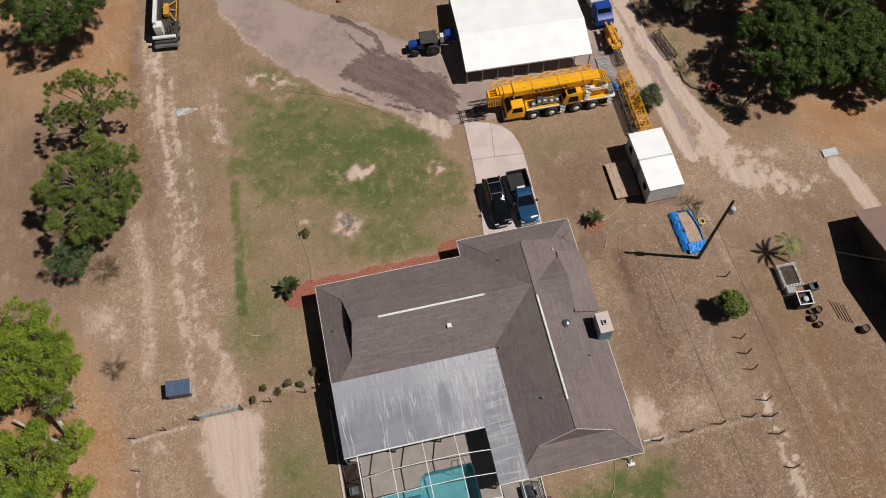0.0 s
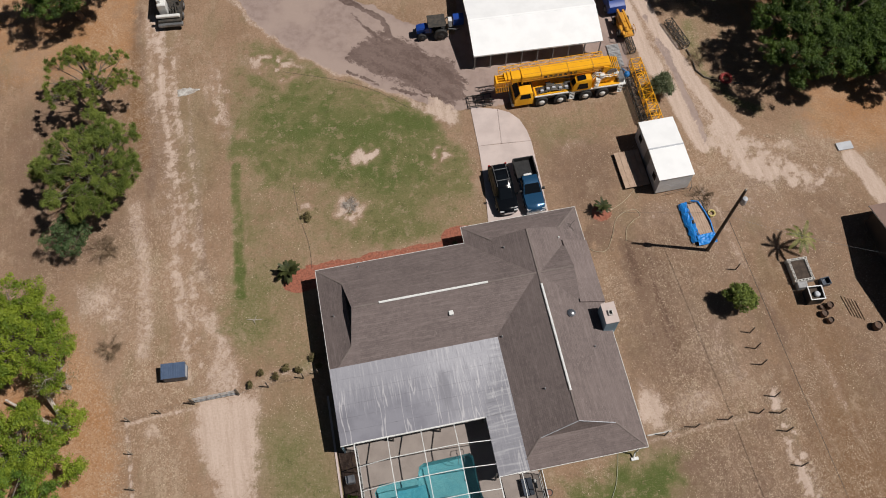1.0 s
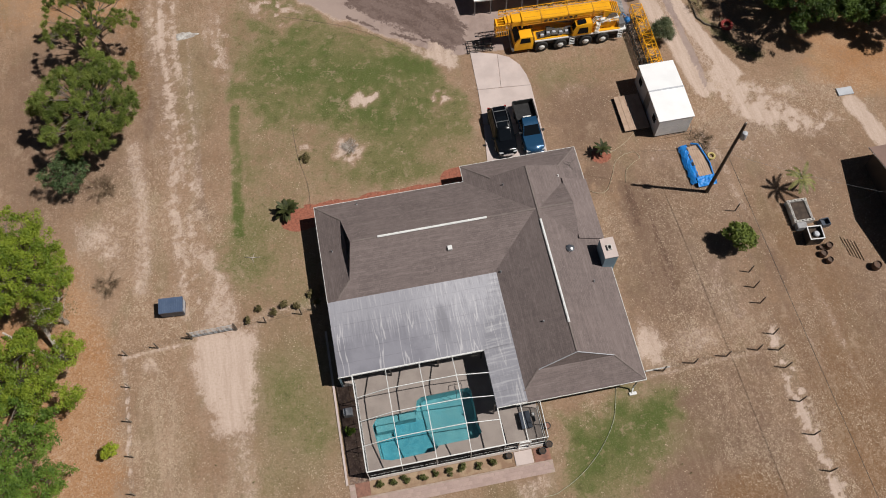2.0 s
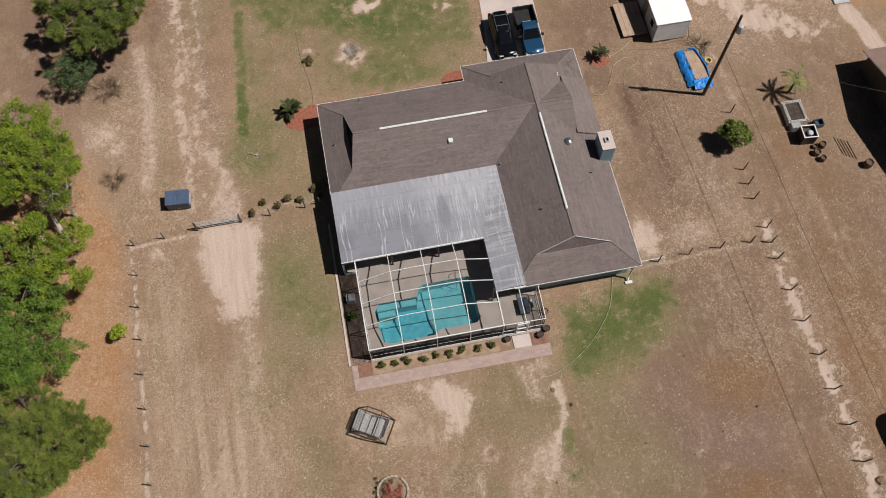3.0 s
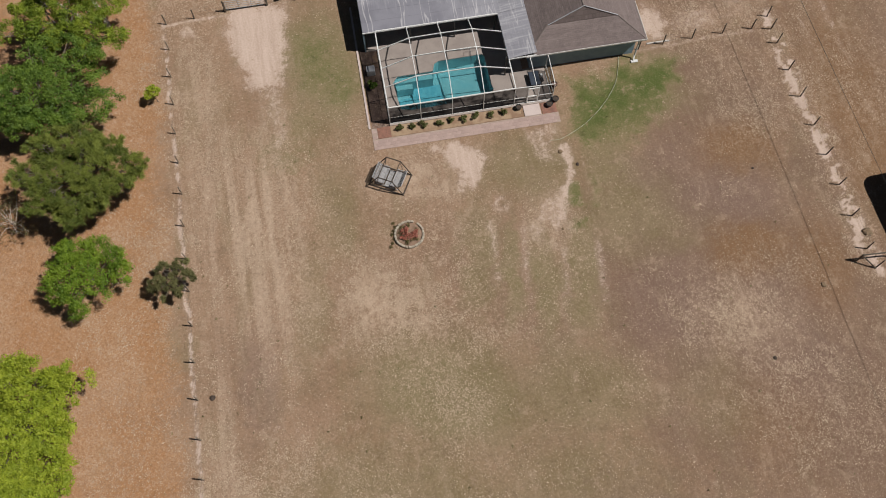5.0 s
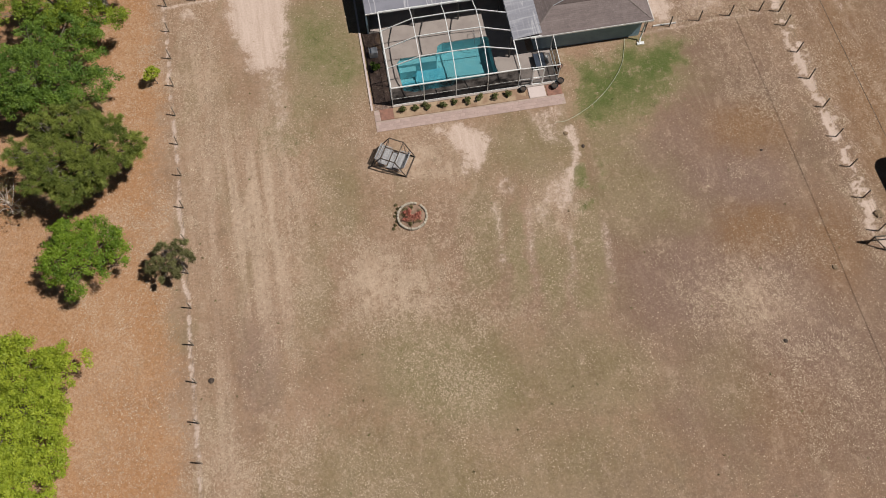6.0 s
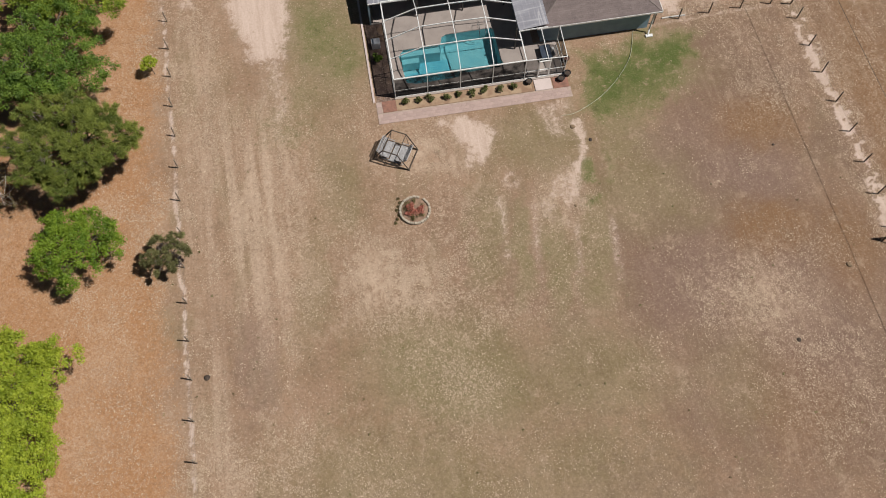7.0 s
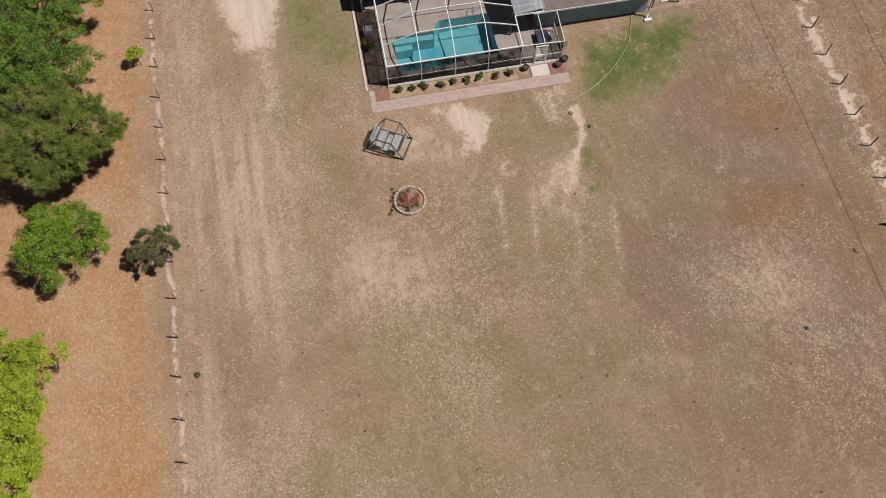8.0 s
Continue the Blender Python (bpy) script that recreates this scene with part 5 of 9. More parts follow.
# posts coloured dark: the lanai's shade is put into their material
for u, v in ((0.2, -14.9), (4.0, -14.9), (7.8, -14.9), (11.3, -14.9), (11.3, -19.5)):
    bm = bmesh.new()
    box(bm, u - 0.06, u + 0.06, v - 0.06, v + 0.06, 0.05, 2.6)
    part("lanai_post", bm, M_LANAISHADE, lanai_roof, "dark square post")
bm = bmesh.new()
slab(bm, [(0.0, -15.1), (0.12, -15.1), (0.12, -9.7), (0.0, -9.7)], 0.0, [2.55, 2.55, 2.9, 2.9])
part("side_wall", bm, M_BLUEWALL, lanai_roof, "pale blue side wall")

# ---------------------------------------------------------------- pool and screen enclosure
POOL = [(1.85, -18.6), (2.3, -18.05), (3.9, -18.05), (5.4, -18.0), (5.6, -17.3), (6.0, -17.08), (9.8, -17.05), (10.0, -17.3), (10.0, -20.1), (10.15, -20.7), (9.75, -21.1), (6.7, -21.15), (6.3, -21.5), (2.9, -21.55), (2.1, -21.3)]
POOL = POOL[::-1]


def area2(p):
    return sum(a[0] * b[1] - b[0] * a[1] for a, b in zip(p, p[1:] + p[:1]))


if area2(POOL) < 0:
    POOL = POOL[::-1]
pool = thing("swimming_pool", HOUSE, "turquoise plastered swimming pool set into the deck", "swimming pool")
bm = bmesh.new()
outer = [(1.0, -22.7), (14.75, -22.7), (14.75, -19.2), (12.9, -19.2), (12.9, -9.6), (0.1, -9.6), (0.1, -15.1), (1.0, -15.1)]
loops = []
for poly in (outer, POOL):
    vs = [bm.verts.new((*p, 0.07)) for p in poly]
    loops += [bm.edges.new((vs[i], vs[(i + 1) % len(vs)])) for i in range(len(vs))]
bmesh.ops.triangle_fill(bm, use_beauty=True, use_dissolve=False, edges=loops)
for f in bm.faces:
    if f.normal.z < 0:
        f.normal_flip()
res = bmesh.ops.extrude_face_region(bm, geom=bm.faces[:])
for v in res["geom"]:
    if isinstance(v, bmesh.types.BMVert):
        v.co.z -= 0.13
deck = solid("pool_deck", bm, M_DECK, HOUSE, "tan textured concrete pool deck", "deck", kind="structure")
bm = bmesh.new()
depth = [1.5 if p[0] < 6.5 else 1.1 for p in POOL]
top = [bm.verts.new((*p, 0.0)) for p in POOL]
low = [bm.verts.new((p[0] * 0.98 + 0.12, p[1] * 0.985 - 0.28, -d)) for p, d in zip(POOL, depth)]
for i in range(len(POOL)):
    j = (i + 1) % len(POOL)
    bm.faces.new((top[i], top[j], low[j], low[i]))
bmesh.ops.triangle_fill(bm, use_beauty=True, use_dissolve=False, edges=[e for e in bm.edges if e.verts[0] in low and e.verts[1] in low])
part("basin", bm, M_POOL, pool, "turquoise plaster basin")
# Floor slab that carries the painted tint of the deep end.
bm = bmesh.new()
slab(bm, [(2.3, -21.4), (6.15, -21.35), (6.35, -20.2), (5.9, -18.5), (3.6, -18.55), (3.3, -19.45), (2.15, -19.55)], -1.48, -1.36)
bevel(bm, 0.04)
part("deep_floor", bm, M_POOLDEEP, pool, "far-end floor slab tinted with the blue of deep water")
bm = bmesh.new()
bm.faces.new([bm.verts.new((*p, -0.06)) for p in POOL])
bmesh.ops.triangulate(bm, faces=bm.faces[:])
part("water", bm, M_WATER, pool, "clear rippled water")
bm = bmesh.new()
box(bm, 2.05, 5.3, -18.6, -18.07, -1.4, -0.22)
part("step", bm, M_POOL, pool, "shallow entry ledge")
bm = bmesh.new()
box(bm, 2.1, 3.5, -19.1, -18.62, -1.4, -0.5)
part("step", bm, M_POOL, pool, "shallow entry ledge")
bm = bmesh.new()
cen = Vector((6.0, -19.3))
ring_wall(bm, [tuple(Vector(p) + (Vector(p) - cen).normalized() * 0.16) for p in POOL], [tuple(Vector(p) - (Vector(p) - cen).normalized() * 0.03) for p in POOL], 0.0, 0.085)
part("coping", bm, M_DECK, pool, "pale coping edge")
for k in range(2):
    bm = bmesh.new()
    pts = [(8.75 + 0.5 * k, -17.0 + 0.35, 0.05), (8.75 + 0.5 * k, -16.75, 0.75), (8.75 + 0.5 * k, -17.05, 0.95), (8.75 + 0.5 * k, -17.45, 0.8), (8.75 + 0.5 * k, -17.65, 0.2), (8.75 + 0.5 * k, -17.65, -0.6)]
    tube(bm, pts, 0.025, 6)
    part("handrail", bm, M_CHROME, pool, "bent chrome handrail", True)

cage = thing("screen_enclosure", HOUSE, "white aluminium pool enclosure with dark screen panels", "pool enclosure")
BU = [1.05, 3.65, 6.27, 8.87, 11.45]
BV = [-15.1, -16.92, -18.76, -20.62, -22.52]
ZC = [[2.62, 2.62, 2.62, 2.62, 2.62], [2.5, 3.5, 3.55, 3.5, 2.55], [2.5, 3.55, 3.6, 3.55, 2.55], [2.5, 3.45, 3.5, 3.45, 2.55], [2.45, 2.45, 2.45, 2.45, 2.45]]


def beam(a, b, w=0.05, h=0.09, name="beam"):
    bm = bmesh.new()
    bar(bm, a, b, w, h)
    return part(name, bm, M_ALU, cage)


def panel(pts, mat):
    bm = bmesh.new()
    c = sum((Vector(p) for p in pts), Vector()) / len(pts)
    vs = [bm.verts.new(Vector(p) + (c - Vector(p)).normalized() * 0.04) for p in pts]
    for k in range(2, len(vs)):
        bm.faces.new((vs[0], vs[k - 1], vs[k]))
    part("screen_panel", bm, mat, cage, "dark insect screen")


node = lambda i, j: (BU[i], BV[j], ZC[j][i])
for j in range(5):
    for i in range(4):
        beam(node(i, j), node(i + 1, j), 0.05 if 0 < j < 4 else 0.08)
for i in range(5):
    for j in range(4):
        beam(node(i, j), node(i, j + 1), 0.055 if 0 < i < 4 else 0.08)
for j in range(4):
    for i in range(4):
        panel([node(i, j), node(i + 1, j), node(i + 1, j + 1), node(i, j + 1)], M_SCREEN)
for i in range(5):
    beam((BU[i], BV[4], 0.05), (BU[i], BV[4], 2.45), 0.05, 0.05, "post")
for j in range(4):
    beam((BU[0], BV[j], 0.05), (BU[0], BV[j], 2.5), 0.05, 0.05, "post")
for z, w in ((0.1, 0.05), (0.95, 0.022)):
    for i in range(4):
        beam((BU[i], BV[4], z), (BU[i + 1], BV[4], z), w, w, "rail")
    for j in range(4):
        beam((BU[0], BV[j], z), (BU[0], BV[j + 1], z), w, w, "rail")
for i in range(4):
    panel([(BU[i], BV[4], 0.1), (BU[i + 1], BV[4], 0.1), (BU[i + 1], BV[4], 2.42), (BU[i], BV[4], 2.42)], M_SCREENS)
for j in range(4):
    panel([(BU[0], BV[j], 0.1), (BU[0], BV[j + 1], 0.1), (BU[0], BV[j + 1], 2.42), (BU[0], BV[j], 2.42)], M_SCREEND)
# the low bay with the screen door
CU = [11.45, 13.2, 14.72]
for a, b in (((11.45, -22.52, 2.45), (14.72, -22.52, 2.25)), ((14.72, -22.52, 2.25), (14.72, -19.75, 2.5)), ((13.2, -22.52, 2.35), (13.2, -19.75, 2.55)), ((13.75, -19.75, 2.55), (14.72, -19.75, 2.5)),
             ((11.45, -22.52, 0.1), (12.5, -22.52, 0.1)), ((13.45, -22.52, 0.1), (14.72, -22.52, 0.1)), ((11.45, -22.52, 0.95), (12.5, -22.52, 0.95)), ((13.45, -22.52, 0.95), (14.72, -22.52, 0.95)), ((14.72, -22.52, 0.1), (14.72, -19.75, 0.1)), ((14.72, -22.52, 0.95), (14.72, -19.75, 0.95))):
    beam(a, b, 0.05, 0.06, "rail")
for p, z in (((12.5, -22.52), 2.35), ((13.45, -22.52), 2.3), ((14.72, -22.52), 2.25), ((14.72, -21.1), 2.38), ((14.72, -19.75), 2.5)):
    beam((*p, 0.05), (*p, z), 0.05, 0.05, "post")
for pts in (((11.45, -22.52, 2.42), (13.2, -22.52, 2.33), (13.2, -19.75, 2.52), (11.45, -19.75, 2.56)), ((13.2, -22.52, 2.33), (14.72, -22.52, 2.23), (14.72, -19.75, 2.48), (13.2, -19.75, 2.52))):
    panel(pts, M_SCREEN)
panel([(11.45, -22.52, 0.1), (12.5, -22.52, 0.1), (12.5, -22.52, 2.35), (11.45, -22.52, 2.4)], M_SCREENW)
panel([(13.45, -22.52, 0.1), (14.72, -22.52, 0.1), (14.72, -22.52, 2.2), (13.45, -22.52, 2.28)], M_SCREENW)
panel([(14.72, -22.52, 0.1), (14.72, -21.1, 0.1), (14.72, -21.1, 2.33), (14.72, -22.52, 2.22)], M_SCREENW)
panel([(14.72, -21.1, 0.1), (14.72, -19.75, 0.1), (14.72, -19.75, 2.45), (14.72, -21.1, 2.33)], M_SCREENW)
door = thing("screen_door", Matrix(), "white framed screen door", "door")
door.parent = cage
for a, b in (((12.55, -22.55, 0.12), (12.55, -22.55, 2.1)), ((13.4, -22.55, 0.12), (13.4, -22.55, 2.1)), ((12.55, -22.55, 2.1), (13.4, -22.55, 2.1)), ((12.55, -22.55, 0.12), (13.4, -22.55, 0.12)), ((12.55, -22.55, 1.0), (13.4, -22.55, 1.0))):
    bm = bmesh.new()
    bar(bm, a, b, 0.07, 0.08)
    part("door_rail", bm, M_ALU, door)

# dark box over the dark rectangle in the low bay, and a pale pump
dark_box = thing("dark_box", HOUSE, "dark grey box with a flat lid in the low bay", "storage box")
bm = bmesh.new()
box(bm, 13.22, 13.98, -21.2, -19.95, 0.07, 0.52)
bevel(bm, 0.03)
part("body", bm, M_BLACKPL, dark_box)
bm = bmesh.new()
box(bm, 13.18, 14.02, -21.24, -19.91, 0.52, 0.58)
bevel(bm, 0.02)
part("lid", bm, M_TRAILER, dark_box, "flat dark lid")
pump = thing("pool_pump", HOUSE, "small pale pool pump on the deck", "pump")
bm = bmesh.new()
lathe(bm, [(0.16, 0.07), (0.17, 0.3), (0.12, 0.42), (0.03, 0.45)], 12, Matrix.Translation((14.3, -20.2, 0)))
part("tank", bm, M_ALU, pump, "", True)
bm = bmesh.new()
rod(bm, (14.3, -20.2, 0.2), (14.35, -20.75, 0.2), 0.09, segs=10)
part("motor", bm, M_STEEL, pump, "grey motor")

# pink paver path along the enclosure: courses of single pavers
path = thing("paver_path", HOUSE, "pink concrete paver path round the enclosure", "path", kind="structure")
bm = bmesh.new()
box(bm, 0, 0.38, 0, 0.27, 0, 0.04)
bevel(bm, 0.01)
PAVER = mesh_of("paver", bm, M_PAVER)


def pave(u0, u1, v0, v1, z=-0.012):
    v, row = v0, 0
    while v + 0.27 <= v1 + 0.02:
        u = u0 + (0.2 if row % 2 else 0)
        while u + 0.38 <= u1 + 0.02:
            p = new("paver", PAVER)
            p.parent = path
            p.location = (u, v, z + random.uniform(-0.004, 0.006))
            p.rotation_euler = (0, 0, radians(random.uniform(-1, 1)))
            u += 0.39
        v += 0.28
        row += 1


# ---------------------------------------------------------------- driveway
drive = thing("driveway", Matrix(), "pale concrete driveway with control joints", "driveway", kind="structure")


for poly in ([(3.75, 33.0), (9.3, 34.2), (8.55, 38.6), (3.3, 38.3)], [(3.29, 38.32), (8.54, 38.62), (7.75, 42.9), (2.72, 42.2)], [(2.71, 42.22), (4.9, 42.55), (4.55, 46.5), (1.9, 46.75)], [(4.92, 42.55), (7.74, 42.92), (7.35, 44.1), (6.7, 45.3), (5.7, 46.15), (4.57, 46.5)]):
    bm = bmesh.new()
    slab(bm, poly, -0.1, 0.045)
    bevel(bm, 0.02)
    part("slab", bm, M_CONC, drive)


# ---------------------------------------------------------------- plants
def rand_unit(rs, n):
    v = rs.normal(size=(n, 3))
    return v / np.linalg.norm(v, axis=1, keepdims=True)


def leaf_quads(rs, centres, radii, per, size, aspect=0.55, up=0.35):
    """Loose leaves, each a small quad, gathered round the centres, thick near their rims."""
    out = []
    for c, r in zip(centres, radii):
        k = max(4, int(per * (r / 0.7) ** 2))
        d = rand_unit(rs, k)
        p = np.asarray(c) + d * (r * rs.uniform(0.35, 1.05, (k, 1))) * np.array([1, 1, 0.75])
        nrm = rand_unit(rs, k) + d * 0.6 + np.array([0, 0, up])
        nrm /= np.linalg.norm(nrm, axis=1, keepdims=True)
        t = np.cross(nrm, rand_unit(rs, k))
        t /= np.linalg.norm(t, axis=1, keepdims=True) + 1e-6
        b = np.cross(nrm, t)
        s = size * rs.uniform(0.6, 1.35, (k, 1))
        t, b = t * s, b * s * aspect
        out.append(np.stack([p - t * 0.5, p - b * 0.5 + nrm * s * 0.08, p + t * 0.5, p + b * 0.5 + nrm * s * 0.08], 1))
    return np.concatenate(out)


def tuft_leaves(rs, centres, axes, radii, per, size, aspect=0.62):
    """Leafy clumps: leaves lie like scales over the upper, outer side of each clump, a few fill its inside."""
    out = []
    for c, ax, r in zip(centres, axes, radii):
        k = max(8, int(per * (r / 0.4) ** 2))
        d = rand_unit(rs, k) + ax * 0.55
        d /= np.linalg.norm(d, axis=1, keepdims=True) + 1e-6
        shell = np.where(rs.rand(k, 1) < 0.2, rs.uniform(0.1, 0.7, (k, 1)), rs.uniform(0.5, 1.15, (k, 1)))
        e = rand_unit(rs, 1)[0] * np.array([1, 1, 0.3])
        p = c + d * r * shell * np.array([1, 1, 0.8]) + (d @ e)[:, None] * e * r * 0.7 * shell
        nrm = d * 0.8 + rand_unit(rs, k) * 0.95 + np.array([0, 0, 0.25])
        nrm /= np.linalg.norm(nrm, axis=1, keepdims=True)
        t = np.cross(nrm, rand_unit(rs, k))
        t /= np.linalg.norm(t, axis=1, keepdims=True) + 1e-6
        b = np.cross(nrm, t)
        s = size * rs.uniform(0.6, 1.35, (k, 1))
        t, b = t * s * 0.5, b * s * aspect * 0.5
        out.append(np.stack([p - t, p - b + nrm * s * 0.1, p + t, p + b + nrm * s * 0.1], 1))
    return np.concatenate(out)


def needle_tufts(rs, centres, axes, per, length=0.34, width=0.04):
    """Pine tufts: a burst of needles from each twig's tip."""
    out = []
    for c, ax in zip(centres, axes):
        ln = length * rs.uniform(0.75, 1.25)
        d = rand_unit(rs, per) + ax * 0.5
        d /= np.linalg.norm(d, axis=1, keepdims=True) + 1e-6
        p = c + rs.normal(size=(per, 3)) * ln * 0.3
        e = p + d * ln * rs.uniform(0.65, 1.15, (per, 1))
        w = np.cross(d, rand_unit(rs, per))
        w *= width / (np.linalg.norm(w, axis=1, keepdims=True) + 1e-6)
        out.append(np.stack([p - w * 0.5, p + w * 0.5, e + w * 0.3, e - w * 0.3], 1))
    return np.concatenate(out)


def tree(name, x, y, height, rx, ry, mat, label, seed, style="leaf", boughs=16, per=42, size=0.17, trunk=0.2, low=0.35, spread=1.3, bark=None, category="tree", group="", sparse=0.0):
    """A tapered trunk with limbs, and a crown of many small leaves: boughs of uneven height, each made of clumps, with gaps between them.
    low: where the crown begins, as a share of the height; spread: the size of a bough."""
    rs = np.random.RandomState(seed)
    t = thing(name, pose(x, y, 0), label, category, group)
    bark = bark or M_BARK
    zc, rz = height * (1 + low) / 2, height * (1 - low) / 2
    lobes = rs.uniform(0.68, 1.1, 9)
    fork = Vector((rs.uniform(-0.2, 0.2), rs.uniform(-0.2, 0.2), height * max(0.2, low * 0.9)))
    top = Vector((rs.uniform(-0.3, 0.3), rs.uniform(-0.3, 0.3), height * 0.82))
    bm = bmesh.new()
    tube(bm, [(0, 0, -0.1), (fork.x * 0.6 + 0.05, fork.y * 0.4, fork.z * 0.5), fork, (fork + top) / 2 + Vector(rs.uniform(-0.25, 0.25, 3)), top], [trunk * 1.25, trunk, trunk * 0.85, trunk * 0.5, trunk * 0.12], 8)
    part("trunk", bm, bark, t, "", True)
    bm = bmesh.new()
    cs, axes, rr = [], [], []
    golden = 2.399963
    needle = style == "needle"
    for k in range(boughs):
        share = (k + 0.5) / boughs
        el = math.asin(min(1, max(-1, 1.25 * (1 - share) - 0.25)))
        az = golden * k + rs.uniform(-0.35, 0.35)
        a = (az / (2 * math.pi) % 1.0) * 9
        lobe = lobes[int(a) % 9] * (1 - a % 1) + lobes[(int(a) + 1) % 9] * (a % 1)
        out = rs.uniform(0.5, 1.0) * lobe
        c = Vector((math.cos(az) * math.cos(el) * rx * out, math.sin(az) * math.cos(el) * ry * out, zc + math.sin(el) * rz * out * rs.uniform(0.6, 1.15)))
        s0 = fork + (top - fork) * (0.1 + 0.7 * max(0.0, math.sin(el)) * rs.uniform(0.6, 1.0))
        m = (s0 + c) / 2 + Vector((rs.uniform(-0.3, 0.3), rs.uniform(-0.3, 0.3), rs.uniform(0.0, 0.4)))
        tube(bm, [s0, m, c], [trunk * 0.42, trunk * 0.28, trunk * 0.08], 5)
        b = spread * rs.uniform(0.7, 1.25)
        facing = np.array([math.cos(az) * math.cos(el), math.sin(az) * math.cos(el), math.sin(el) + 0.7])
        facing /= np.linalg.norm(facing)
        for _ in range(max(4, int((17 if needle else 13) * (b / spread) ** 2))):
            d = rand_unit(rs, 1)[0]
            if d @ facing < -0.15:
                d = -d
            p = np.array(c) + d * b * rs.uniform(0.45, 1.0) * np.array([1, 1, 0.62])
            if rs.rand() < sparse:
                continue
            cs.append(p)
            axes.append((d + facing) / np.linalg.norm(d + facing))
            rr.append(rs.uniform(0.26, 0.46) * (spread / 1.3) ** 0.5)
            if needle or rs.rand() < 0.45:
                tube(bm, [m + (c - m) * rs.uniform(0.4, 1.0), Vector(p)], [trunk * 0.09, trunk * 0.03], 4)
    part("branching", bm, bark, t)
    if needle:
        q = needle_tufts(rs, cs, axes, int(per * 3.2), size * 0.72, 0.027)
    else:
        q = tuft_leaves(rs, cs, axes, rr, per * 3.2, size * 0.74)
    quads("crown", q, mat, t)
    return t


def shrub(name, x, y, r, h, mat, label, seed, group="", per=60, size=0.13, category="shrub", m=None):
    rs = np.random.RandomState(seed)
    t = thing(name, m or pose(x, y, 0), label, category, group)
    bm = bmesh.new()
    cs, rr = [], []
    for k in range(9):
        a, d = rs.uniform(0, 6.28), r * rs.uniform(0.1, 0.75)
        c = Vector((d * math.cos(a), d * math.sin(a), h * rs.uniform(0.4, 0.85)))
        tube(bm, [(0, 0, -0.03), c * 0.5 + Vector((0, 0, 0.1)), c], [0.025, 0.018, 0.006], 4)
        cs.append(np.array(c))
        rr.append(r * rs.uniform(0.3, 0.5))
    part("stem_mass", bm, M_TWIG, t)
    quads("foliage", leaf_quads(rs, cs, [max(0.12, v) for v in rr], per * 22, size), mat, t)
    return t


def dead_shrub(x, y, r, h, seed, mat, label, n=26):
    rs = np.random.RandomState(seed)
    t = thing("dead_shrub", pose(x, y, 0), label, "shrub")
    bm = bmesh.new()
    for k in range(n):
        a = rs.uniform(0, 6.28)
        e = Vector((r * rs.uniform(0.5, 1) * math.cos(a), r * rs.uniform(0.5, 1) * math.sin(a), h * rs.uniform(0.3, 1)))
        m = e * 0.5 + Vector((rs.uniform(-0.15, 0.15), rs.uniform(-0.15, 0.15), h * 0.2))
        tube(bm, [(e.x * rs.uniform(0.0, 0.4) + rs.uniform(-0.3, 0.3) * r, e.y * rs.uniform(0.0, 0.4) + rs.uniform(-0.3, 0.3) * r, -0.03), m, e], [0.02, 0.014, 0.005], 4)
        for _ in range(11):
            p = m + (e - m) * rs.uniform(-0.4, 0.8)
            tube(bm, [p, p + (e - p) * rs.uniform(0.3, 0.9) + Vector(rs.uniform(-0.4, 0.4, 3)) * r * 0.7], [0.011, 0.004], 3)
    part("twig_mass", bm, mat, t)
    return t


def palm(name, x, y, height, reach, mat, label, seed, fronds=18, trunk=0.16, droop=0.5, leaflet=0.32, lean=(0.0, 0.0), blade=0.045):
    """A palm: a short stem and arching fronds, each a midrib with two rows of leaflets."""
    rs = np.random.RandomState(seed)
    t = thing(name, pose(x, y, 0), label, "palm")
    bm = bmesh.new()
    top = Vector((lean[0], lean[1], height))
    tube(bm, [(0, 0, -0.1), top * 0.5 + Vector((0.03, 0, 0)), top], [trunk * 1.2, trunk, trunk * 0.9], 9)
    part("trunk", bm, M_BARK, t, "", True)
    for k in range(fronds):
        a = 2 * math.pi * k / fronds + rs.uniform(-0.15, 0.15)
        el = rs.uniform(0.2, 1.1)
        ln = reach * rs.uniform(0.8, 1.1)
        rows, rib = [], []
        p, d = np.array(top), np.array([math.cos(a) * math.cos(el), math.sin(a) * math.cos(el), math.sin(el)])
        seg = 24
        for i in range(seg + 1):
            rib.append(p.copy())
            side = np.array([-math.sin(a), math.cos(a), 0.0])
            if i > 1:
                for sgn in (-1, 1):
                    w = leaflet * reach * (0.35 + 0.65 * math.sin(math.pi * min(1, i / seg * 0.9 + 0.08)))
                    e = p + side * sgn * w + d * w * 0.55 + np.array([0, 0, -0.12 * w + 0.1 * w])
                    wd = d * blade * reach / 0.9
                    rows.append([p - wd, p + wd, e + wd * 0.3, e - wd * 0.3])
            p = p + d * ln / seg
            d = d + np.array([0, 0, -droop * 2.0 / seg])
            d /= np.linalg.norm(d)
        quads("frond", rows, mat, t)
    return t


# west: pines and oaks
tree("pine_tree", -33.2, 45.9, 7.0, 4.0, 4.4, M_PINEOLD, "tall thin-crowned pine with olive needles", 3, "needle", 36, 30, 0.32, 0.17, 0.4, 0.9, group="pines", sparse=0.42)
tree("pine_tree", -31.2, 36.5, 7.4, 5.6, 5.9, M_PINE, "broad dark green pine with bare inner branches", 5, "needle", 66, 34, 0.4, 0.22, 0.25, 1.05, group="pines", sparse=0.32)
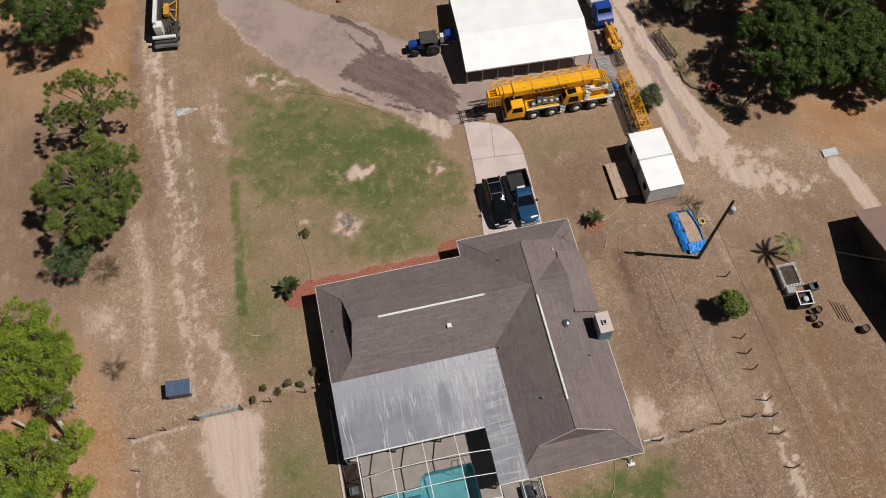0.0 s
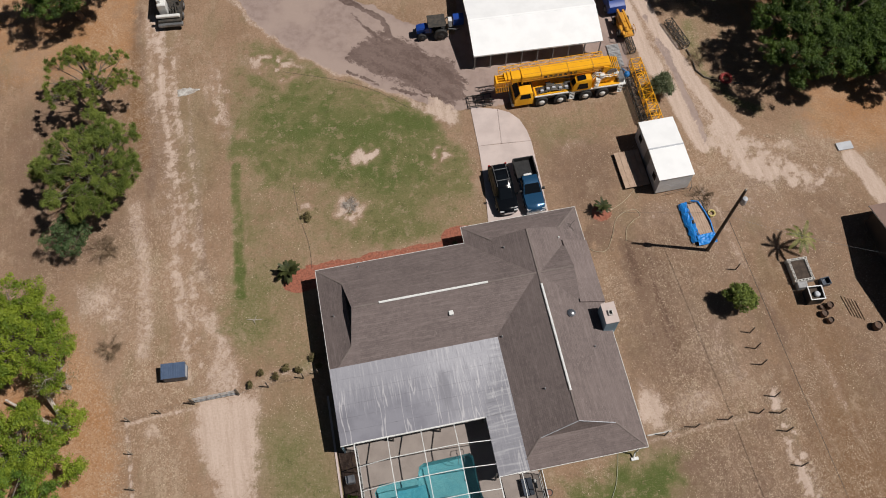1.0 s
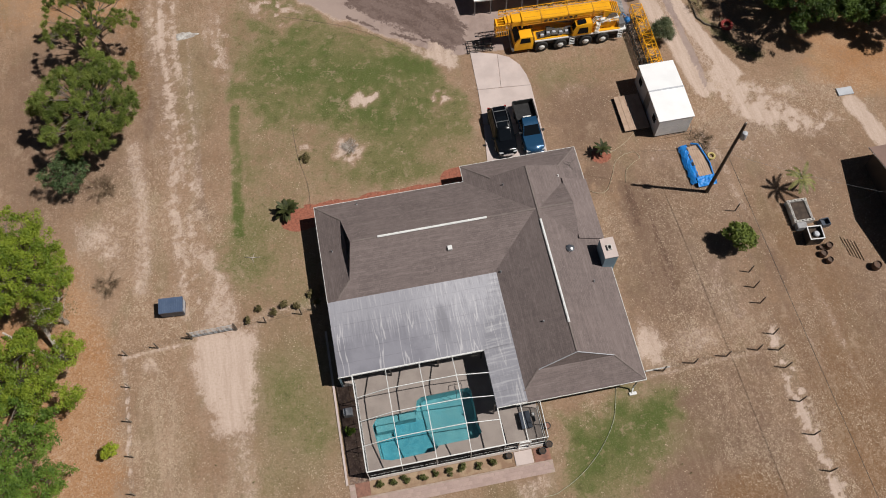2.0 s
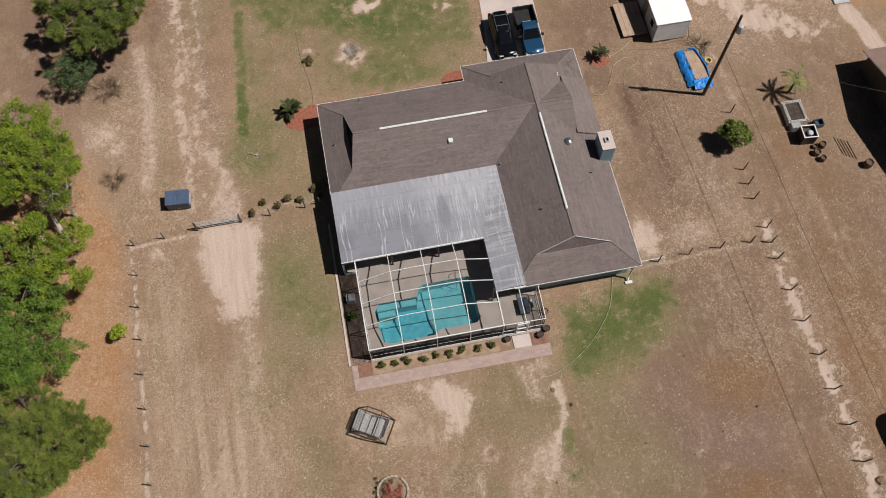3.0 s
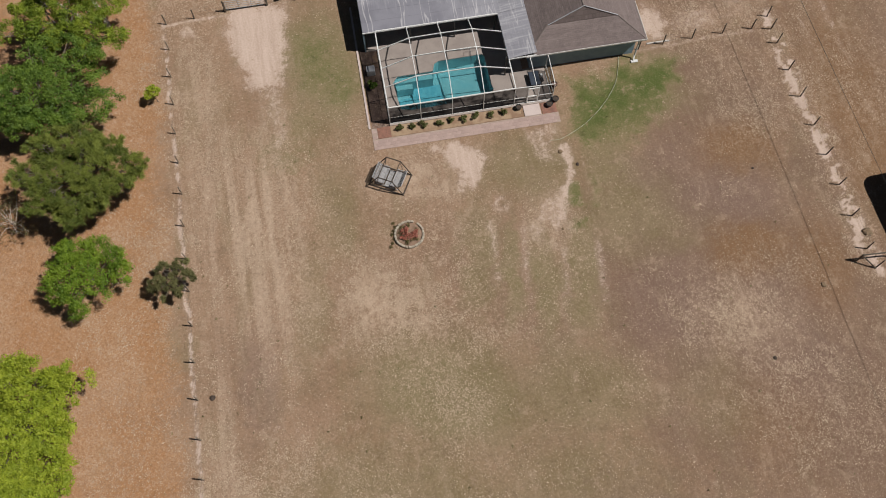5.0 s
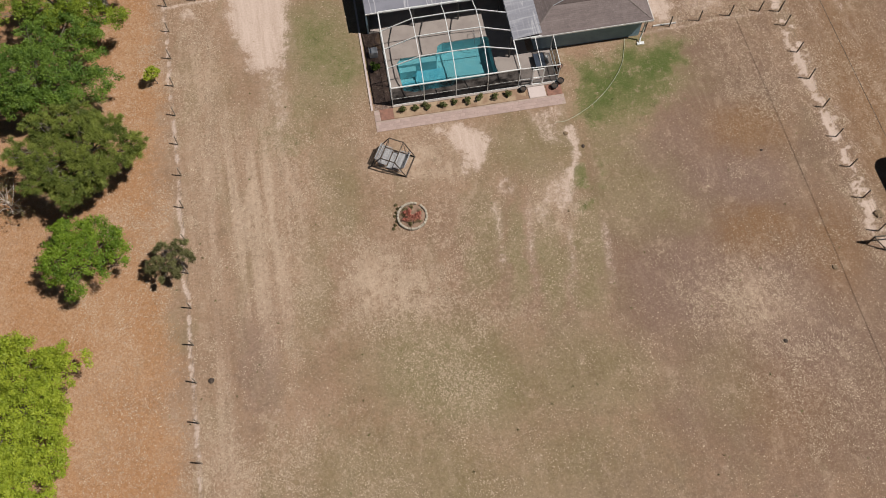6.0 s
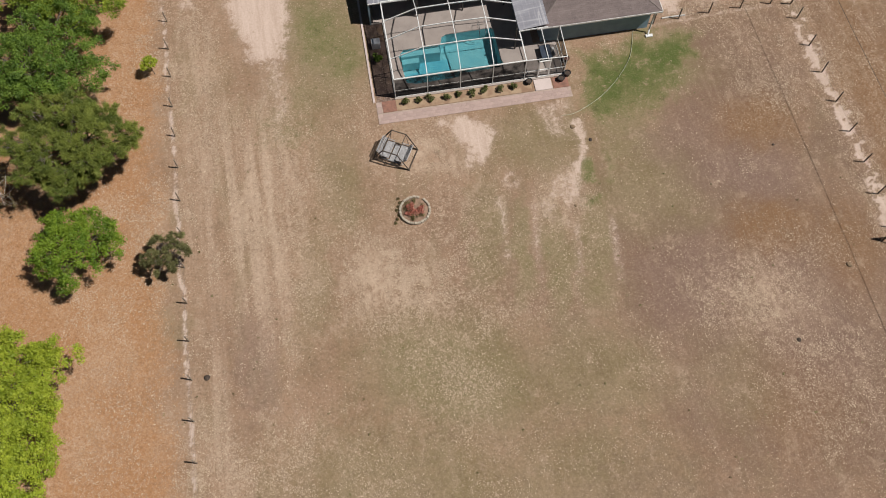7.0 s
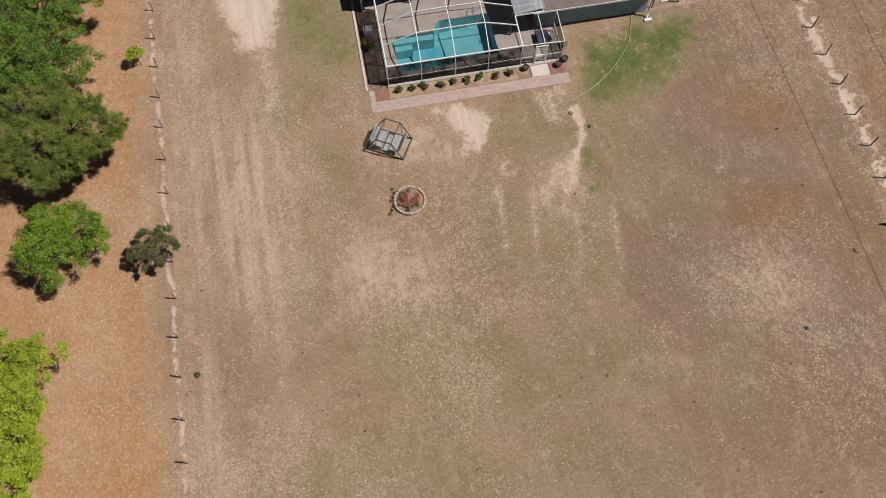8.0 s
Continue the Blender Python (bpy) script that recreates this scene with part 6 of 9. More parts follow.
tree("small_oak_tree", -33.0, 30.8, 4.0, 2.1, 2.0, M_BLUEOAK, "small dark green oak beside the pines", 7, "leaf", 12, 34, 0.17, 0.1, 0.2, 0.75)
tree("oak_tree", -38.5, 57.3, 8.0, 6.4, 4.6, M_OAKNE, "large dark green oak at the dirt track", 9, "leaf", 34, 40, 0.2, 0.3, 0.25, 1.4)
tree("oak_tree", -34.3, 20.6, 7.0, 5.4, 4.8, M_OAK, "spreading green oak beside the fence", 11, "leaf", 40, 46, 0.19, 0.3, 0.25, 1.3)
tree("oak_tree", -32.2, 12.2, 6.2, 5.6, 3.6, M_OAK, "green oak with pale dead limbs", 12, "leaf", 30, 46, 0.19, 0.25, 0.3, 1.25)
tree("oak_tree", -32.4, 5.2, 6.5, 5.2, 5.2, M_OAKDARK, "dense dark green oak behind the fence", 14, "leaf", 38, 48, 0.19, 0.28, 0.2, 1.3)
tree("pine_tree", -27.5, -2.0, 7.5, 4.9, 4.8, M_PINEOLD, "broad olive-green pine behind the fence", 15, "needle", 58, 34, 0.4, 0.22, 0.2, 1.05, group="pines", sparse=0.3)
tree("young_oak_tree", -25.9, -9.1, 5.2, 2.9, 2.9, M_BRIGHT, "young bright green oak on leaf litter", 17, "leaf", 24, 46, 0.17, 0.13, 0.15, 0.95)
tree("small_pine_tree", -20.0, -9.0, 3.2, 2.0, 1.9, M_DULLPINE, "small open pine at the wire fence", 18, "needle", 34, 36, 0.3, 0.07, 0.25, 0.27, sparse=0.83)
tree("young_oak_tree", -28.0, -20.3, 5.6, 4.5, 4.5, M_LIME, "fresh lime-green oak on orange leaf litter", 20, "leaf", 46, 52, 0.19, 0.18, 0.15, 1.25)
tree("young_oak_tree", -27.6, -25.8, 4.6, 3.4, 2.8, M_LIME, "fresh lime-green oak on orange leaf litter", 22, "leaf", 28, 52, 0.19, 0.15, 0.15, 1.1)
tree("sapling", -24.7, 7.4, 2.0, 0.4, 0.36, M_LIME, "yellow-green sapling near the wire fence", 24, "leaf", 9, 16, 0.17, 0.03, 0.4, 0.26)
tree("dead_tree", -33.2, -4.7, 3.2, 2.0, 2.1, M_DRYLEAF, "half-dead brown bare-limbed tree", 26, "leaf", 16, 4, 0.16, 0.09, 0.2, 0.8, bark=M_DEADWOOD, sparse=0.4)
# north-east: large dark trees
tree("oak_tree", 35.4, 52.8, 8.4, 7.4, 6.6, M_OAKNE, "large dark green oak beside the sandy drive", 31, "leaf", 60, 60, 0.2, 0.35, 0.2, 1.4)
tree("oak_tree", 42.4, 52.4, 5.4, 5.4, 4.8, M_OAKNE, "large dark green oak beside the sandy drive", 32, "leaf", 44, 60, 0.2, 0.32, 0.1, 1.35)
tree("oak_tree", 32.6, 62.4, 10.0, 7.0, 6.6, M_OAKNE, "large dark green oak beside the sandy drive", 34, "leaf", 66, 50, 0.2, 0.32, 0.2, 1.7)
tree("oak_tree", 45.5, 62.5, 10.0, 7.0, 6.4, M_OAKNE, "large dark green oak beside the sandy drive", 36, "leaf", 66, 50, 0.2, 0.32, 0.2, 1.7)
tree("round_tree", 24.9, 26.4, 3.0, 0.95, 1.0, M_ROUND, "small round green tree on bare ground", 38, "leaf", 22, 30, 0.24, 0.07, 0.15, 0.5)
palm("queen_palm", 30.7, 32.0, 1.9, 1.7, M_PALMDRY, "half-dry palm with long arching fronds", 41, 10, 0.11, 0.7, 0.13, blade=0.02)
palm("sago_palm", -13.75, 28.6, 0.75, 1.15, M_SAGO, "dark green sago palm in red mulch", 42, 26, 0.14, 0.5, 0.17, blade=0.03)
palm("sago_palm", 13.9, 35.4, 0.8, 0.9, M_SAGO, "dark green sago palm at the house corner", 43, 20, 0.14, 0.6, 0.15, blade=0.028)
palm("date_palm", 25.2, 60.6, 3.0, 2.6, M_SAGO, "dark green feather palm at the drive", 44, 26, 0.2, 0.5, 0.16, blade=0.012)
tree("small_pine_tree", 20.4, 48.6, 2.4, 1.0, 1.1, M_GREYPINE, "small grey-green shrub-like pine beside the sandy drive", 45, "needle", 22, 20, 0.46, 0.04, 0.1, 0.5, sparse=0.6)
dead_shrub(-28.2, 21.3, 1.3, 0.9, 51, M_TWIG, "low dry brown twiggy shrub", 30)
dead_shrub(-30.6, 30.6, 1.8, 1.2, 52, M_TWIG, "low dry brown twiggy shrub", 36)
dead_shrub(-8.9, 35.5, 1.0, 0.3, 53, M_DEADWOOD, "pale dead creeping shrub on the lawn", 34)
dead_shrub(24.5, 52.6, 1.2, 0.8, 54, M_TWIG, "dry brown shrub beside the timber edging", 22)
dead_shrub(23.0, 36.9, 1.5, 0.4, 55, M_TWIG, "heap of dry cut branches", 30)
# fallen and standing dead limbs at the oak
tree("dead_tree", -31.0, 18.0, 6.0, 1.7, 2.2, M_DRYLEAF, "bleached bare tree in front of the oak", 28, "leaf", 30, 3, 0.14, 0.17, 0.25, 0.9, bark=M_DEADWOOD, sparse=0.3)
dead = thing("dead_limb", Matrix(), "bleached dead trunk leaning out of the oak", "dead wood")
bm = bmesh.new()
tube(bm, [(-30.3, 14.75, -0.05), (-31.1, 15.85, 1.05), (-31.9, 17.0, 2.0), (-32.15, 18.2, 2.9), (-32.2, 19.3, 3.8)], [0.2, 0.18, 0.15, 0.1, 0.04], 8)
for e in ((-30.6, 20.0, 4.6), (-31.2, 20.9, 4.6), (-33.2, 20.0, 4.4), (-30.3, 18.8, 3.8)):
    tube(bm, [(-32.0, 17.8, 2.6), ((-32.0 + e[0]) / 2, (17.8 + e[1]) / 2 + 0.2, 3.5), e], [0.08, 0.05, 0.015], 5)
part("trunk", bm, M_DEADWOOD, dead, "", True)
bm = bmesh.new()
tube(bm, [(-30.35, 14.7, 0.15), (-31.9, 15.0, 0.4), (-33.8, 15.8, 0.8), (-35.4, 16.6, 1.2)], [0.2, 0.17, 0.14, 0.08], 8)
part("fallen_limb", bm, M_DEADWOOD, dead, "", True)


# ---------------------------------------------------------------- fences
def fence(name, pts, label, h=1.25, r=0.055, wires=(0.35, 0.75, 1.12), mat=M_POST):
    f = thing(name, Matrix(), label, "fence", kind="structure")
    tops = []
    for x, y in pts:
        bm = bmesh.new()
        hh = h * random.uniform(0.94, 1.06)
        dx, dy = random.uniform(-0.05, 0.05), random.uniform(-0.05, 0.05)
        rod(bm, (x, y, -0.05), (x + dx, y + dy, hh), r, r * 0.9, 7)
        part("post", bm, mat, f)
        tops.append((x, y))
    for z in wires:
        bm = bmesh.new()
        tube(bm, [(x, y, z) for x, y in tops], 0.004, 3)
        part("wire", bm, M_WIRE, f)
    return f


fence("wire_fence_west", FENCE_W, "wire fence of thin bleached wooden posts", mat=M_BLEACHED)
fence("wire_fence_gate", [(-25.4, 15.3), (-23.05, 16.0), (-20.4, 16.85)], "wire fence of thin weathered wooden posts")
fence("wire_fence_house", [(-16.9, 17.68), (-14.5, 18.4), (-11.64, 19.2), (-10.4, 19.6)], "wire fence of thin weathered wooden posts")
fence("wire_fence_east", FENCE_E, "wire fence of dark wooden posts along the field", 1.3)
fence("wire_fence_cross", [(15.6, 14.4), (17.75, 15.07), (20.3, 15.78), (22.95, 16.43), (25.5, 17.0), (27.2, 17.05)], "wire fence of dark wooden posts from the house corner", 1.3)
brace = thing("fence_brace", Matrix(), "dark timber corner brace of the east fence", "fence")
for a, b, r in (((31.4, -4.45, 0.0), (31.4, -4.45, 1.25), 0.07), ((34.2, -4.0, 0.0), (34.2, -4.0, 1.3), 0.07), ((31.4, -4.45, 1.2), (34.2, -4.0, 1.22), 0.06), ((31.4, -4.45, 1.1), (32.8, -5.0, 0.0), 0.05)):
    bm = bmesh.new()
    rod(bm, a, b, r, segs=7)
    part("timber", bm, M_POST, brace)
# field gate of grey tubes
gate = thing("field_gate", Matrix(), "grey tubular steel field gate, closed", "gate")
ga, gb = Vector((-20.3, 16.95, 0)), Vector((-17.0, 17.7, 0))
for z in (0.25, 0.5, 0.75, 1.0, 1.2):
    bm = bmesh.new()
    rod(bm, ga + Vector((0, 0, z)), gb + Vector((0, 0, z)), 0.025)
    part("rail", bm, M_GALV, gate)
for k in (0, 0.33, 0.66, 1):
    bm = bmesh.new()
    p = ga.lerp(gb, k)
    rod(bm, p + Vector((0, 0, 0.22)), p + Vector((0, 0, 1.22)), 0.025)
    part("stile", bm, M_GALV, gate)
for p in ((-20.45, 16.85), (-16.85, 17.75)):
    bm = bmesh.new()
    rod(bm, (*p, 0), (*p, 1.4), 0.07, segs=8)
    part("gate_post", bm, M_POST, gate, "thick weathered wooden post")
# row of clipped shrubs between gate and house
for k, (x, y) in enumerate(((-15.9, 18.35), (-15.2, 19.55), (-14.0, 19.2), (-13.2, 19.95), (-12.1, 19.8), (-11.1, 20.9), (-10.4, 20.2))):
    shrub("clipped_shrub", x, y, 0.42, 0.6, M_DRYLEAF, "small brown-green shrub in a pale bed", 60 + k, "shrub row", 45, 0.12)
dead_shrub(-10.6, 21.3, 0.8, 0.9, 70, M_TWIG, "bare brown shrub at the house wall", 16)

# ---------------------------------------------------------------- utility pole and wire
pole = thing("utility_pole", Matrix(), "dark wooden utility pole with a small transformer", "utility pole")
bm = bmesh.new()
rod(bm, (23.08, 31.62, -0.1), (23.12, 31.68, 10.5), 0.17, 0.11, 10)
part("shaft", bm, M_POLE, pole, "", True)
bm = bmesh.new()
lathe(bm, [(0.2, 8.55), (0.24, 8.6), (0.24, 9.25), (0.2, 9.35), (0.05, 9.42)], 12, Matrix.Translation((23.45, 31.6, 0)))
part("transformer", bm, M_CABINWALL, pole, "pale grey transformer can", True)
bm = bmesh.new()
rod(bm, (23.1, 31.65, 10.45), (23.1, 31.65, 10.7), 0.04)
part("insulator", bm, M_BLOCK, pole)
far_pole = thing("utility_pole", pose(39.9, -33.8, 0), "dark wooden utility pole beyond the field", "utility pole")
bm = bmesh.new()
rod(bm, (0, 0, -0.1), (0, 0, 9), 0.16, 0.11, 10)
part("shaft", bm, M_POLE, far_pole, "", True)


def hanging(a, b, sag, r, name, label, mat=M_WIRE):
    a, b = Vector(a), Vector(b)
    pts = [a.lerp(b, k / 24) - Vector((0, 0, sag * 4 * (k / 24) * (1 - k / 24))) for k in range(25)]
    bm = bmesh.new()
    tube(bm, pts, r, 4)
    return solid(name, bm, mat, Matrix(), label, "cable")


hanging((23.1, 31.5, 6.1), (39.9, -33.8, 6.6), 0.5, 0.018, "overhead_cable", "thin black overhead cable from the pole")
hanging((23.0, 31.6, 7.2), (11.2, 33.6, 3.4), 0.35, 0.009, "service_cable", "thin black cable from pole to house")
hanging((23.1, 31.7, 6.2), (38.3, 29.5, 3.6), 0.4, 0.008, "service_cable", "thin pale cable from pole to the east house", M_STEEL)

# ---------------------------------------------------------------- open barn with the white roof
BARN = pose(2.25, 51.16, 0, 0, 0, 9.6)
barn = thing("open_barn", BARN, "open-sided pole barn with a bright white sheet roof", "barn")
BW, BR, BD = 12.76, 3.95, 10.6
for v0, v1, z0, z1, n in ((0, BR, 2.13, 2.95, 12), (BR, BD, 2.95, 2.0, 12)):
    for k in range(n):
        u0, u1 = -0.05 + (BW + 0.1) * k / n, -0.05 + (BW + 0.1) * (k + 1) / n
        bm = bmesh.new()
        slab(bm, [(u0, v0), (u1 - 0.001, v0), (u1 - 0.001, v1), (u0, v1)], [z0 - 0.05, z0 - 0.05, z1 - 0.05, z1 - 0.05], [z0, z0, z1, z1])
        part("roof_sheet", bm, M_BARNROOF, barn)
bm = bmesh.new()
slab(bm, [(-0.06, BR - 0.18), (BW + 0.06, BR - 0.18), (BW + 0.06, BR), (-0.06, BR)], [2.88] * 4, [2.93, 2.93, 2.98, 2.98])
slab(bm, [(-0.06, BR), (BW + 0.06, BR), (BW + 0.06, BR + 0.18), (-0.06, BR + 0.18)], [2.88] * 4, [2.98, 2.98, 2.94, 2.94])
part("ridge_cap", bm, M_BARNROOF, barn)
bm = bmesh.new()
bar(bm, (-0.05, 0.02, 2.05), (BW + 0.05, 0.02, 2.05), 0.06, 0.16)
part("eave_beam", bm, M_ALU, barn, "white eave beam")
for k in range(9):
    for v in (0.15, BD - 0.15):
        bm = bmesh.new()
        u = 0.1 + (BW - 0.2) * k / 8
        box(bm, u - 0.05, u + 0.05, v - 0.05, v + 0.05, -0.05, 2.0)
        part("post", bm, M_STEEL, barn, "grey steel post")
bm = bmesh.new()
box(bm, 0, BW, BD - 0.06, BD, 0, 1.95)
part("back_wall", bm, M_CABINWALL, barn)

# ---------------------------------------------------------------- office cabin with its deck
CAB = pose(18.85, 37.18, 0, 0, 0, 12.6)
cabin = thing("site_cabin", CAB, "white flat-roofed site cabin with grey walls", "cabin")
CW, CL, CH = 3.2, 6.35, 2.55
bm = bmesh.new()
box(bm, 0.06, CW - 0.06, 0.06, CL - 0.06, 0.15, CH - 0.05)
part("wall", bm, M_CABINWALL, cabin, "pale grey siding wall")
for k in range(9):
    bm = bmesh.new()
    z = 0.2 + k * 0.25
    box(bm, 0.06, CW - 0.06, 0.035, 0.06, z, z + 0.235)
    part("siding_board", bm, M_CONTAINER, cabin)
for v0, v1, z0, z1 in ((0, CL / 2 + 0.1, CH, CH + 0.12), (CL / 2 + 0.1, CL, CH + 0.12, CH + 0.02)):
    bm = bmesh.new()
    slab(bm, [(-0.05, v0), (CW + 0.05, v0), (CW + 0.05, v1), (-0.05, v1)], CH - 0.06, [z0, z0, z1, z1])
    part("roof_panel", bm, M_BARNROOF, cabin, "bright white roof panel")
bm = bmesh.new()
box(bm, -0.06, CW + 0.06, CL / 2 + 0.02, CL / 2 + 0.16, CH + 0.1, CH + 0.16)
part("roof_joint", bm, M_CABINWALL, cabin, "grey roof joint strip")
for v0, v1, z0, z1 in ((0.7, 1.5, 1.1, 2.0), (4.8, 5.6, 1.1, 2.0)):
    bm = bmesh.new()
    box(bm, 0.03, 0.055, v0, v1, z0, z1)
    part("window", bm, M_GLASS, cabin, "dark window")
    bm = bmesh.new()
    ring = [(v0, z0), (v1, z0), (v1, z1), (v0, z1)]
    for (a, b) in zip(ring, ring[1:] + ring[:1]):
        bar(bm, (0.03, *a), (0.03, *b), 0.05, 0.05)
    part("window_frame", bm, M_CONTAINER, cabin)
bm = bmesh.new()
box(bm, 0.02, 0.055, 2.7, 3.6, 0.2, 2.2)
part("door", bm, M_STEEL, cabin, "grey door")
for k in range(6):
    bm = bmesh.new()
    u, v = (0.4, CW - 0.4)[k % 2], (0.5, CL / 2, CL - 0.5)[k // 2]
    box(bm, u - 0.2, u + 0.2, v - 0.2, v + 0.2, -0.02, 0.15)
    part("footing", bm, M_BLOCK, cabin, "concrete block footing")
step_deck = thing("plywood_deck", CAB, "low plywood deck beside the site cabin", "deck")
for k in range(5):
    bm = bmesh.new()
    box(bm, -2.45 + k * 0.47, -2.0 + k * 0.47, 1.0, 4.85, 0.3, 0.35)
    part("board", bm, M_PLY, step_deck)
for v in (1.1, 2.9, 4.7):
    bm = bmesh.new()
    box(bm, -2.42, -0.3, v, v + 0.1, -0.02, 0.3)
    part("joist", bm, M_POST, step_deck)
rail = thing("low_handrail", CAB, "bent dark metal rail at the cabin", "rail")
bm = bmesh.new()
tube(bm, [(CW + 0.1, -0.3, 0.0), (CW + 0.1, -0.3, 0.7), (CW + 0.3, 0.5, 0.9)], 0.03)
tube(bm, [(0.8, -0.35, 0.5), (CW + 0.1, -0.3, 0.7)], 0.025)
part("bar", bm, M_DARKSTEEL, rail)
# blue tarpaulin over a timber-floored trailer bed
tarp = thing("tarp_trailer", pose(22.35, 34.2, 0, 0, 0, 14), "small trailer bed with crumpled bright blue tarp", "trailer")
bm = bmesh.new()
for k in range(6):
    box(bm, -0.25 + 0.22 * k, -0.045 + 0.22 * k, -1.5, 1.9, 0.38, 0.42)
part("floor_boards", bm, M_PLY, tarp, "brown plank floor")
bm = bmesh.new()
bmesh.ops.create_grid(bm, x_segments=26, y_segments=44, size=1.0)
for v in bm.verts:
    x, y = v.co.x, v.co.y
    w = noise.noise(Vector((x * 3, y * 6, 1.7)))
    X, Y = -0.62 + 0.38 * x + 0.12 * w, 0.15 + 2.0 * y
    v.co = Vector((X, Y, 0.42 - 0.3 * max(0, -x) ** 1.5 + 0.1 * w + 0.05 * noise.noise(Vector((x * 8, y * 13, 4)))))
part("tarp_sheet", bm, M_TARP, tarp, "crumpled blue tarp", True)
bm = bmesh.new()
bmesh.ops.create_grid(bm, x_segments=26, y_segments=16, size=1.0)
for v in bm.verts:
    x, y = v.co.x, v.co.y
    w = noise.noise(Vector((x * 5, y * 3, 8.7)))
    v.co = Vector((0.3 + 0.85 * x, -1.75 + 0.45 * y, 0.5 + 0.09 * w - 0.25 * max(0, -y)))
part("tarp_sheet", bm, M_TARP, tarp, "crumpled blue tarp", True)
bm = bmesh.new()
tube(bm, [(1.05, -1.4, 0.45), (1.12, -0.2, 0.55), (1.0, 0.8, 0.5), (0.75, 1.9, 0.55), (0.2, 2.2, 0.4)], 0.08, 6)
part("tarp_roll", bm, M_TARP, tarp, "rolled blue tarp edge", True)
for x in (-0.35, 1.15):
    bm = bmesh.new()
    bar(bm, (x, -1.6, 0.36), (x, 2.0, 0.36), 0.08, 0.12)
    part("side_rail", bm, M_DARKSTEEL, tarp)
    bm = bmesh.new()
    m = pose(x, 0.1, 0.26, 0, 90, 0)
    lathe(bm, [(0.12, -0.09), (0.26, -0.09), (0.28, -0.05), (0.28, 0.05), (0.26, 0.09), (0.12, 0.09)], 14, m)
    part("wheel", bm, M_RUBBER, tarp)
bm = bmesh.new()
for k in range(18):
    a, b = 2 * math.pi * k / 18, 2 * math.pi * (k + 1) / 18
    rod(bm, (0.3 * math.cos(a), 0.3 * math.sin(a), 0.12), (0.3 * math.cos(b), 0.3 * math.sin(b), 0.12), 0.1, segs=6)
solid("rope_coil", bm, surf("pale_yellow_rope", (0.6, 0.5, 0.2), (0.5, 0.4, 0.16), 6.0, 0.8), pose(23.85, 35.3, 0), "pale yellow coil of hose on the ground", "hose coil")


# ---------------------------------------------------------------- unseen canopy, added to cast the shadow beyond the east fence
SHEL = pose(34.65, 2.6, 0, 0, 0, 15)
shelter = thing("shadow_canopy", SHEL, "unseen flat canopy, added to cast the shadow beyond the wire fence", "shelter")
outline = [(0.9 - 0.9 * math.cos(radians(a)), -0.9 + 0.9 * math.sin(radians(a))) for a in range(0, 91, 15)] + [(6.0, 0.0), (6.0, -5.4)] + [(0.5 - 0.5 * math.sin(radians(a)), -4.9 - 0.5 * math.cos(radians(a))) for a in range(0, 91, 30)]
bm = bmesh.new()
slab(bm, outline[::-1], 2.92, 3.0)
part("roof", bm, M_DARKSTEEL, shelter, "roof with rounded corners that shapes the cast shadow")
for u, v in ((0.9, -0.5), (5.7, -0.3), (5.7, -5.1), (0.9, -4.9)):
    bm = bmesh.new()
    rod(bm, (u, v, -0.02), (u, v, 2.93), 0.06)
    part("post", bm, M_POST, shelter)


# ---------------------------------------------------------------- vehicles
def loft(bm, rings):
    """Skins rings of as many points, one after the other, and closes both ends."""
    vr = [[bm.verts.new(p) for p in r] for r in rings]
    k = len(vr[0])
    for a, b in zip(vr, vr[1:]):
        for i in range(k):
            j = (i + 1) % k
            bm.faces.new((a[i], a[j], b[j], b[i]))
    bm.faces.new(vr[0][::-1])
    bm.faces.new(vr[-1])


def hull_ring(x, w, z0, z1, crown=0.04):
    return [(x, -w * 0.9, z0), (x, -w, z0 + 0.15), (x, -w, z1 - 0.14), (x, -w * 0.9, z1), (x, 0, z1 + crown), (x, w * 0.9, z1), (x, w, z1 - 0.14), (x, w, z0 + 0.15), (x, w * 0.9, z0)]


def wheel(parent, x, y, r, w, rim=M_STEEL, mid=0.0):
    m = pose(x, y, r, 90, 0, 0)
    bm = bmesh.new()
    lathe(bm, [(r * 0.6, -w / 2), (r * 0.95, -w / 2), (r, -w * 0.35), (r, w * 0.35), (r * 0.95, w / 2), (r * 0.6, w / 2)], 18, m)
    t = part("wheel", bm, M_RUBBER, parent, "", True)
    bm = bmesh.new()
    s = -1 if y > mid else 1
    # hub coned outwards so that its upper side catches the sun
    lathe(bm, [(r * 0.64, -w * 0.3), (r * 0.66, w * 0.5), (r * 0.56, w * 0.44), (r * 0.36, w * 0.62), (r * 0.3, w * 0.74), (0.02, w * 0.76)], 14, m @ pose(0, 0, 0, 180 if s < 0 else 0, 0, 0))
    part("rim", bm, rim, t, "bright steel rim", True)


def frustum_faces(low, high, z0, z1):
    """The side quads between two outlines."""
    k = len(low)
    return [[(*low[i], z0), (*low[(i + 1) % k], z0), (*high[(i + 1) % k], z1), (*high[i], z1)] for i in range(k)]


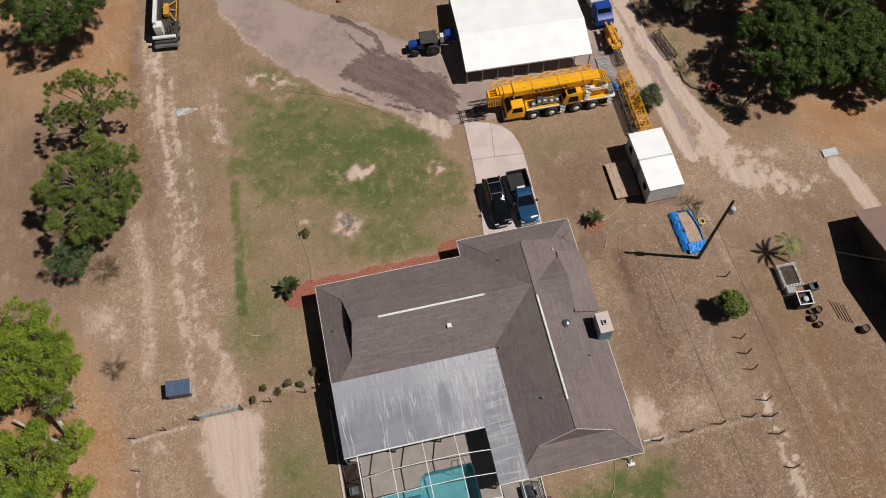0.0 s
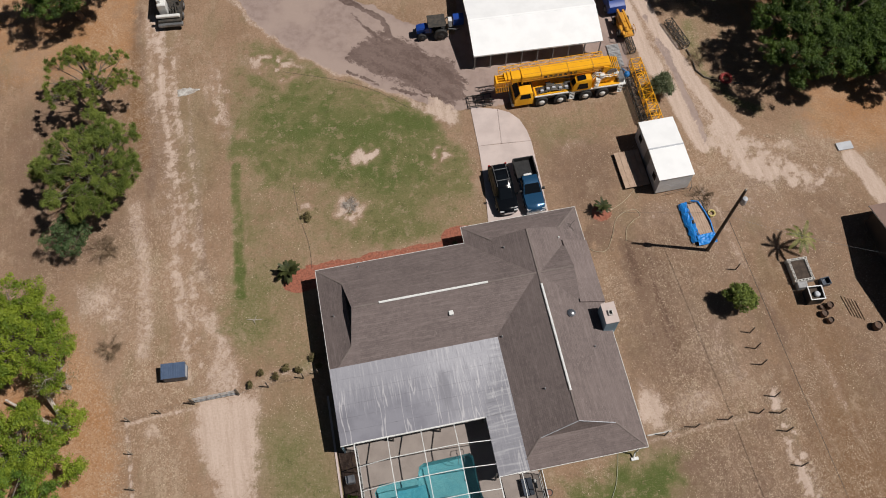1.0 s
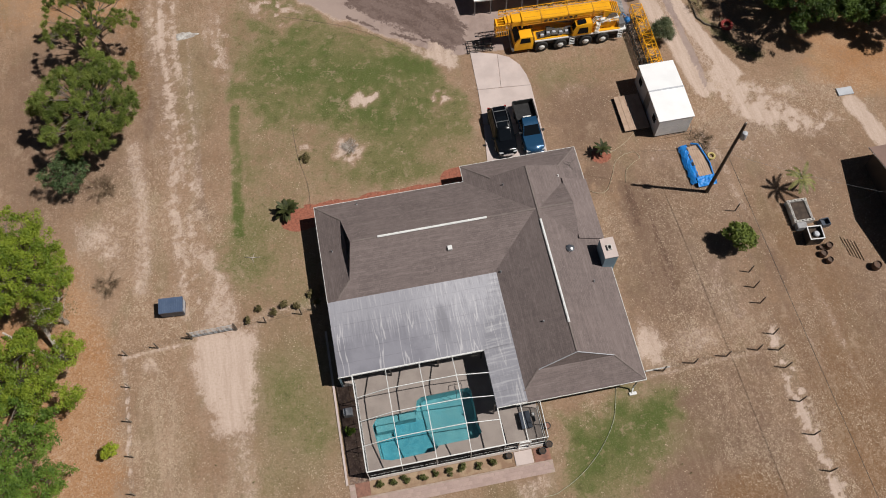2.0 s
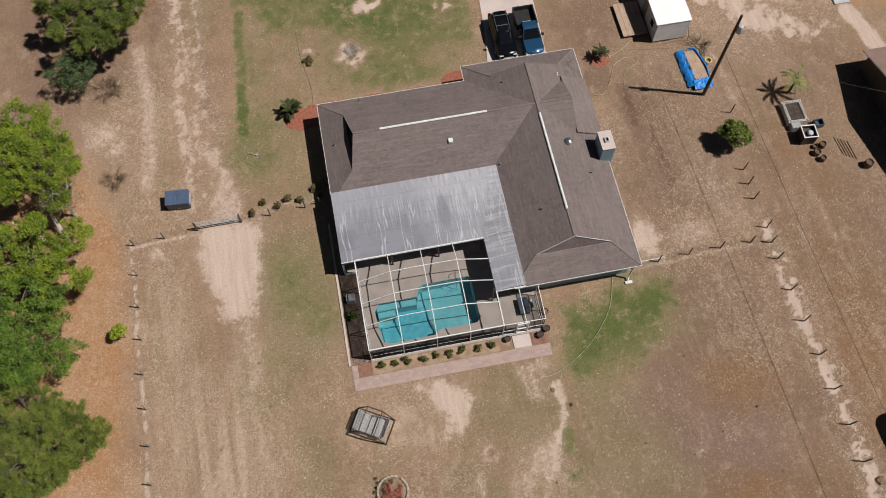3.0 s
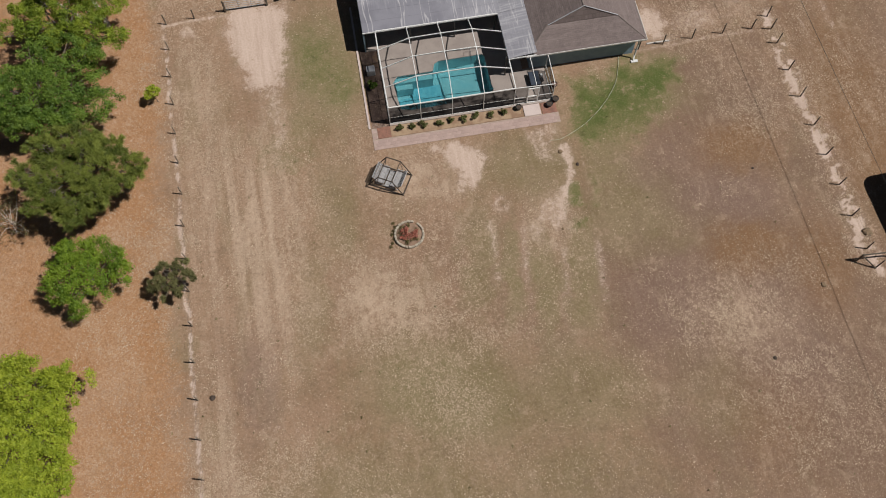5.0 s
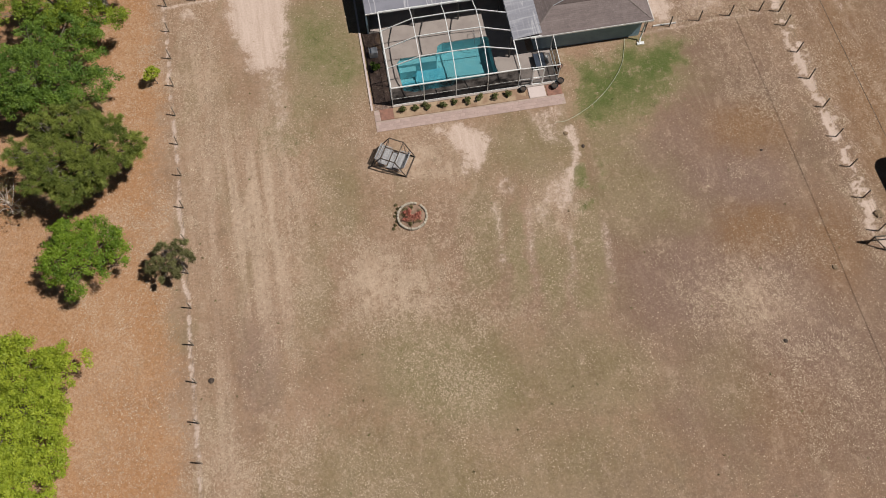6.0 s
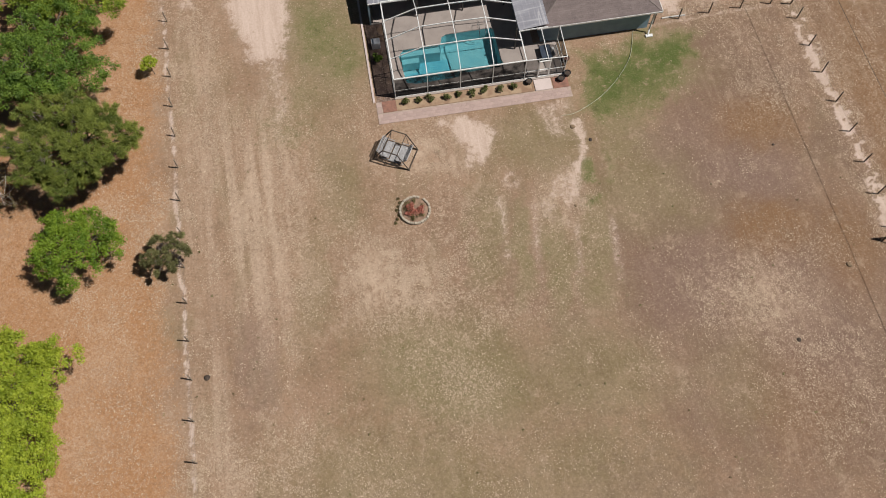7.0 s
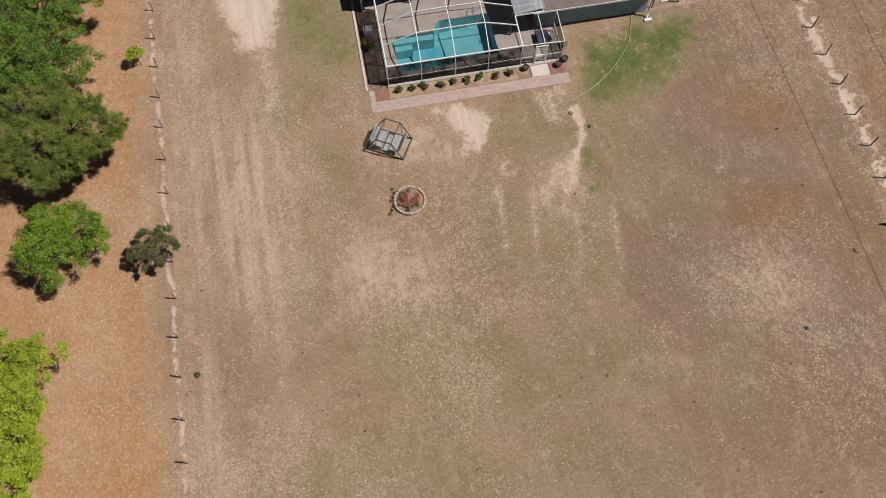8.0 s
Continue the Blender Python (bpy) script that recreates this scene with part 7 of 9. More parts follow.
def pane(parent, q, name, label):
    """A window pane let into a quad, a little smaller than it and proud by a few millimetres."""
    q = [Vector(p) for p in q]
    c = sum(q, Vector()) / 4
    n = (q[1] - q[0]).cross(q[3] - q[0]).normalized()
    bm = bmesh.new()
    a = [bm.verts.new(c + (p - c) * 0.9 + n * 0.014) for p in q]
    b = [bm.verts.new(c + (p - c) * 0.9 - n * 0.014) for p in q]
    bm.faces.new(a)
    bm.faces.new(b[::-1])
    for k in range(4):
        bm.faces.new((a[k], a[(k + 1) % 4], b[(k + 1) % 4], b[k]))
    return part(name, bm, M_GLASS, parent, label)


def suv():
    c = thing("sport_utility_car", pose(4.98, 37.15, 0.045, 0, 0, -77.4), "shiny black sport utility car with roof rails", "car")
    bm = bmesh.new()
    loft(bm, [hull_ring(x, w, z0, z1) for x, w, z0, z1 in ((-2.5, 0.8, 0.5, 0.95), (-2.42, 0.9, 0.4, 1.05), (-1.8, 0.97, 0.32, 1.1), (0, 0.98, 0.3, 1.08), (1.1, 0.97, 0.3, 1.06), (1.35, 0.96, 0.32, 1.04), (2.1, 0.92, 0.34, 0.98), (2.4, 0.82, 0.4, 0.88), (2.52, 0.66, 0.48, 0.76))])
    part("body", bm, M_BLACKCAR, c, "", True)
    low = [(-2.1, -0.88), (0.85, -0.88), (1.35, -0.62), (1.35, 0.62), (0.85, 0.88), (-2.1, 0.88), (-2.38, 0.68), (-2.38, -0.68)]
    high = [(-1.75, -0.68), (0.2, -0.7), (0.42, -0.52), (0.42, 0.52), (0.2, 0.7), (-1.75, 0.68), (-2.0, 0.46), (-2.0, -0.46)]
    bm = bmesh.new()
    slab_low = [bm.verts.new((*p, 1.04)) for p in low]
    slab_hi = [bm.verts.new((*p, 1.72)) for p in high]
    for i in range(8):
        j = (i + 1) % 8
        bm.faces.new((slab_low[i], slab_low[j], slab_hi[j], slab_hi[i]))
    bm.faces.new(slab_hi)
    bevel(bm, 0.05, 2)
    part("cabin", bm, M_BLACKCAR, c, "", True)
    fs = frustum_faces(low, high, 1.06, 1.72)
    pane(c, fs[2], "windshield", "dark glass windshield")
    pane(c, fs[6], "rear_window", "dark glass rear window")
    for f in (fs[0], fs[4]):
        a, b, d, e = [Vector(p) for p in f]
        for t0, t1 in ((0.02, 0.34), (0.35, 0.66), (0.67, 0.97)):
            pane(c, [a.lerp(b, t0), a.lerp(b, t1), e.lerp(d, t1), e.lerp(d, t0)], "side_window", "dark side window")
    bm = bmesh.new()
    box(bm, -0.9, 0.2, -0.42, 0.42, 1.722, 1.735)
    part("sunroof", bm, M_GLASS, c, "dark glass sunroof")
    for y in (-0.6, 0.6):
        bm = bmesh.new()
        tube(bm, [(-1.9, y, 1.73), (-1.8, y, 1.8), (0.1, y, 1.8), (0.25, y, 1.73)], 0.025)
        part("roof_rail", bm, M_STEEL, c, "grey roof rail")
    for x in (-1.45, -0.3):
        bm = bmesh.new()
        bar(bm, (x, -0.6, 1.81), (x, 0.6, 1.81), 0.06, 0.03)
        part("cross_bar", bm, M_STEEL, c, "grey roof cross bar")
    for y in (-0.62, 0.62):
        bm = bmesh.new()
        box(bm, 2.22, 2.46, y - 0.2, y + 0.2, 0.76, 0.9)
        bevel(bm, 0.04)
        part("headlight", bm, M_LAMP, c, "clear headlight")
        bm = bmesh.new()
        box(bm, -2.49, -2.4, y * 1.25 - 0.1, y * 1.25 + 0.1, 0.75, 1.1)
        part("tail_light", bm, M_REDLENS, c, "red tail light")
        bm = bmesh.new()
        box(bm, 0.85, 1.05, y * 1.72 - 0.12, y * 1.72 + 0.12, 1.08, 1.22)
        bevel(bm, 0.03)
        part("door_mirror", bm, M_BLACKCAR, c)
    bm = bmesh.new()
    box(bm, 2.42, 2.56, -0.45, 0.45, 0.5, 0.76)
    part("grille", bm, M_CHROME, c, "bright grille")
    for x in (-1.55, 1.5):
        for y in (-0.86, 0.86):
            wheel(c, x, y, 0.37, 0.24)


def pickup():
    c = thing("pickup_truck", pose(7.4, 37.65, 0.045, 0, 0, -77.4), "dark blue pickup truck with an open bed", "truck")
    bm = bmesh.new()
    loft(bm, [hull_ring(x, w, z0, z1) for x, w, z0, z1 in ((-0.62, 0.92, 0.4, 1.12), (0.6, 0.94, 0.38, 1.1), (1.15, 0.94, 0.38, 1.08), (2.2, 0.9, 0.42, 1.0), (2.62, 0.82, 0.46, 0.9), (2.72, 0.72, 0.5, 0.8))])
    part("body", bm, M_BLUECAR, c, "", True)
    bm = bmesh.new()
    for y in (-0.93, 0.93):
        box(bm, -2.72, -0.64, y - 0.05, y + 0.05, 0.45, 1.12)
    box(bm, -2.75, -2.67, -0.9, 0.9, 0.5, 1.12)
    box(bm, -0.72, -0.65, -0.9, 0.9, 0.5, 1.14)
    part("bed_wall", bm, M_BLACKPL, c, "dark bed wall")
    bm = bmesh.new()
    box(bm, -2.68, -0.7, -0.89, 0.89, 0.52, 0.6)
    for k in range(7):
        box(bm, -2.66, -0.72, -0.78 + 0.26 * k - 0.04, -0.78 + 0.26 * k + 0.04, 0.6, 0.615)
    part("bed_floor", bm, M_BLACKPL, c, "black ribbed bed liner")
    low = [(-0.6, -0.84), (1.2, -0.84), (1.2, 0.84), (-0.6, 0.84)]
    high = [(-0.42, -0.68), (0.42, -0.7), (0.42, 0.7), (-0.42, 0.68)]
    bm = bmesh.new()
    a = [bm.verts.new((*p, 1.08)) for p in low]
    b = [bm.verts.new((*p, 1.72)) for p in high]
    for i in range(4):
        bm.faces.new((a[i], a[(i + 1) % 4], b[(i + 1) % 4], b[i]))
    bm.faces.new(b)
    bevel(bm, 0.05, 2)
    part("cab", bm, M_BLUECAR, c, "", True)
    fs = frustum_faces(low, high, 1.08, 1.72)
    pane(c, fs[1], "windshield", "dark glass windshield")
    pane(c, fs[3], "rear_window", "dark glass rear window")
    for f in (fs[0], fs[2]):
        p, q, r, s = [Vector(v) for v in f]
        for t0, t1 in ((0.03, 0.4), (0.42, 0.92)):
            pane(c, [p.lerp(q, t0), p.lerp(q, t1), s.lerp(r, t1), s.lerp(r, t0)], "side_window", "dark side window")
    for y in (-0.68, 0.68):
        bm = bmesh.new()
        box(bm, 2.5, 2.7, y - 0.16, y + 0.16, 0.72, 0.88)
        part("headlight", bm, M_LAMP, c, "clear headlight")
        bm = bmesh.new()
        box(bm, 0.75, 0.93, y * 1.55 - 0.12, y * 1.55 + 0.12, 1.1, 1.28)
        part("door_mirror", bm, M_BLACKPL, c)
    for x, n2 in ((2.78, "front_bumper"), (-2.84, "rear_bumper")):
        bm = bmesh.new()
        box(bm, x - 0.08, x + 0.08, -0.9, 0.9, 0.45, 0.65)
        bevel(bm, 0.03)
        part(n2, bm, M_CHROME, c, "bright metal bumper")
    bm = bmesh.new()
    box(bm, -2.0, -0.2, -0.015, 0.015, 0, 0.001)
    bm.free()
    for x in (-1.7, 1.75):
        for y in (-0.86, 0.86):
            wheel(c, x, y, 0.38, 0.24)
    bm = bmesh.new()
    box(bm, -1.05, -0.78, -0.35, 0.4, 0.62, 1.0)
    bevel(bm, 0.03)
    solid("white_crate", bm, M_CONTAINER, pose(7.4, 37.65, 0.045, 0, 0, -77.4), "white plastic crate in the pickup bed", "crate")


suv()
pickup()


def lattice_boom(name, p0, p1, width, height, bays, mat, label, category, r=0.045, parent=None):
    """A lattice boom: four chords with zigzag lacing on each face."""
    p0, p1 = Vector(p0), Vector(p1)
    ax = (p1 - p0).normalized()
    side = ax.cross(Vector((0, 0, 1))).normalized() * width / 2
    up = Vector((0, 0, height / 2))
    t = parent or thing(name, Matrix(), label, category)
    cor = [side + up, side - up, -side - up, -side + up]
    for c in cor:
        bm = bmesh.new()
        rod(bm, p0 + c, p1 + c, r, segs=6)
        part("chord", bm, mat, t)
    for k in range(4):
        a, b = cor[k], cor[(k + 1) % 4]
        bm = bmesh.new()
        for i in range(bays):
            s, e = p0.lerp(p1, i / bays), p0.lerp(p1, (i + 1) / bays)
            rod(bm, s + (a if i % 2 else b), e + (b if i % 2 else a), r * 0.62, segs=5)
            rod(bm, s + a, s + b, r * 0.55, segs=5)
        rod(bm, p1 + a, p1 + b, r * 0.8, segs=5)
        part("lacing", bm, mat, t)
    return t


def crane():
    m = pose(6.2, 46.42, 0, 0, 0, 11.2)
    c = thing("mobile_crane", m, "large yellow four-axle mobile crane, boom lowered over the cab", "crane")
    # carrier
    bm = bmesh.new()
    box(bm, 1.9, 11.1, 0.25, 2.4, 0.75, 1.25)
    part("chassis", bm, M_DARKSTEEL, c, "dark steel chassis")
    bm = bmesh.new()
    box(bm, 1.95, 10.9, 0.1, 2.52, 1.28, 1.45)
    bevel(bm, 0.03)
    part("carrier_deck", bm, M_WHITE, c, "white-edged carrier deck")
    bm = bmesh.new()
    box(bm, 2.0, 10.3, 0.2, 2.42, 1.45, 1.53)
    part("deck_plate", bm, M_YELLOW, c, "yellow deck plates")
    bm = bmesh.new()
    loft(bm, [[(x, 0.04, 0.55), (x, 0.04, z * 0.6 + 0.2), (x, 0.16, z), (x, 2.48, z), (x, 2.6, z * 0.6 + 0.2), (x, 2.6, 0.55)] for x, z in ((-0.02, 1.3), (0.05, 1.4), (0.5, 2.1), (1.3, 2.15), (1.7, 2.08), (1.8, 1.6))])
    part("driver_cab", bm, M_YELLOW, c, "yellow driver cab", True)
    pane(c, [(0.05, 2.45, 1.42), (0.05, 0.2, 1.42), (0.49, 0.2, 2.1), (0.49, 2.45, 2.1)], "windshield", "dark glass windshield")
    # black panel on the cab roof, mostly under the boom
    bm = bmesh.new()
    box(bm, 0.62, 1.62, 1.15, 2.42, 2.13, 2.2)
    bevel(bm, 0.03)
    part("cab_roof_panel", bm, M_BLACKPL, c, "black panel on the cab roof")
    pane(c, [(0.4, 0.04, 1.46), (1.6, 0.04, 1.46), (1.5, 0.155, 2.06), (0.55, 0.155, 2.05)], "side_window", "dark side window")
    bm = bmesh.new()
    box(bm, -0.25, 0.05, 0.05, 2.6, 0.45, 0.85)
    bevel(bm, 0.04)
    part("front_bumper", bm, M_STEEL, c, "grey front bumper")
    for y in (0.35, 2.25):
        bm = bmesh.new()
        box(bm, -0.29, -0.2, y - 0.2, y + 0.2, 0.58, 0.78)
        part("headlight", bm, M_LAMP, c, "clear headlight")
    # white rims stand in for the bright reflection of polished hubs
    for x in (2.64, 4.48, 6.97, 8.65):
        for y in (0.16, 2.46):
            wheel(c, x, y, 0.64, 0.44, M_WHITE, 1.3)
    for x, w in ((5.6, 0.5), (10.35, 0.45)):
        bm = bmesh.new()
        for k in range(5):
            box(bm, x - w / 2, x + w / 2, -0.06 + 0.02 * k, 0.06, 0.5 + 0.22 * k, 0.54 + 0.22 * k)
        for s in (-1, 1):
            bar(bm, (x + s * w / 2, -0.02, 0.45), (x + s * w / 2, 0.04, 1.42), 0.03, 0.05)
        part("ladder", bm, M_ALU, c, "white access ladder")
    # machinery between cab and superstructure
    bm = bmesh.new()
    rs = random.Random(4)
    for k in range(15):
        x, y = rs.uniform(2.3, 5.3), rs.uniform(0.3, 1.0)
        box(bm, x, x + rs.uniform(0.2, 0.6), y, y + rs.uniform(0.15, 0.4), 1.5, 1.5 + rs.uniform(0.15, 0.5))
    for k in range(7):
        tube(bm, [(2.2, 0.3 + 0.12 * k, 1.6), (3.6, 0.35 + 0.1 * k, 1.85), (5.6, 0.3 + 0.12 * k, 1.7)], 0.045)
    part("engine_deck", bm, M_DARKSTEEL, c, "dark pipes and valve blocks")
    for k in range(5):
        bm = bmesh.new()
        x, y = 2.5 + 0.6 * k, 0.32 + 0.1 * (k % 3)
        box(bm, x, x + 0.32, y, y + 0.22, 1.53, 1.95 + 0.1 * (k % 2))
        bevel(bm, 0.03)
        part("valve_block", bm, M_CABINWALL, c, "pale grey machinery box")
    # superstructure
    bm = bmesh.new()
    box(bm, 6.0, 9.9, 0.55, 2.35, 1.5, 2.35)
    bevel(bm, 0.06)
    part("superstructure", bm, M_YELLOW, c, "yellow slewing superstructure")
    bm = bmesh.new()
    loft(bm, [[(x, 0.02, 1.55), (x, 0.02, z - 0.25), (x, 0.12, z), (x, 0.82, z), (x, 0.9, z - 0.2), (x, 0.9, 1.55)] for x, z in ((5.55, 2.1), (5.85, 2.75), (6.9, 2.95), (7.35, 2.9), (7.4, 2.2))])
    part("operator_cab", bm, M_YELLOW, c, "yellow operator cab", True)
    pane(c, [(5.98, 0.16, 2.86), (6.85, 0.16, 2.99), (6.85, 0.78, 2.99), (5.98, 0.78, 2.86)], "roof_window", "dark cab roof window")
    pane(c, [(5.57, 0.84, 2.12), (5.57, 0.08, 2.12), (5.84, 0.12, 2.72), (5.84, 0.8, 2.72)], "windshield", "dark glass windshield")
    pane(c, [(5.95, 0.012, 1.75), (7.15, 0.012, 1.75), (7.0, 0.016, 2.6), (6.1, 0.016, 2.6)], "side_window", "dark side window")
    for k in range(6):
        bm = bmesh.new()
        box(bm, 7.75, 8.15, 0.08, 0.5, 1.55 + 0.17 * k, 1.59 + 0.17 * k, Matrix.Translation((0.03 * k, 0.03 * k, 0)))
        part("step", bm, M_ALU, c, "white step")
    bm = bmesh.new()
    box(bm, 10.1, 10.75, 0.3, 2.4, 1.3, 2.1)
    bevel(bm, 0.06)
    part("counterweight", bm, M_STEEL, c, "grey counterweight")
    bm = bmesh.new()
    m2 = pose(9.5, 1.3, 2.65, 90, 0, 0)
    lathe(bm, [(0.5, -0.55), (0.5, -0.48), (0.32, -0.47), (0.32, 0.47), (0.5, 0.48), (0.5, 0.55)], 18, m2)
    part("winch_drum", bm, M_STEEL, c, "grey winch drum", True)
    bm = bmesh.new()
    for s in ((8.4, 0.3), (8.4, 1.05), (9.9, 0.3), (9.9, 1.05)):
        rod(bm, (*s, 2.35), (*s, 3.0), 0.025)
    for z in (2.7, 3.0):
        for a, b in (((8.4, 0.3), (9.9, 0.3)), ((8.4, 1.05), (9.9, 1.05)), ((9.9, 0.3), (9.9, 1.05))):
            rod(bm, (*a, z), (*b, z), 0.025)
    part("guard_rail", bm, M_ALU, c, "pale guard rail")
    # telescopic boom, sections nested one in the other
    for x0, x1, w, z0, z1 in ((0.75, 9.3, 1.12, 2.55, 3.55), (-0.2, 0.82, 1.02, 2.62, 3.48), (-0.55, -0.15, 0.94, 2.68, 3.42), (-0.85, -0.5, 0.86, 2.72, 3.36)):
        bm = bmesh.new()
        yc = 1.6
        loft(bm, [[(x, yc - w / 2, z0 + 0.2), (x, yc - w / 2, z1 - 0.1), (x, yc - w / 2 + 0.1, z1), (x, yc + w / 2 - 0.1, z1), (x, yc + w / 2, z1 - 0.1), (x, yc + w / 2, z0 + 0.2), (x, yc + w / 4, z0), (x, yc - w / 4, z0)] for x in (x0, x1)])
        part("boom_section", bm, M_YELLOW, c, "yellow telescopic boom section", True)
        bm = bmesh.new()
        box(bm, x0, x0 + 0.12, yc - w / 2 - 0.04, yc + w / 2 + 0.04, z0, z1 + 0.04)
        part("boom_collar", bm, M_YELLOW, c)
    for y, z in ((1.032, 3.1), (1.03, 2.86), (1.33, 3.556), (1.87, 3.556)):
        bm = bmesh.new()
        bar(bm, (0.9, y, z), (9.2, y, z), 0.03, 0.025)
        part("boom_seam", bm, M_YELLOW_OLD, c, "darker seam along the boom")
    for x in (2.6, 5.2, 7.6):
        bm = bmesh.new()
        box(bm, x, x + 0.08, 1.02, 2.18, 2.7, 3.58)
        part("boom_band", bm, M_YELLOW_OLD, c, "raised band round the boom")
    bm = bmesh.new()
    for y in (1.05, 1.3, 1.6, 1.85):
        box(bm, -1.75, -0.85, y - 0.03, y + 0.03, 2.5, 3.3)
    for z in (2.6, 3.2):
        rod(bm, (-1.65, 1.0, z), (-1.65, 1.9, z), 0.12, segs=12)
    part("boom_head", bm, M_YELLOW, c, "yellow boom head with sheaves")
    for k in range(8):
        bm = bmesh.new()
        bar(bm, (-1.7 + 0.17 * k, 0.95, 1.85), (-1.7 + 0.17 * k, 1.0, 3.3), 0.06, 0.06)
        part("guard_slat", bm, M_YELLOW, c)
    for z in (1.9, 2.6, 3.3):
        bm = bmesh.new()
        bar(bm, (-1.75, 0.98, z), (-0.45, 0.98, z), 0.06, 0.06)
        part("guard_rail", bm, M_YELLOW, c, "yellow guard bar")
    # boom foot, winch frame and stowed parts on the superstructure
    for y in (0.95, 2.2):
        bm = bmesh.new()
        slab(bm, [(8.6, y - 0.05), (10.3, y - 0.05), (10.3, y + 0.05), (8.6, y + 0.05)], 2.3, [3.5, 2.9, 2.9, 3.5])
        part("boom_foot", bm, M_YELLOW, c, "yellow boom foot plate")
    for k in range(5):
        bm = bmesh.new()
        rod(bm, (9.35 + 0.2 * k, 0.9, 3.35 - 0.08 * k), (9.35 + 0.2 * k, 2.25, 3.35 - 0.08 * k), 0.05)
        part("winch_bar", bm, M_YELLOW, c)
    rs = random.Random(9)
    for k in range(9):
        bm = bmesh.new()
        x, y = rs.uniform(8.0, 9.9), rs.uniform(0.35, 0.75)
        box(bm, x, x + rs.uniform(0.15, 0.5), y, y + rs.uniform(0.12, 0.3), 2.35, 2.45 + rs.uniform(0.05, 0.35))
        bevel(bm, 0.02)
        part("stowed_box", bm, rs.choice([M_ALU, M_WHITE, M_STEEL, M_YELLOW]), c, "small stowed equipment box")
    for k in range(6):
        bm = bmesh.new()
        y = 0.5 + 0.1 * k
        tube(bm, [(7.6, y, 2.4), (7.9, y + 0.1, 2.75), (8.6, y, 2.6), (9.3, y - 0.05, 2.42)], 0.03)
        part("hose", bm, M_BLACKPL if k % 2 else M_ALU, c)
    bm = bmesh.new()
    for k in range(5):
        rod(bm, (-1.7, 0.95 + 0.2 * k, 2.0), (-1.7, 0.95 + 0.2 * k, 3.35), 0.03)
    for z in (2.05, 2.5, 2.95, 3.3):
        rod(bm, (-1.7, 0.9, z), (-1.7, 1.95, z), 0.03)
    part("head_guard", bm, M_YELLOW, c, "yellow grille guard")
    bm = bmesh.new()
    rod(bm, (6.3, 1.6, 1.8), (2.4, 1.6, 2.65), 0.18, segs=12)
    part("luffing_cylinder", bm, M_STEEL, c, "grey luffing cylinder")
    lattice_boom("jib", (-1.2, 2.5, 3.15), (8.8, 2.5, 3.3), 0.42, 0.5, 14, M_YELLOW, "", "", 0.035, c)
    for k in range(7):
        bm = bmesh.new()
        x = 2.9 + 0.48 * k
        box(bm, x, x + 0.3, 1.022, 1.036, 2.98, 3.26)
        part("letter_bar", bm, M_BLACKPL, c, "dark lettering bar on the boom")
    bm = bmesh.new()
    lathe(bm, [(0.03, 0.9), (0.22, 1.0), (0.3, 1.25), (0.22, 1.5), (0.05, 1.6)], 10, Matrix.Translation((11.35, 1.3, 0)))
    rod(bm, (11.35, 1.3, 1.55), (10.7, 1.3, 2.3), 0.04)
    rod(bm, (11.35, 1.3, 0.95), (11.35, 1.3, 0.6), 0.06)
    part("hook_block", bm, M_CYAN, c, "blue hook block")
    # the black spreader rack that lies in front
    rack = thing("steel_rack", m, "low dark steel rack in front of the crane", "rack")
    for y in (0.9, 1.5, 2.1):
        bm = bmesh.new()
        bar(bm, (-4.4, y, 0.35), (-1.9, y, 0.35), 0.07, 0.09)
        part("rail", bm, M_DARKSTEEL, rack)
    for x in (-4.2, -3.4, -2.7, -2.0):
        bm = bmesh.new()
        bar(bm, (x, 0.8, 0.28), (x, 2.2, 0.28), 0.06, 0.08)
        rod(bm, (x, 0.9, 0.0), (x, 0.9, 0.3), 0.03)
        rod(bm, (x, 2.1, 0.0), (x, 2.1, 0.3), 0.03)
        part("cross_bar", bm, M_DARKSTEEL, rack)


crane()
lattice_boom("jib_section", (18.0, 51.6, 1.15), (19.55, 44.3, 1.15), 1.0, 0.9, 12, M_YELLOW, "yellow lattice jib section lying on timbers", "crane jib", 0.05)
lattice_boom("jib_section", (17.55, 50.2, 0.5), (18.65, 44.95, 0.5), 0.75, 0.7, 9, M_DARKSTEEL, "dark rusty lattice jib section on the ground", "crane jib", 0.045)
lattice_boom("jib_section", (16.4, 61.5, 0.45), (18.1, 53.4, 0.45), 0.55, 0.5, 12, M_DARKSTEEL, "dark rusty lattice jib section on the ground", "crane jib", 0.045)
lattice_boom("steel_lattice", (22.0, 57.4, 0.4), (23.5, 54.2, 0.4), 0.7, 0.6, 7, M_DARKSTEEL, "rusty brown lattice frame beside the drive", "steel frame", 0.05)
for a, b in (((17.2, 50.6), (19.0, 50.9)), ((18.6, 45.8), (20.1, 46.1))):
    bm = bmesh.new()
    bar(bm, (*a, 0.35), (*b, 0.35), 0.25, 0.72)
    solid("timber_block", bm, M_POST, Matrix(), "dark timber bearer under the jib", "timber")
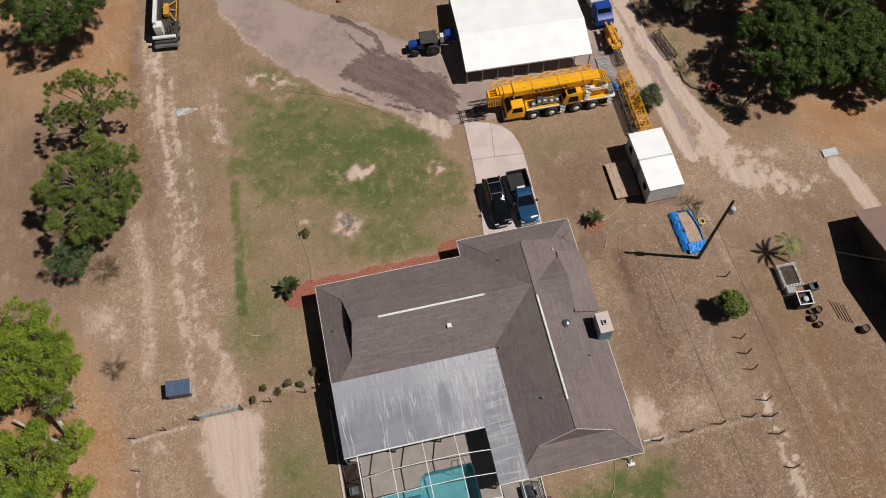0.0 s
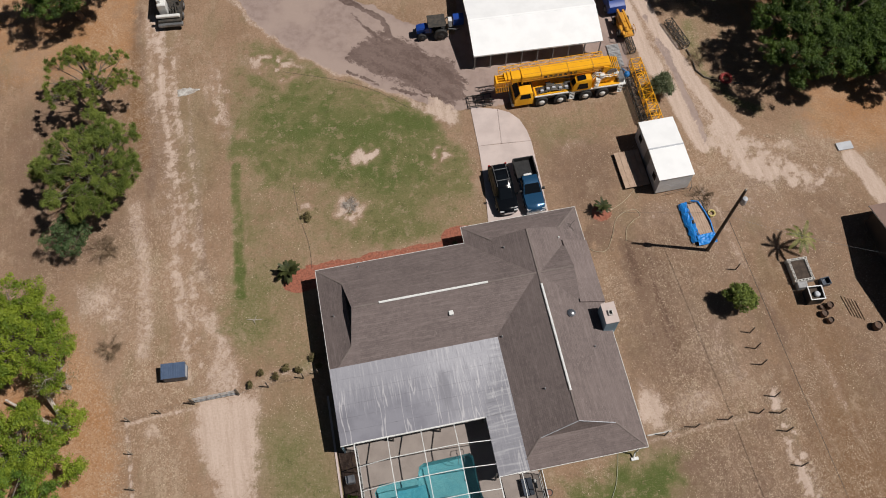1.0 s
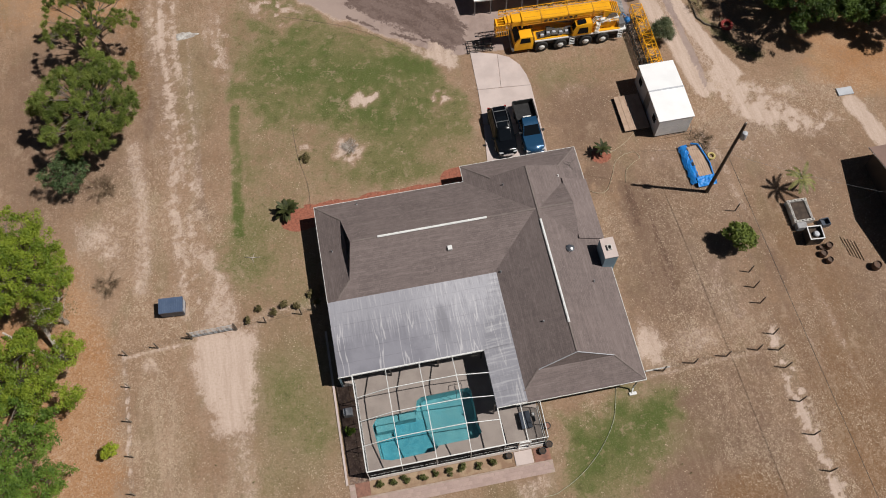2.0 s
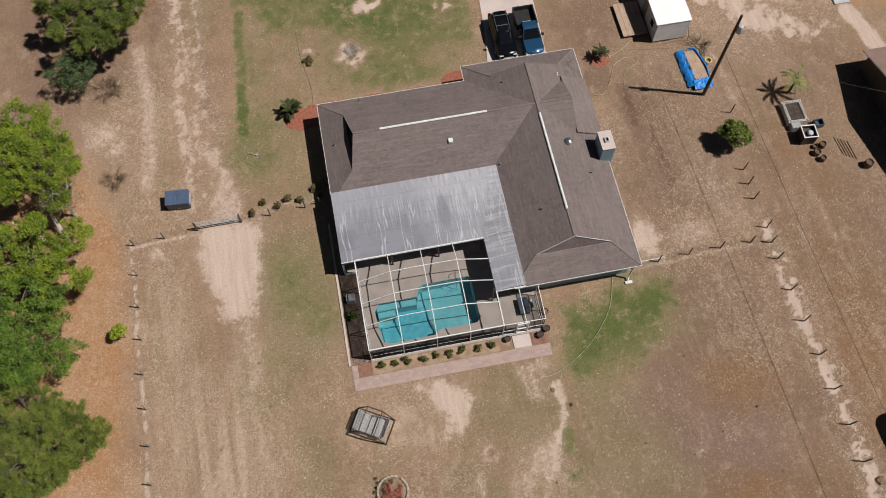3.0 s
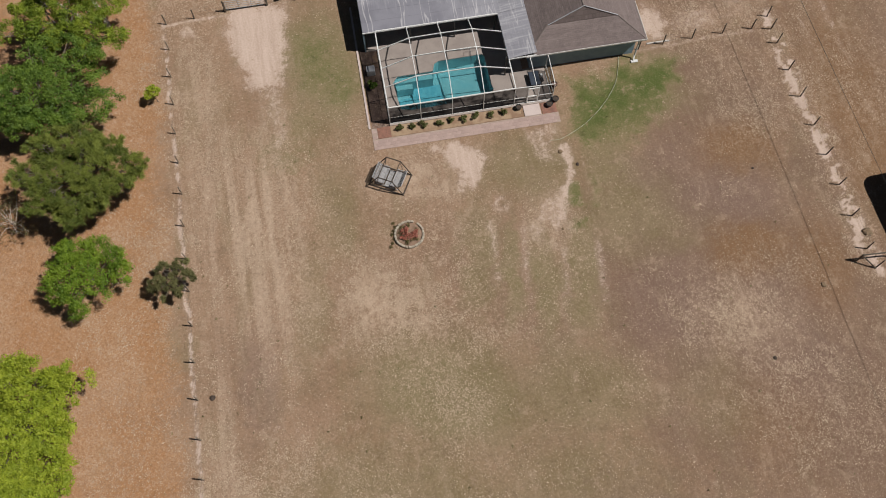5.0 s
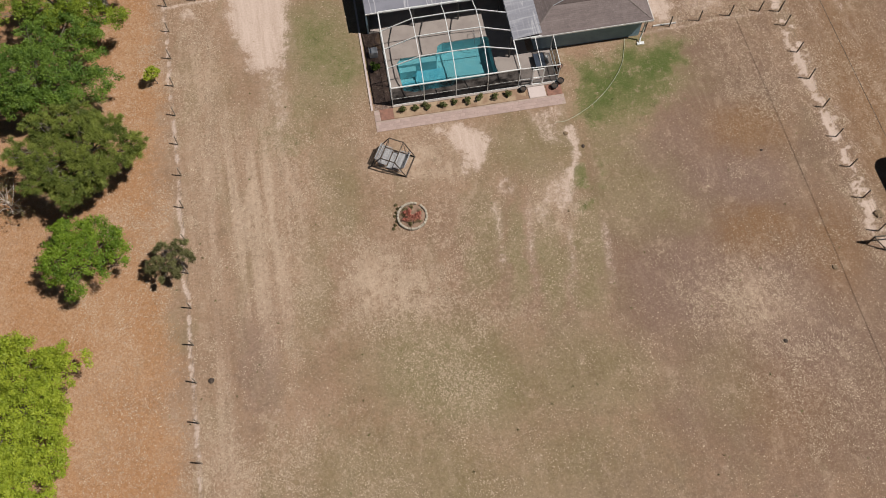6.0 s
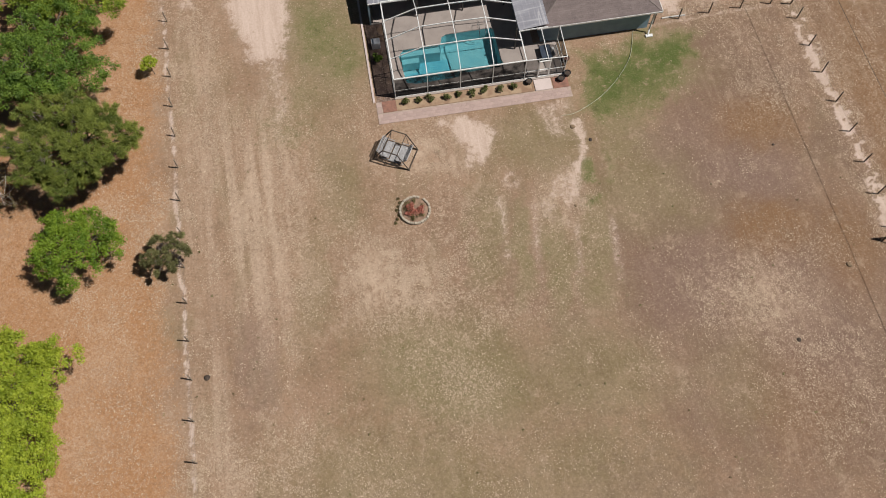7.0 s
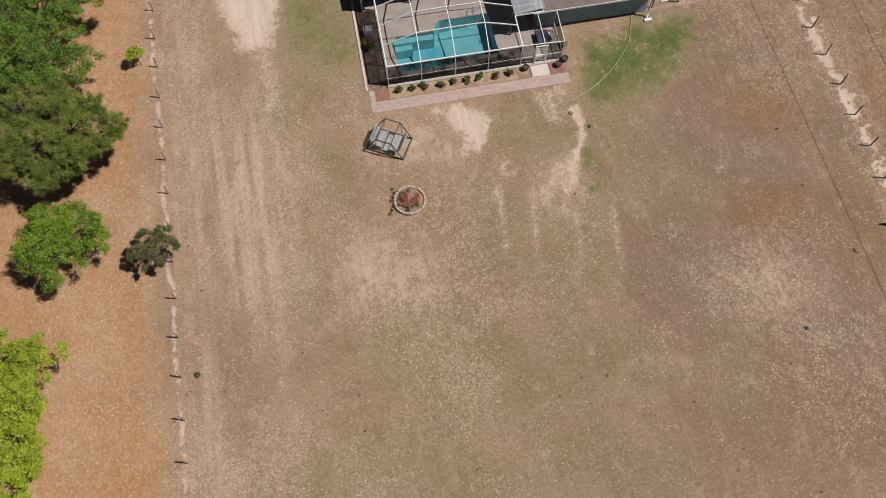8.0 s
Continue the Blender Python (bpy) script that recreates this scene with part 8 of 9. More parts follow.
for k in range(3):
    st = thing("pallet", pose(16.55 + 0.25 * k - 0.4 * k, 52.2 + 0.9 * k, 0, 0, 0, 12), "weathered grey wooden pallet on the ground", "pallet", "pallets")
    for i in range(6):
        bm = bmesh.new()
        box(bm, -0.6, 0.6, -0.42 + 0.16 * i, -0.3 + 0.16 * i, 0.1, 0.13)
        part("slat", bm, M_GREYWOOD, st)
    for i in range(3):
        bm = bmesh.new()
        box(bm, -0.58 + 0.54 * i, -0.5 + 0.54 * i, -0.42, 0.5, 0.0, 0.1)
        part("bearer", bm, M_GREYWOOD, st)


def boom_lift():
    c = thing("boom_lift", pose(17.35, 56.6, 0, 0, 0, -77), "small yellow self-propelled boom lift", "boom lift")
    bm = bmesh.new()
    box(bm, -1.1, 1.1, -0.6, 0.6, 0.35, 0.85)
    bevel(bm, 0.08)
    part("chassis", bm, M_YELLOW_OLD, c)
    bm = bmesh.new()
    box(bm, -1.0, 0.2, -0.5, 0.1, 0.85, 1.5)
    bevel(bm, 0.1)
    part("engine_cover", bm, M_YELLOW_OLD, c)
    for y, z in ((0.25, 1.5), (-0.35, 1.7)):
        bm = bmesh.new()
        bar(bm, (-1.4, y, z - 0.3), (1.3, y, z), 0.2, 0.24)
        part("arm", bm, M_YELLOW_OLD, c)
    bm = bmesh.new()
    box(bm, 1.1, 1.8, -0.5, 0.5, 0.9, 0.98)
    for y in (-0.5, 0.5):
        for x in (1.1, 1.8):
            rod(bm, (x, y, 0.95), (x, y, 1.9), 0.025)
        rod(bm, (1.1, y, 1.9), (1.8, y, 1.9), 0.025)
    rod(bm, (1.8, -0.5, 1.9), (1.8, 0.5, 1.9), 0.025)
    part("basket", bm, M_YELLOW_OLD, c)
    for x in (-0.8, 0.8):
        for y in (-0.65, 0.65):
            wheel(c, x, y, 0.4, 0.28)


def blue_truck():
    c = thing("blue_flatbed_truck", pose(16.35, 60.2, 0, 0, 0, -77), "blue-cabbed truck parked beside the barn", "truck")
    bm = bmesh.new()
    loft(bm, [[(x, -0.95, 0.6), (x, -0.95, z - 0.3), (x, -0.8, z), (x, 0.8, z), (x, 0.95, z - 0.3), (x, 0.95, 0.6)] for x, z in ((0.0, 2.1), (0.9, 2.15), (1.3, 1.6), (1.9, 1.35), (2.0, 1.0))])
    part("cab", bm, M_TRACTOR, c, "", True)
    pane(c, [(0.98, -0.75, 2.04), (0.98, 0.75, 2.04), (1.28, 0.78, 1.64), (1.28, -0.78, 1.64)][::-1], "windshield", "dark glass windshield")
    bm = bmesh.new()
    box(bm, -4.2, -0.1, -1.05, 1.05, 0.95, 1.1)
    part("flatbed", bm, M_DARKSTEEL, c, "dark steel flatbed")
    bm = bmesh.new()
    box(bm, -0.75, -0.15, -1.0, 1.0, 1.1, 1.9)
    part("headboard", bm, M_CABINWALL, c, "pale grey headboard box")
    for x in (-3.2, 1.2):
        for y in (-0.85, 0.85):
            wheel(c, x, y, 0.45, 0.28)


def tractor():
    c = thing("tractor", pose(-1.75, 55.75, 0, 0, 0, 189), "blue tractor with a grey canopy and loader", "tractor")
    bm = bmesh.new()
    loft(bm, [[(x, -0.4, 0.7), (x, -0.42, z - 0.15), (x, -0.3, z), (x, 0.3, z), (x, 0.42, z - 0.15), (x, 0.4, 0.7)] for x, z in ((0.4, 1.45), (1.6, 1.4), (1.9, 1.25))])
    part("hood", bm, M_TRACTOR, c, "", True)
    bm = bmesh.new()
    box(bm, -1.0, 0.5, -0.35, 0.35, 0.5, 1.0)
    bevel(bm, 0.05)
    part("body", bm, M_BLACKPL, c)
    bm = bmesh.new()
    box(bm, -1.05, 0.75, -0.8, 0.8, 1.85, 1.95)
    bevel(bm, 0.04)
    part("canopy", bm, M_DARKSTEEL, c, "dark grey canopy roof")
    for x in (-0.95, 0.6):
        for y in (-0.7, 0.7):
            bm = bmesh.new()
            rod(bm, (x, y, 0.9), (x, y, 1.87), 0.035)
            part("canopy_post", bm, M_BLACKPL, c)
    bm = bmesh.new()
    box(bm, -0.5, -0.1, -0.3, 0.3, 1.0, 1.15)
    box(bm, -0.6, -0.5, -0.3, 0.3, 1.0, 1.6)
    part("seat", bm, M_BLACKPL, c)
    for x, r, w, yy in ((-0.5, 0.72, 0.4, 0.75), (1.4, 0.45, 0.28, 0.65)):
        for y in (-yy, yy):
            wheel(c, x, y, r, w, M_BLACKPL)
    for y in (-0.75, 0.75):
        bm = bmesh.new()
        tube(bm, [(-1.0, y, 0.9), (-1.3, y, 1.4), (-2.4, y, 1.1)], 0.07)
        part("lift_arm", bm, M_BLACKPL, c)
    bm = bmesh.new()
    box(bm, -3.0, -1.9, -0.9, -0.1, 0.7, 1.7)
    bevel(bm, 0.06)
    part("rear_tank", bm, M_TRACTOR, c, "blue tank behind the seat")
    bm = bmesh.new()
    box(bm, -1.75, -1.4, -0.45, 0.1, 0.9, 1.75)
    part("tool_box", bm, M_CONTAINER, c, "white box behind the seat")


def bucket_truck():
    c = thing("crane_truck", pose(-29.5, 62.0, 0, 0, 0, 97), "flatbed crane truck with a white boom", "truck")
    # its tail points south
    bm = bmesh.new()
    box(bm, -6.0, 3.2, -1.15, 1.15, 0.9, 1.15)
    part("flatbed", bm, M_DARKSTEEL, c, "dark flatbed")
    bm = bmesh.new()
    box(bm, -6.25, -5.8, -1.25, 1.25, 0.55, 0.9)
    bevel(bm, 0.05)
    part("rear_bumper", bm, M_STEEL, c, "grey tail beam")
    bm = bmesh.new()
    box(bm, -5.75, -5.4, -1.1, 1.3, 1.3, 1.6)
    bevel(bm, 0.06)
    part("outrigger_box", bm, M_WHITE, c, "white outrigger beam")
    bm = bmesh.new()
    box(bm, -5.1, -4.2, 0.1, 1.0, 1.15, 2.5)
    bevel(bm, 0.08)
    part("turret", bm, M_WHITE, c, "white crane turret")
    # tall side box added so that the truck casts a wider shadow
    bm = bmesh.new()
    box(bm, -4.1, 3.1, 0.45, 1.15, 1.15, 2.3)
    bevel(bm, 0.04)
    part("shadow_side_box", bm, M_DARKSTEEL, c, "tall dark box along one side, added to widen the shadow")
    bm = bmesh.new()
    for k in range(8):
        x, y = -5.1 + 0.16 * k, -0.9 + 0.13 * ((k * 5) % 7)
        box(bm, x, x + 0.3, y, y + 0.22, 1.15, 1.3 + 0.12 * (k % 4))
    for k in range(3):
        rod(bm, (-5.5, -0.8 + 0.3 * k, 1.2), (-4.3, -0.6 + 0.3 * k, 1.9), 0.06)
    part("winch_gear", bm, M_DARKSTEEL, c, "dark winch gear at the tail")
    for x0, x1, w in ((-4.8, 2.5, 0.38), (2.4, 3.4, 0.32), (3.3, 4.0, 0.26)):
        bm = bmesh.new()
        box(bm, x0, x1, 0.75 - w / 2, 0.75 + w / 2, 2.5, 2.5 + w * 1.1)
        bevel(bm, 0.05)
        part("boom_section", bm, M_WHITE, c, "white boom section")
    bm = bmesh.new()
    for a, b in (((-3.5, -1.0, 1.3), (-2.0, -0.1, 1.9)), ((-2.0, -0.1, 1.9), (-0.6, -1.0, 1.3)), ((-3.5, -1.0, 1.3), (-0.6, -1.0, 1.3)), ((-2.0, -1.0, 1.3), (-2.0, 0.2, 1.9))):
        rod(bm, a, b, 0.06)
    box(bm, -2.9, -1.4, -0.35, 0.15, 1.5, 1.9)
    part("yellow_frame", bm, M_YELLOW_OLD, c, "yellow A-frame on the bed")
    bm = bmesh.new()
    loft(bm, [[(x, -1.1, 0.7), (x, -1.1, z - 0.3), (x, -0.95, z), (x, 0.95, z), (x, 1.1, z - 0.3), (x, 1.1, 0.7)] for x, z in ((3.3, 2.3), (4.6, 2.35), (5.0, 1.8), (5.9, 1.5), (6.0, 1.1))])
    part("cab", bm, M_WHITE, c, "white cab", True)
    pane(c, [(4.68, -0.9, 2.24), (4.68, 0.9, 2.24), (4.98, 0.95, 1.84), (4.98, -0.95, 1.84)][::-1], "windshield", "dark glass windshield")
    for x in (-4.6, -3.3, 4.6):
        for y in (-0.95, 0.95):
            wheel(c, x, y, 0.5, 0.34)


boom_lift()
blue_truck()
tractor()
bucket_truck()


# ---------------------------------------------------------------- east house
EH = pose(37.05, 34.95, 0, 0, 0, 12.4)
eh = thing("neighbour_house", EH, "single-storey house with brown shingle gable roof", "house")
bm = bmesh.new()
slab(bm, [(0.35, -11.7), (14, -11.7), (14, -0.4), (0.35, -0.4)], 0.0, 2.2)
part("wall", bm, M_DARKWALL, eh)
for v0, v1 in ((0.15, -6.1), (-12.3, -6.1)):
    bm = bmesh.new()
    slab(bm, [(-0.1, v0), (14.4, v0), (14.4, v1), (-0.1, v1)] if v0 < v1 else [(-0.1, v1), (14.4, v1), (14.4, v0), (-0.1, v0)],
         [2.2, 2.2, 4.15, 4.15] if v0 < v1 else [4.15, 4.15, 2.2, 2.2], [2.3, 2.3, 4.25, 4.25] if v0 < v1 else [4.25, 4.25, 2.3, 2.3])
    part("roof_slope", bm, M_BROWNROOF, eh)
bm = bmesh.new()
f = [bm.verts.new(p) for p in ((0.35, -0.4, 2.2), (0.35, -11.7, 2.2), (0.35, -6.1, 4.0))]
g = [bm.verts.new(p) for p in ((0.5, -0.4, 2.2), (0.5, -11.7, 2.2), (0.5, -6.1, 4.0))]
bm.faces.new(f)
bm.faces.new(g[::-1])
for k in range(3):
    bm.faces.new((f[k], f[(k + 1) % 3], g[(k + 1) % 3], g[k]))
part("gable", bm, M_DARKWALL, eh)
for a, b in (((-0.1, 0.15, 2.24), (-0.1, -6.1, 4.19)), ((-0.1, -12.3, 2.24), (-0.1, -6.1, 4.19))):
    bm = bmesh.new()
    bar(bm, a, b, 0.03, 0.08)
    part("rake_board", bm, M_CONTAINER, eh, "pale rake board")

# ---------------------------------------------------------------- garden things
# two-seat glider swing of grey boards in a dark frame
SW = pose(-4.75, 0.95, 0, 0, 0, -17)
swing = thing("glider_swing", SW, "weathered grey wooden glider swing in a dark frame", "garden swing")


def swing_bar(a, b, r=0.05, mat=None, name="frame_bar"):
    bm = bmesh.new()
    rod(bm, a, b, r, segs=6)
    part(name, bm, mat or M_POLE, swing)


for y in (-0.95, 0.95):
    for x in (-1.3, 1.3):
        swing_bar((x * 1.15, y, 0.0), (x * 0.45, y, 1.75), 0.045)
    swing_bar((-0.6, y, 1.75), (0.6, y, 1.75))
    swing_bar((-1.5, y, 0.06), (1.5, y, 0.06))
for x in (-1.45, 1.45):
    swing_bar((x, -0.95, 0.06), (x, 0.95, 0.06))
for x in (-0.58, 0.58):
    swing_bar((x, -0.95, 1.75), (x, 0.95, 1.75), 0.035)
    for y in (-0.85, 0.85):
        swing_bar((x, y, 1.75), (x * 1.35, y, 0.45), 0.02, M_DARKSTEEL, "hanger")
for s in (-1, 1):
    for k in range(6):
        bm = bmesh.new()
        x = s * (0.32 + 0.1 * k)
        box(bm, x - 0.042, x + 0.042, -0.72, 0.72, 0.45 + 0.004 * k, 0.475 + 0.004 * k)
        part("seat_slat", bm, M_PALEWOOD, swing)
    for k in range(5):
        bm = bmesh.new()
        z = 0.56 + 0.105 * k
        x = s * (0.92 + 0.075 * k)
        bar(bm, (x, -0.72, z), (x, 0.72, z), 0.05, 0.1)
        part("back_slat", bm, M_PALEWOOD, swing)
    for y in (-0.74, 0.74):
        swing_bar((s * 0.3, y, 0.68), (s * 1.0, y, 0.72), 0.035, M_GREYWOOD, "armrest")
        swing_bar((s * 0.9, y, 0.42), (s * 1.1, y, 1.05), 0.03, M_GREYWOOD, "back_post")
for k in range(5):
    bm = bmesh.new()
    box(bm, -0.24 + 0.1 * k, -0.16 + 0.1 * k, -0.72, 0.72, 0.2, 0.225)
    part("floor_slat", bm, M_PALEWOOD, swing)
bm = bmesh.new()
box(bm, -0.9, 0.9, -0.76, -0.7, 0.16, 0.21)
box(bm, -0.9, 0.9, 0.7, 0.76, 0.16, 0.21)
part("base_beam", bm, M_GREYWOOD, swing)
# round stone flower bed
RING = pose(-2.95, -3.78, 0)
bed = thing("flower_bed", RING, "round stone-edged bed of red flowers in dry grass", "flower bed")
for k in range(26):
    a = 2 * math.pi * k / 26
    if k == 5:
        continue
    bm = bmesh.new()
    w = random.uniform(0.118, 0.132)
    box(bm, -w, w, -0.085, 0.085, -0.02, random.uniform(0.18, 0.24))
    bevel(bm, 0.03)
    s = part("edging_stone", bm, M_STONE, bed)
    s.matrix_basis = pose(1.1 * math.cos(a), 1.1 * math.sin(a), 0, random.uniform(-4, 4), random.uniform(-4, 4), math.degrees(a) + 90 + random.uniform(-6, 6))
bm = bmesh.new()
lathe(bm, [(1.02, -0.02), (1.0, 0.08), (0.5, 0.13), (0.05, 0.15)], 20)
part("bed_soil", bm, surf("dry_bed_soil", (0.3, 0.2, 0.14), (0.2, 0.13, 0.09), 5.0, 0.95, bump=0.6), bed, "dry brown soil")
rs = np.random.RandomState(77)
cs = [np.array([rs.uniform(-0.62, 0.62), rs.uniform(-0.5, 0.5), rs.uniform(0.22, 0.36)]) for _ in range(46)]
quads("blossom", leaf_quads(rs, cs, [0.15] * len(cs), 900, 0.08), M_FLOWER, bed, "dense red blossoms")
cs = [np.array([0.9 * math.cos(a) * k, 0.9 * math.sin(a) * k, 0.22]) for a, k in zip(rs.uniform(0, 6.28, 22), rs.uniform(0.55, 0.95, 22))]
quads("low_foliage", leaf_quads(rs, cs, [0.16] * len(cs), 900, 0.08), M_DRYLEAF, bed, "grey-green leaves")
for k in range(7):
    shrub("weed_tuft", -4.3 + 0.1 * (k % 3), -4.9 + 0.34 * k, 0.08, 0.06, M_DRYLEAF, "small brown weed beside the flower bed", 300 + k, "weeds", 26, 0.08, "weed")
# shrubs along the enclosure's south wall
for k, u in enumerate((1.75, 2.85, 3.75, 5.1, 6.05, 7.2, 8.1, 9.35, 10.5)):
    x, y = at_house(u, -23.15 - 0.08 * (k % 2))
    shrub("clipped_shrub", x, y, 0.36, 0.5, M_SHRUB, "small round green shrub in a mulched bed", 90 + k, "enclosure shrubs", 60, 0.1)
bm = bmesh.new()
slab(bm, [(1.0, -23.75), (11.9, -23.75), (11.9, -22.72), (1.0, -22.72)], -0.03, 0.03)
bmesh.ops.subdivide_edges(bm, edges=bm.edges[:], cuts=5, use_grid_fill=True)
solid("planting_bed", bm, surf("tan_mulch", (0.38, 0.275, 0.18), (0.25, 0.155, 0.1), 1.2, 0.95, bump=0.9, fine=12), HOUSE, "tan mulched bed along the enclosure wall", "planting bed", kind="structure")
# concrete step at the screen door, and the kerb on the enclosure's west side
bm = bmesh.new()
slab(bm, [(12.15, -23.78), (13.55, -23.78), (13.55, -22.73), (12.15, -22.73)], -0.05, 0.06)
bevel(bm, 0.02)
solid("door_step", bm, M_CONC, HOUSE, "pale concrete step at the screen door", "step", kind="structure")
bm = bmesh.new()
bar(bm, (-0.68, -10.2, 0.03), (-0.68, -22.72, 0.03), 0.16, 0.1)
solid("kerb_strip", bm, M_CONC, HOUSE, "narrow pale concrete kerb beside the enclosure", "kerb", kind="structure")
# sand bed in which the pavers lie
bm = bmesh.new()
slab(bm, [(-0.56, -24.76), (14.96, -24.76), (14.96, -23.79), (-0.56, -23.79)], -0.06, 0.02)
slab(bm, [(-0.56, -23.77), (-0.11, -23.77), (-0.11, -22.74), (-0.56, -22.74)], -0.06, 0.02)
solid("paver_bed", bm, surf("jointing_sand", (0.42, 0.33, 0.28), (0.34, 0.26, 0.22), 2.0, 0.95), HOUSE, "pink-grey sand between the pavers", "path", kind="structure")
bm = bmesh.new()
slab(bm, [(-0.1, -23.75), (0.99, -23.75), (0.99, -22.72), (-0.1, -22.72)], -0.03, 0.028)
slab(bm, [(13.65, -23.8), (14.9, -23.8), (14.9, -22.75), (13.65, -22.75)], -0.03, 0.03)
solid("mulch_bed", bm, M_MULCH, HOUSE, "red mulch at the path's ends", "planting bed", kind="structure")


def pot(u, v, r, h, label, fill=M_SOIL):
    x, y = at_house(u, v)
    t = thing("plant_pot", pose(x, y, 0.02), label, "plant pot", "pots by the screen door")
    bm = bmesh.new()
    lathe(bm, [(r * 0.7, 0), (r, h * 0.9), (r * 1.08, h), (r * 0.9, h), (r * 0.86, h * 0.8), (0.02, h * 0.8)], 16)
    part("pot", bm, M_BLACKPL, t, "", True)
    bm = bmesh.new()
    lathe(bm, [(r * 0.85, h * 0.8), (r * 0.8, h * 0.86), (0.02, h * 0.88)], 14)
    part("potting_soil", bm, fill, t)


pot(11.75, -22.98, 0.24, 0.4, "dark round plant pot beside the screen door")
pot(14.35, -23.1, 0.26, 0.35, "dark round plant pot beside the screen door")
pot(14.95, -22.7, 0.26, 0.35, "dark round plant pot beside the screen door")
pot(15.15, -21.3, 0.26, 0.35, "dark round plant pot beside the enclosure", M_MULCH)
# furniture glimpsed along the west strip and in the low bay
x, y = at_house(0.2, -17.3)
bm = bmesh.new()
box(bm, -0.35, 0.35, -0.3, 0.3, 0.0, 0.7)
bevel(bm, 0.04)
solid("pool_pump_housing", bm, M_CABINWALL, pose(x, y, 0, 0, 0, HOUSE_ANGLE), "pale grey pump housing beside the enclosure", "pump")
x, y = at_house(0.25, -18.8)
shrub("shade_shrub", x, y, 0.45, 0.8, M_OAKDARK, "dark shrub beside the enclosure wall", 120)
x, y = at_house(22.4, -20.4)
dish = thing("downspout_elbow", pose(x, y, 0, 0, 0, HOUSE_ANGLE), "white downspout elbow at the house corner", "downspout")
bm = bmesh.new()
tube(bm, [(0.2, 0.85, 2.3), (0.15, 0.75, 1.6), (0.1, 0.7, 0.4), (-0.05, 0.35, 0.1)], 0.07, 6)
part("pipe", bm, M_ALU, dish)
bm = bmesh.new()
box(bm, -0.25, 0.35, 0.2, 0.45, 0.0, 0.12)
bevel(bm, 0.02)
part("splash_block", bm, M_CONTAINER, dish, "white splash block")
# white timber along the cross fence
bm = bmesh.new()
bar(bm, (16.35, 15.0, 0.05), (18.3, 15.42, 0.05), 0.1, 0.1)
solid("white_timber", bm, M_BLOCK, Matrix(), "white-painted timber lying at the fence", "timber")
# covered utility trailer west
TR = pose(-22.25, 19.3, 0, 0, 0, 8)
tr = thing("cargo_trailer", TR, "small box trailer with a dark blue ribbed lid", "trailer")
bm = bmesh.new()
box(bm, -0.95, 0.95, -0.6, 0.6, 0.18, 1.0)
bevel(bm, 0.03)
part("trailer_box", bm, M_TRAILER, tr, "dark blue box sides")
for s in (-1, 1):
    bm = bmesh.new()
    slab(bm, [(-0.98 if s < 0 else 0.005, -0.63), (-0.005 if s < 0 else 0.98, -0.63), (-0.005 if s < 0 else 0.98, 0.63), (-0.98 if s < 0 else 0.005, 0.63)], 1.0, [1.12, 1.12, 1.3, 1.3])
    part("lid", bm, M_LID, tr, "blue-grey lid, coloured lighter as if sunlit")
    for k in range(5):
        bm = bmesh.new()
        x = s * (0.12 + 0.18 * k)
        bar(bm, (x, -0.62, 1.125), (x, 0.62, 1.305), 0.05, 0.03)
        part("lid_rib", bm, M_LID, tr)
bm = bmesh.new()
box(bm, 0.96, 0.99, -0.5, 0.5, 0.5, 1.0)
part("end_panel", bm, M_CABINWALL, tr, "pale end panel")
for y in (-0.5, 0.5):
    wheel(tr, 0.0, y, 0.26, 0.16)
# raised beds of concrete blocks, with barrels and a blue tub
RB = pose(30.75, 29.62, 0, 0, 0, 11)
rb = thing("raised_bed", RB, "raised garden bed edged with pale concrete blocks", "raised bed")
for k in range(5):
    for s in (-1, 1):
        for wall in range(4 if k < 4 else 6):
            pass
blocks = [(-0.75 + 0.3 * i, s * 1.0, 0) for i in range(6) for s in (-1, 1)] + [(s * 0.75, -0.7 + 0.35 * i, 90) for i in range(5) for s in (-1, 1)]
for bx, by, br in blocks:
    bm = bmesh.new()
    ring_wall(bm, [(-0.148, -0.1), (0.148, -0.1), (0.148, 0.1), (-0.148, 0.1)], [(-0.08, -0.055), (0.08, -0.055), (0.08, 0.055), (-0.08, 0.055)], 0.0, 0.62)
    b = part("block", bm, M_BLOCK, rb)
    b.matrix_basis = pose(bx, by, random.uniform(-0.01, 0.01), 0, 0, br + random.uniform(-2, 2))
bm = bmesh.new()
slab(bm, [(-0.63, -0.88), (0.63, -0.88), (0.63, 0.88), (-0.63, 0.88)], 0.0, 0.5)
part("bed_soil", bm, M_SOIL, rb, "dark soil")
TB = pose(31.45, 27.2, 0, 0, 0, 8)
tb = thing("burn_box", TB, "tall dark planter box with a white rim", "planter")
bm = bmesh.new()
ring_wall(bm, [(-0.62, -0.62), (0.62, -0.62), (0.62, 0.62), (-0.62, 0.62)], [(-0.54, -0.54), (0.54, -0.54), (0.54, 0.54), (-0.54, 0.54)], 0.0, 1.15)
part("box_wall", bm, M_BLACKPL, tb)
bm = bmesh.new()
ring_wall(bm, [(-0.64, -0.64), (0.64, -0.64), (0.64, 0.64), (-0.64, 0.64)], [(-0.55, -0.55), (0.55, -0.55), (0.55, 0.55), (-0.55, 0.55)], 1.15, 1.19)
part("rim", bm, M_CONTAINER, tb, "white rim")
bm = bmesh.new()
slab(bm, [(-0.54, -0.54), (0.54, -0.54), (0.54, 0.54), (-0.54, 0.54)], 0.0, 0.8)
part("fill", bm, M_SOIL, tb, "dark soil")
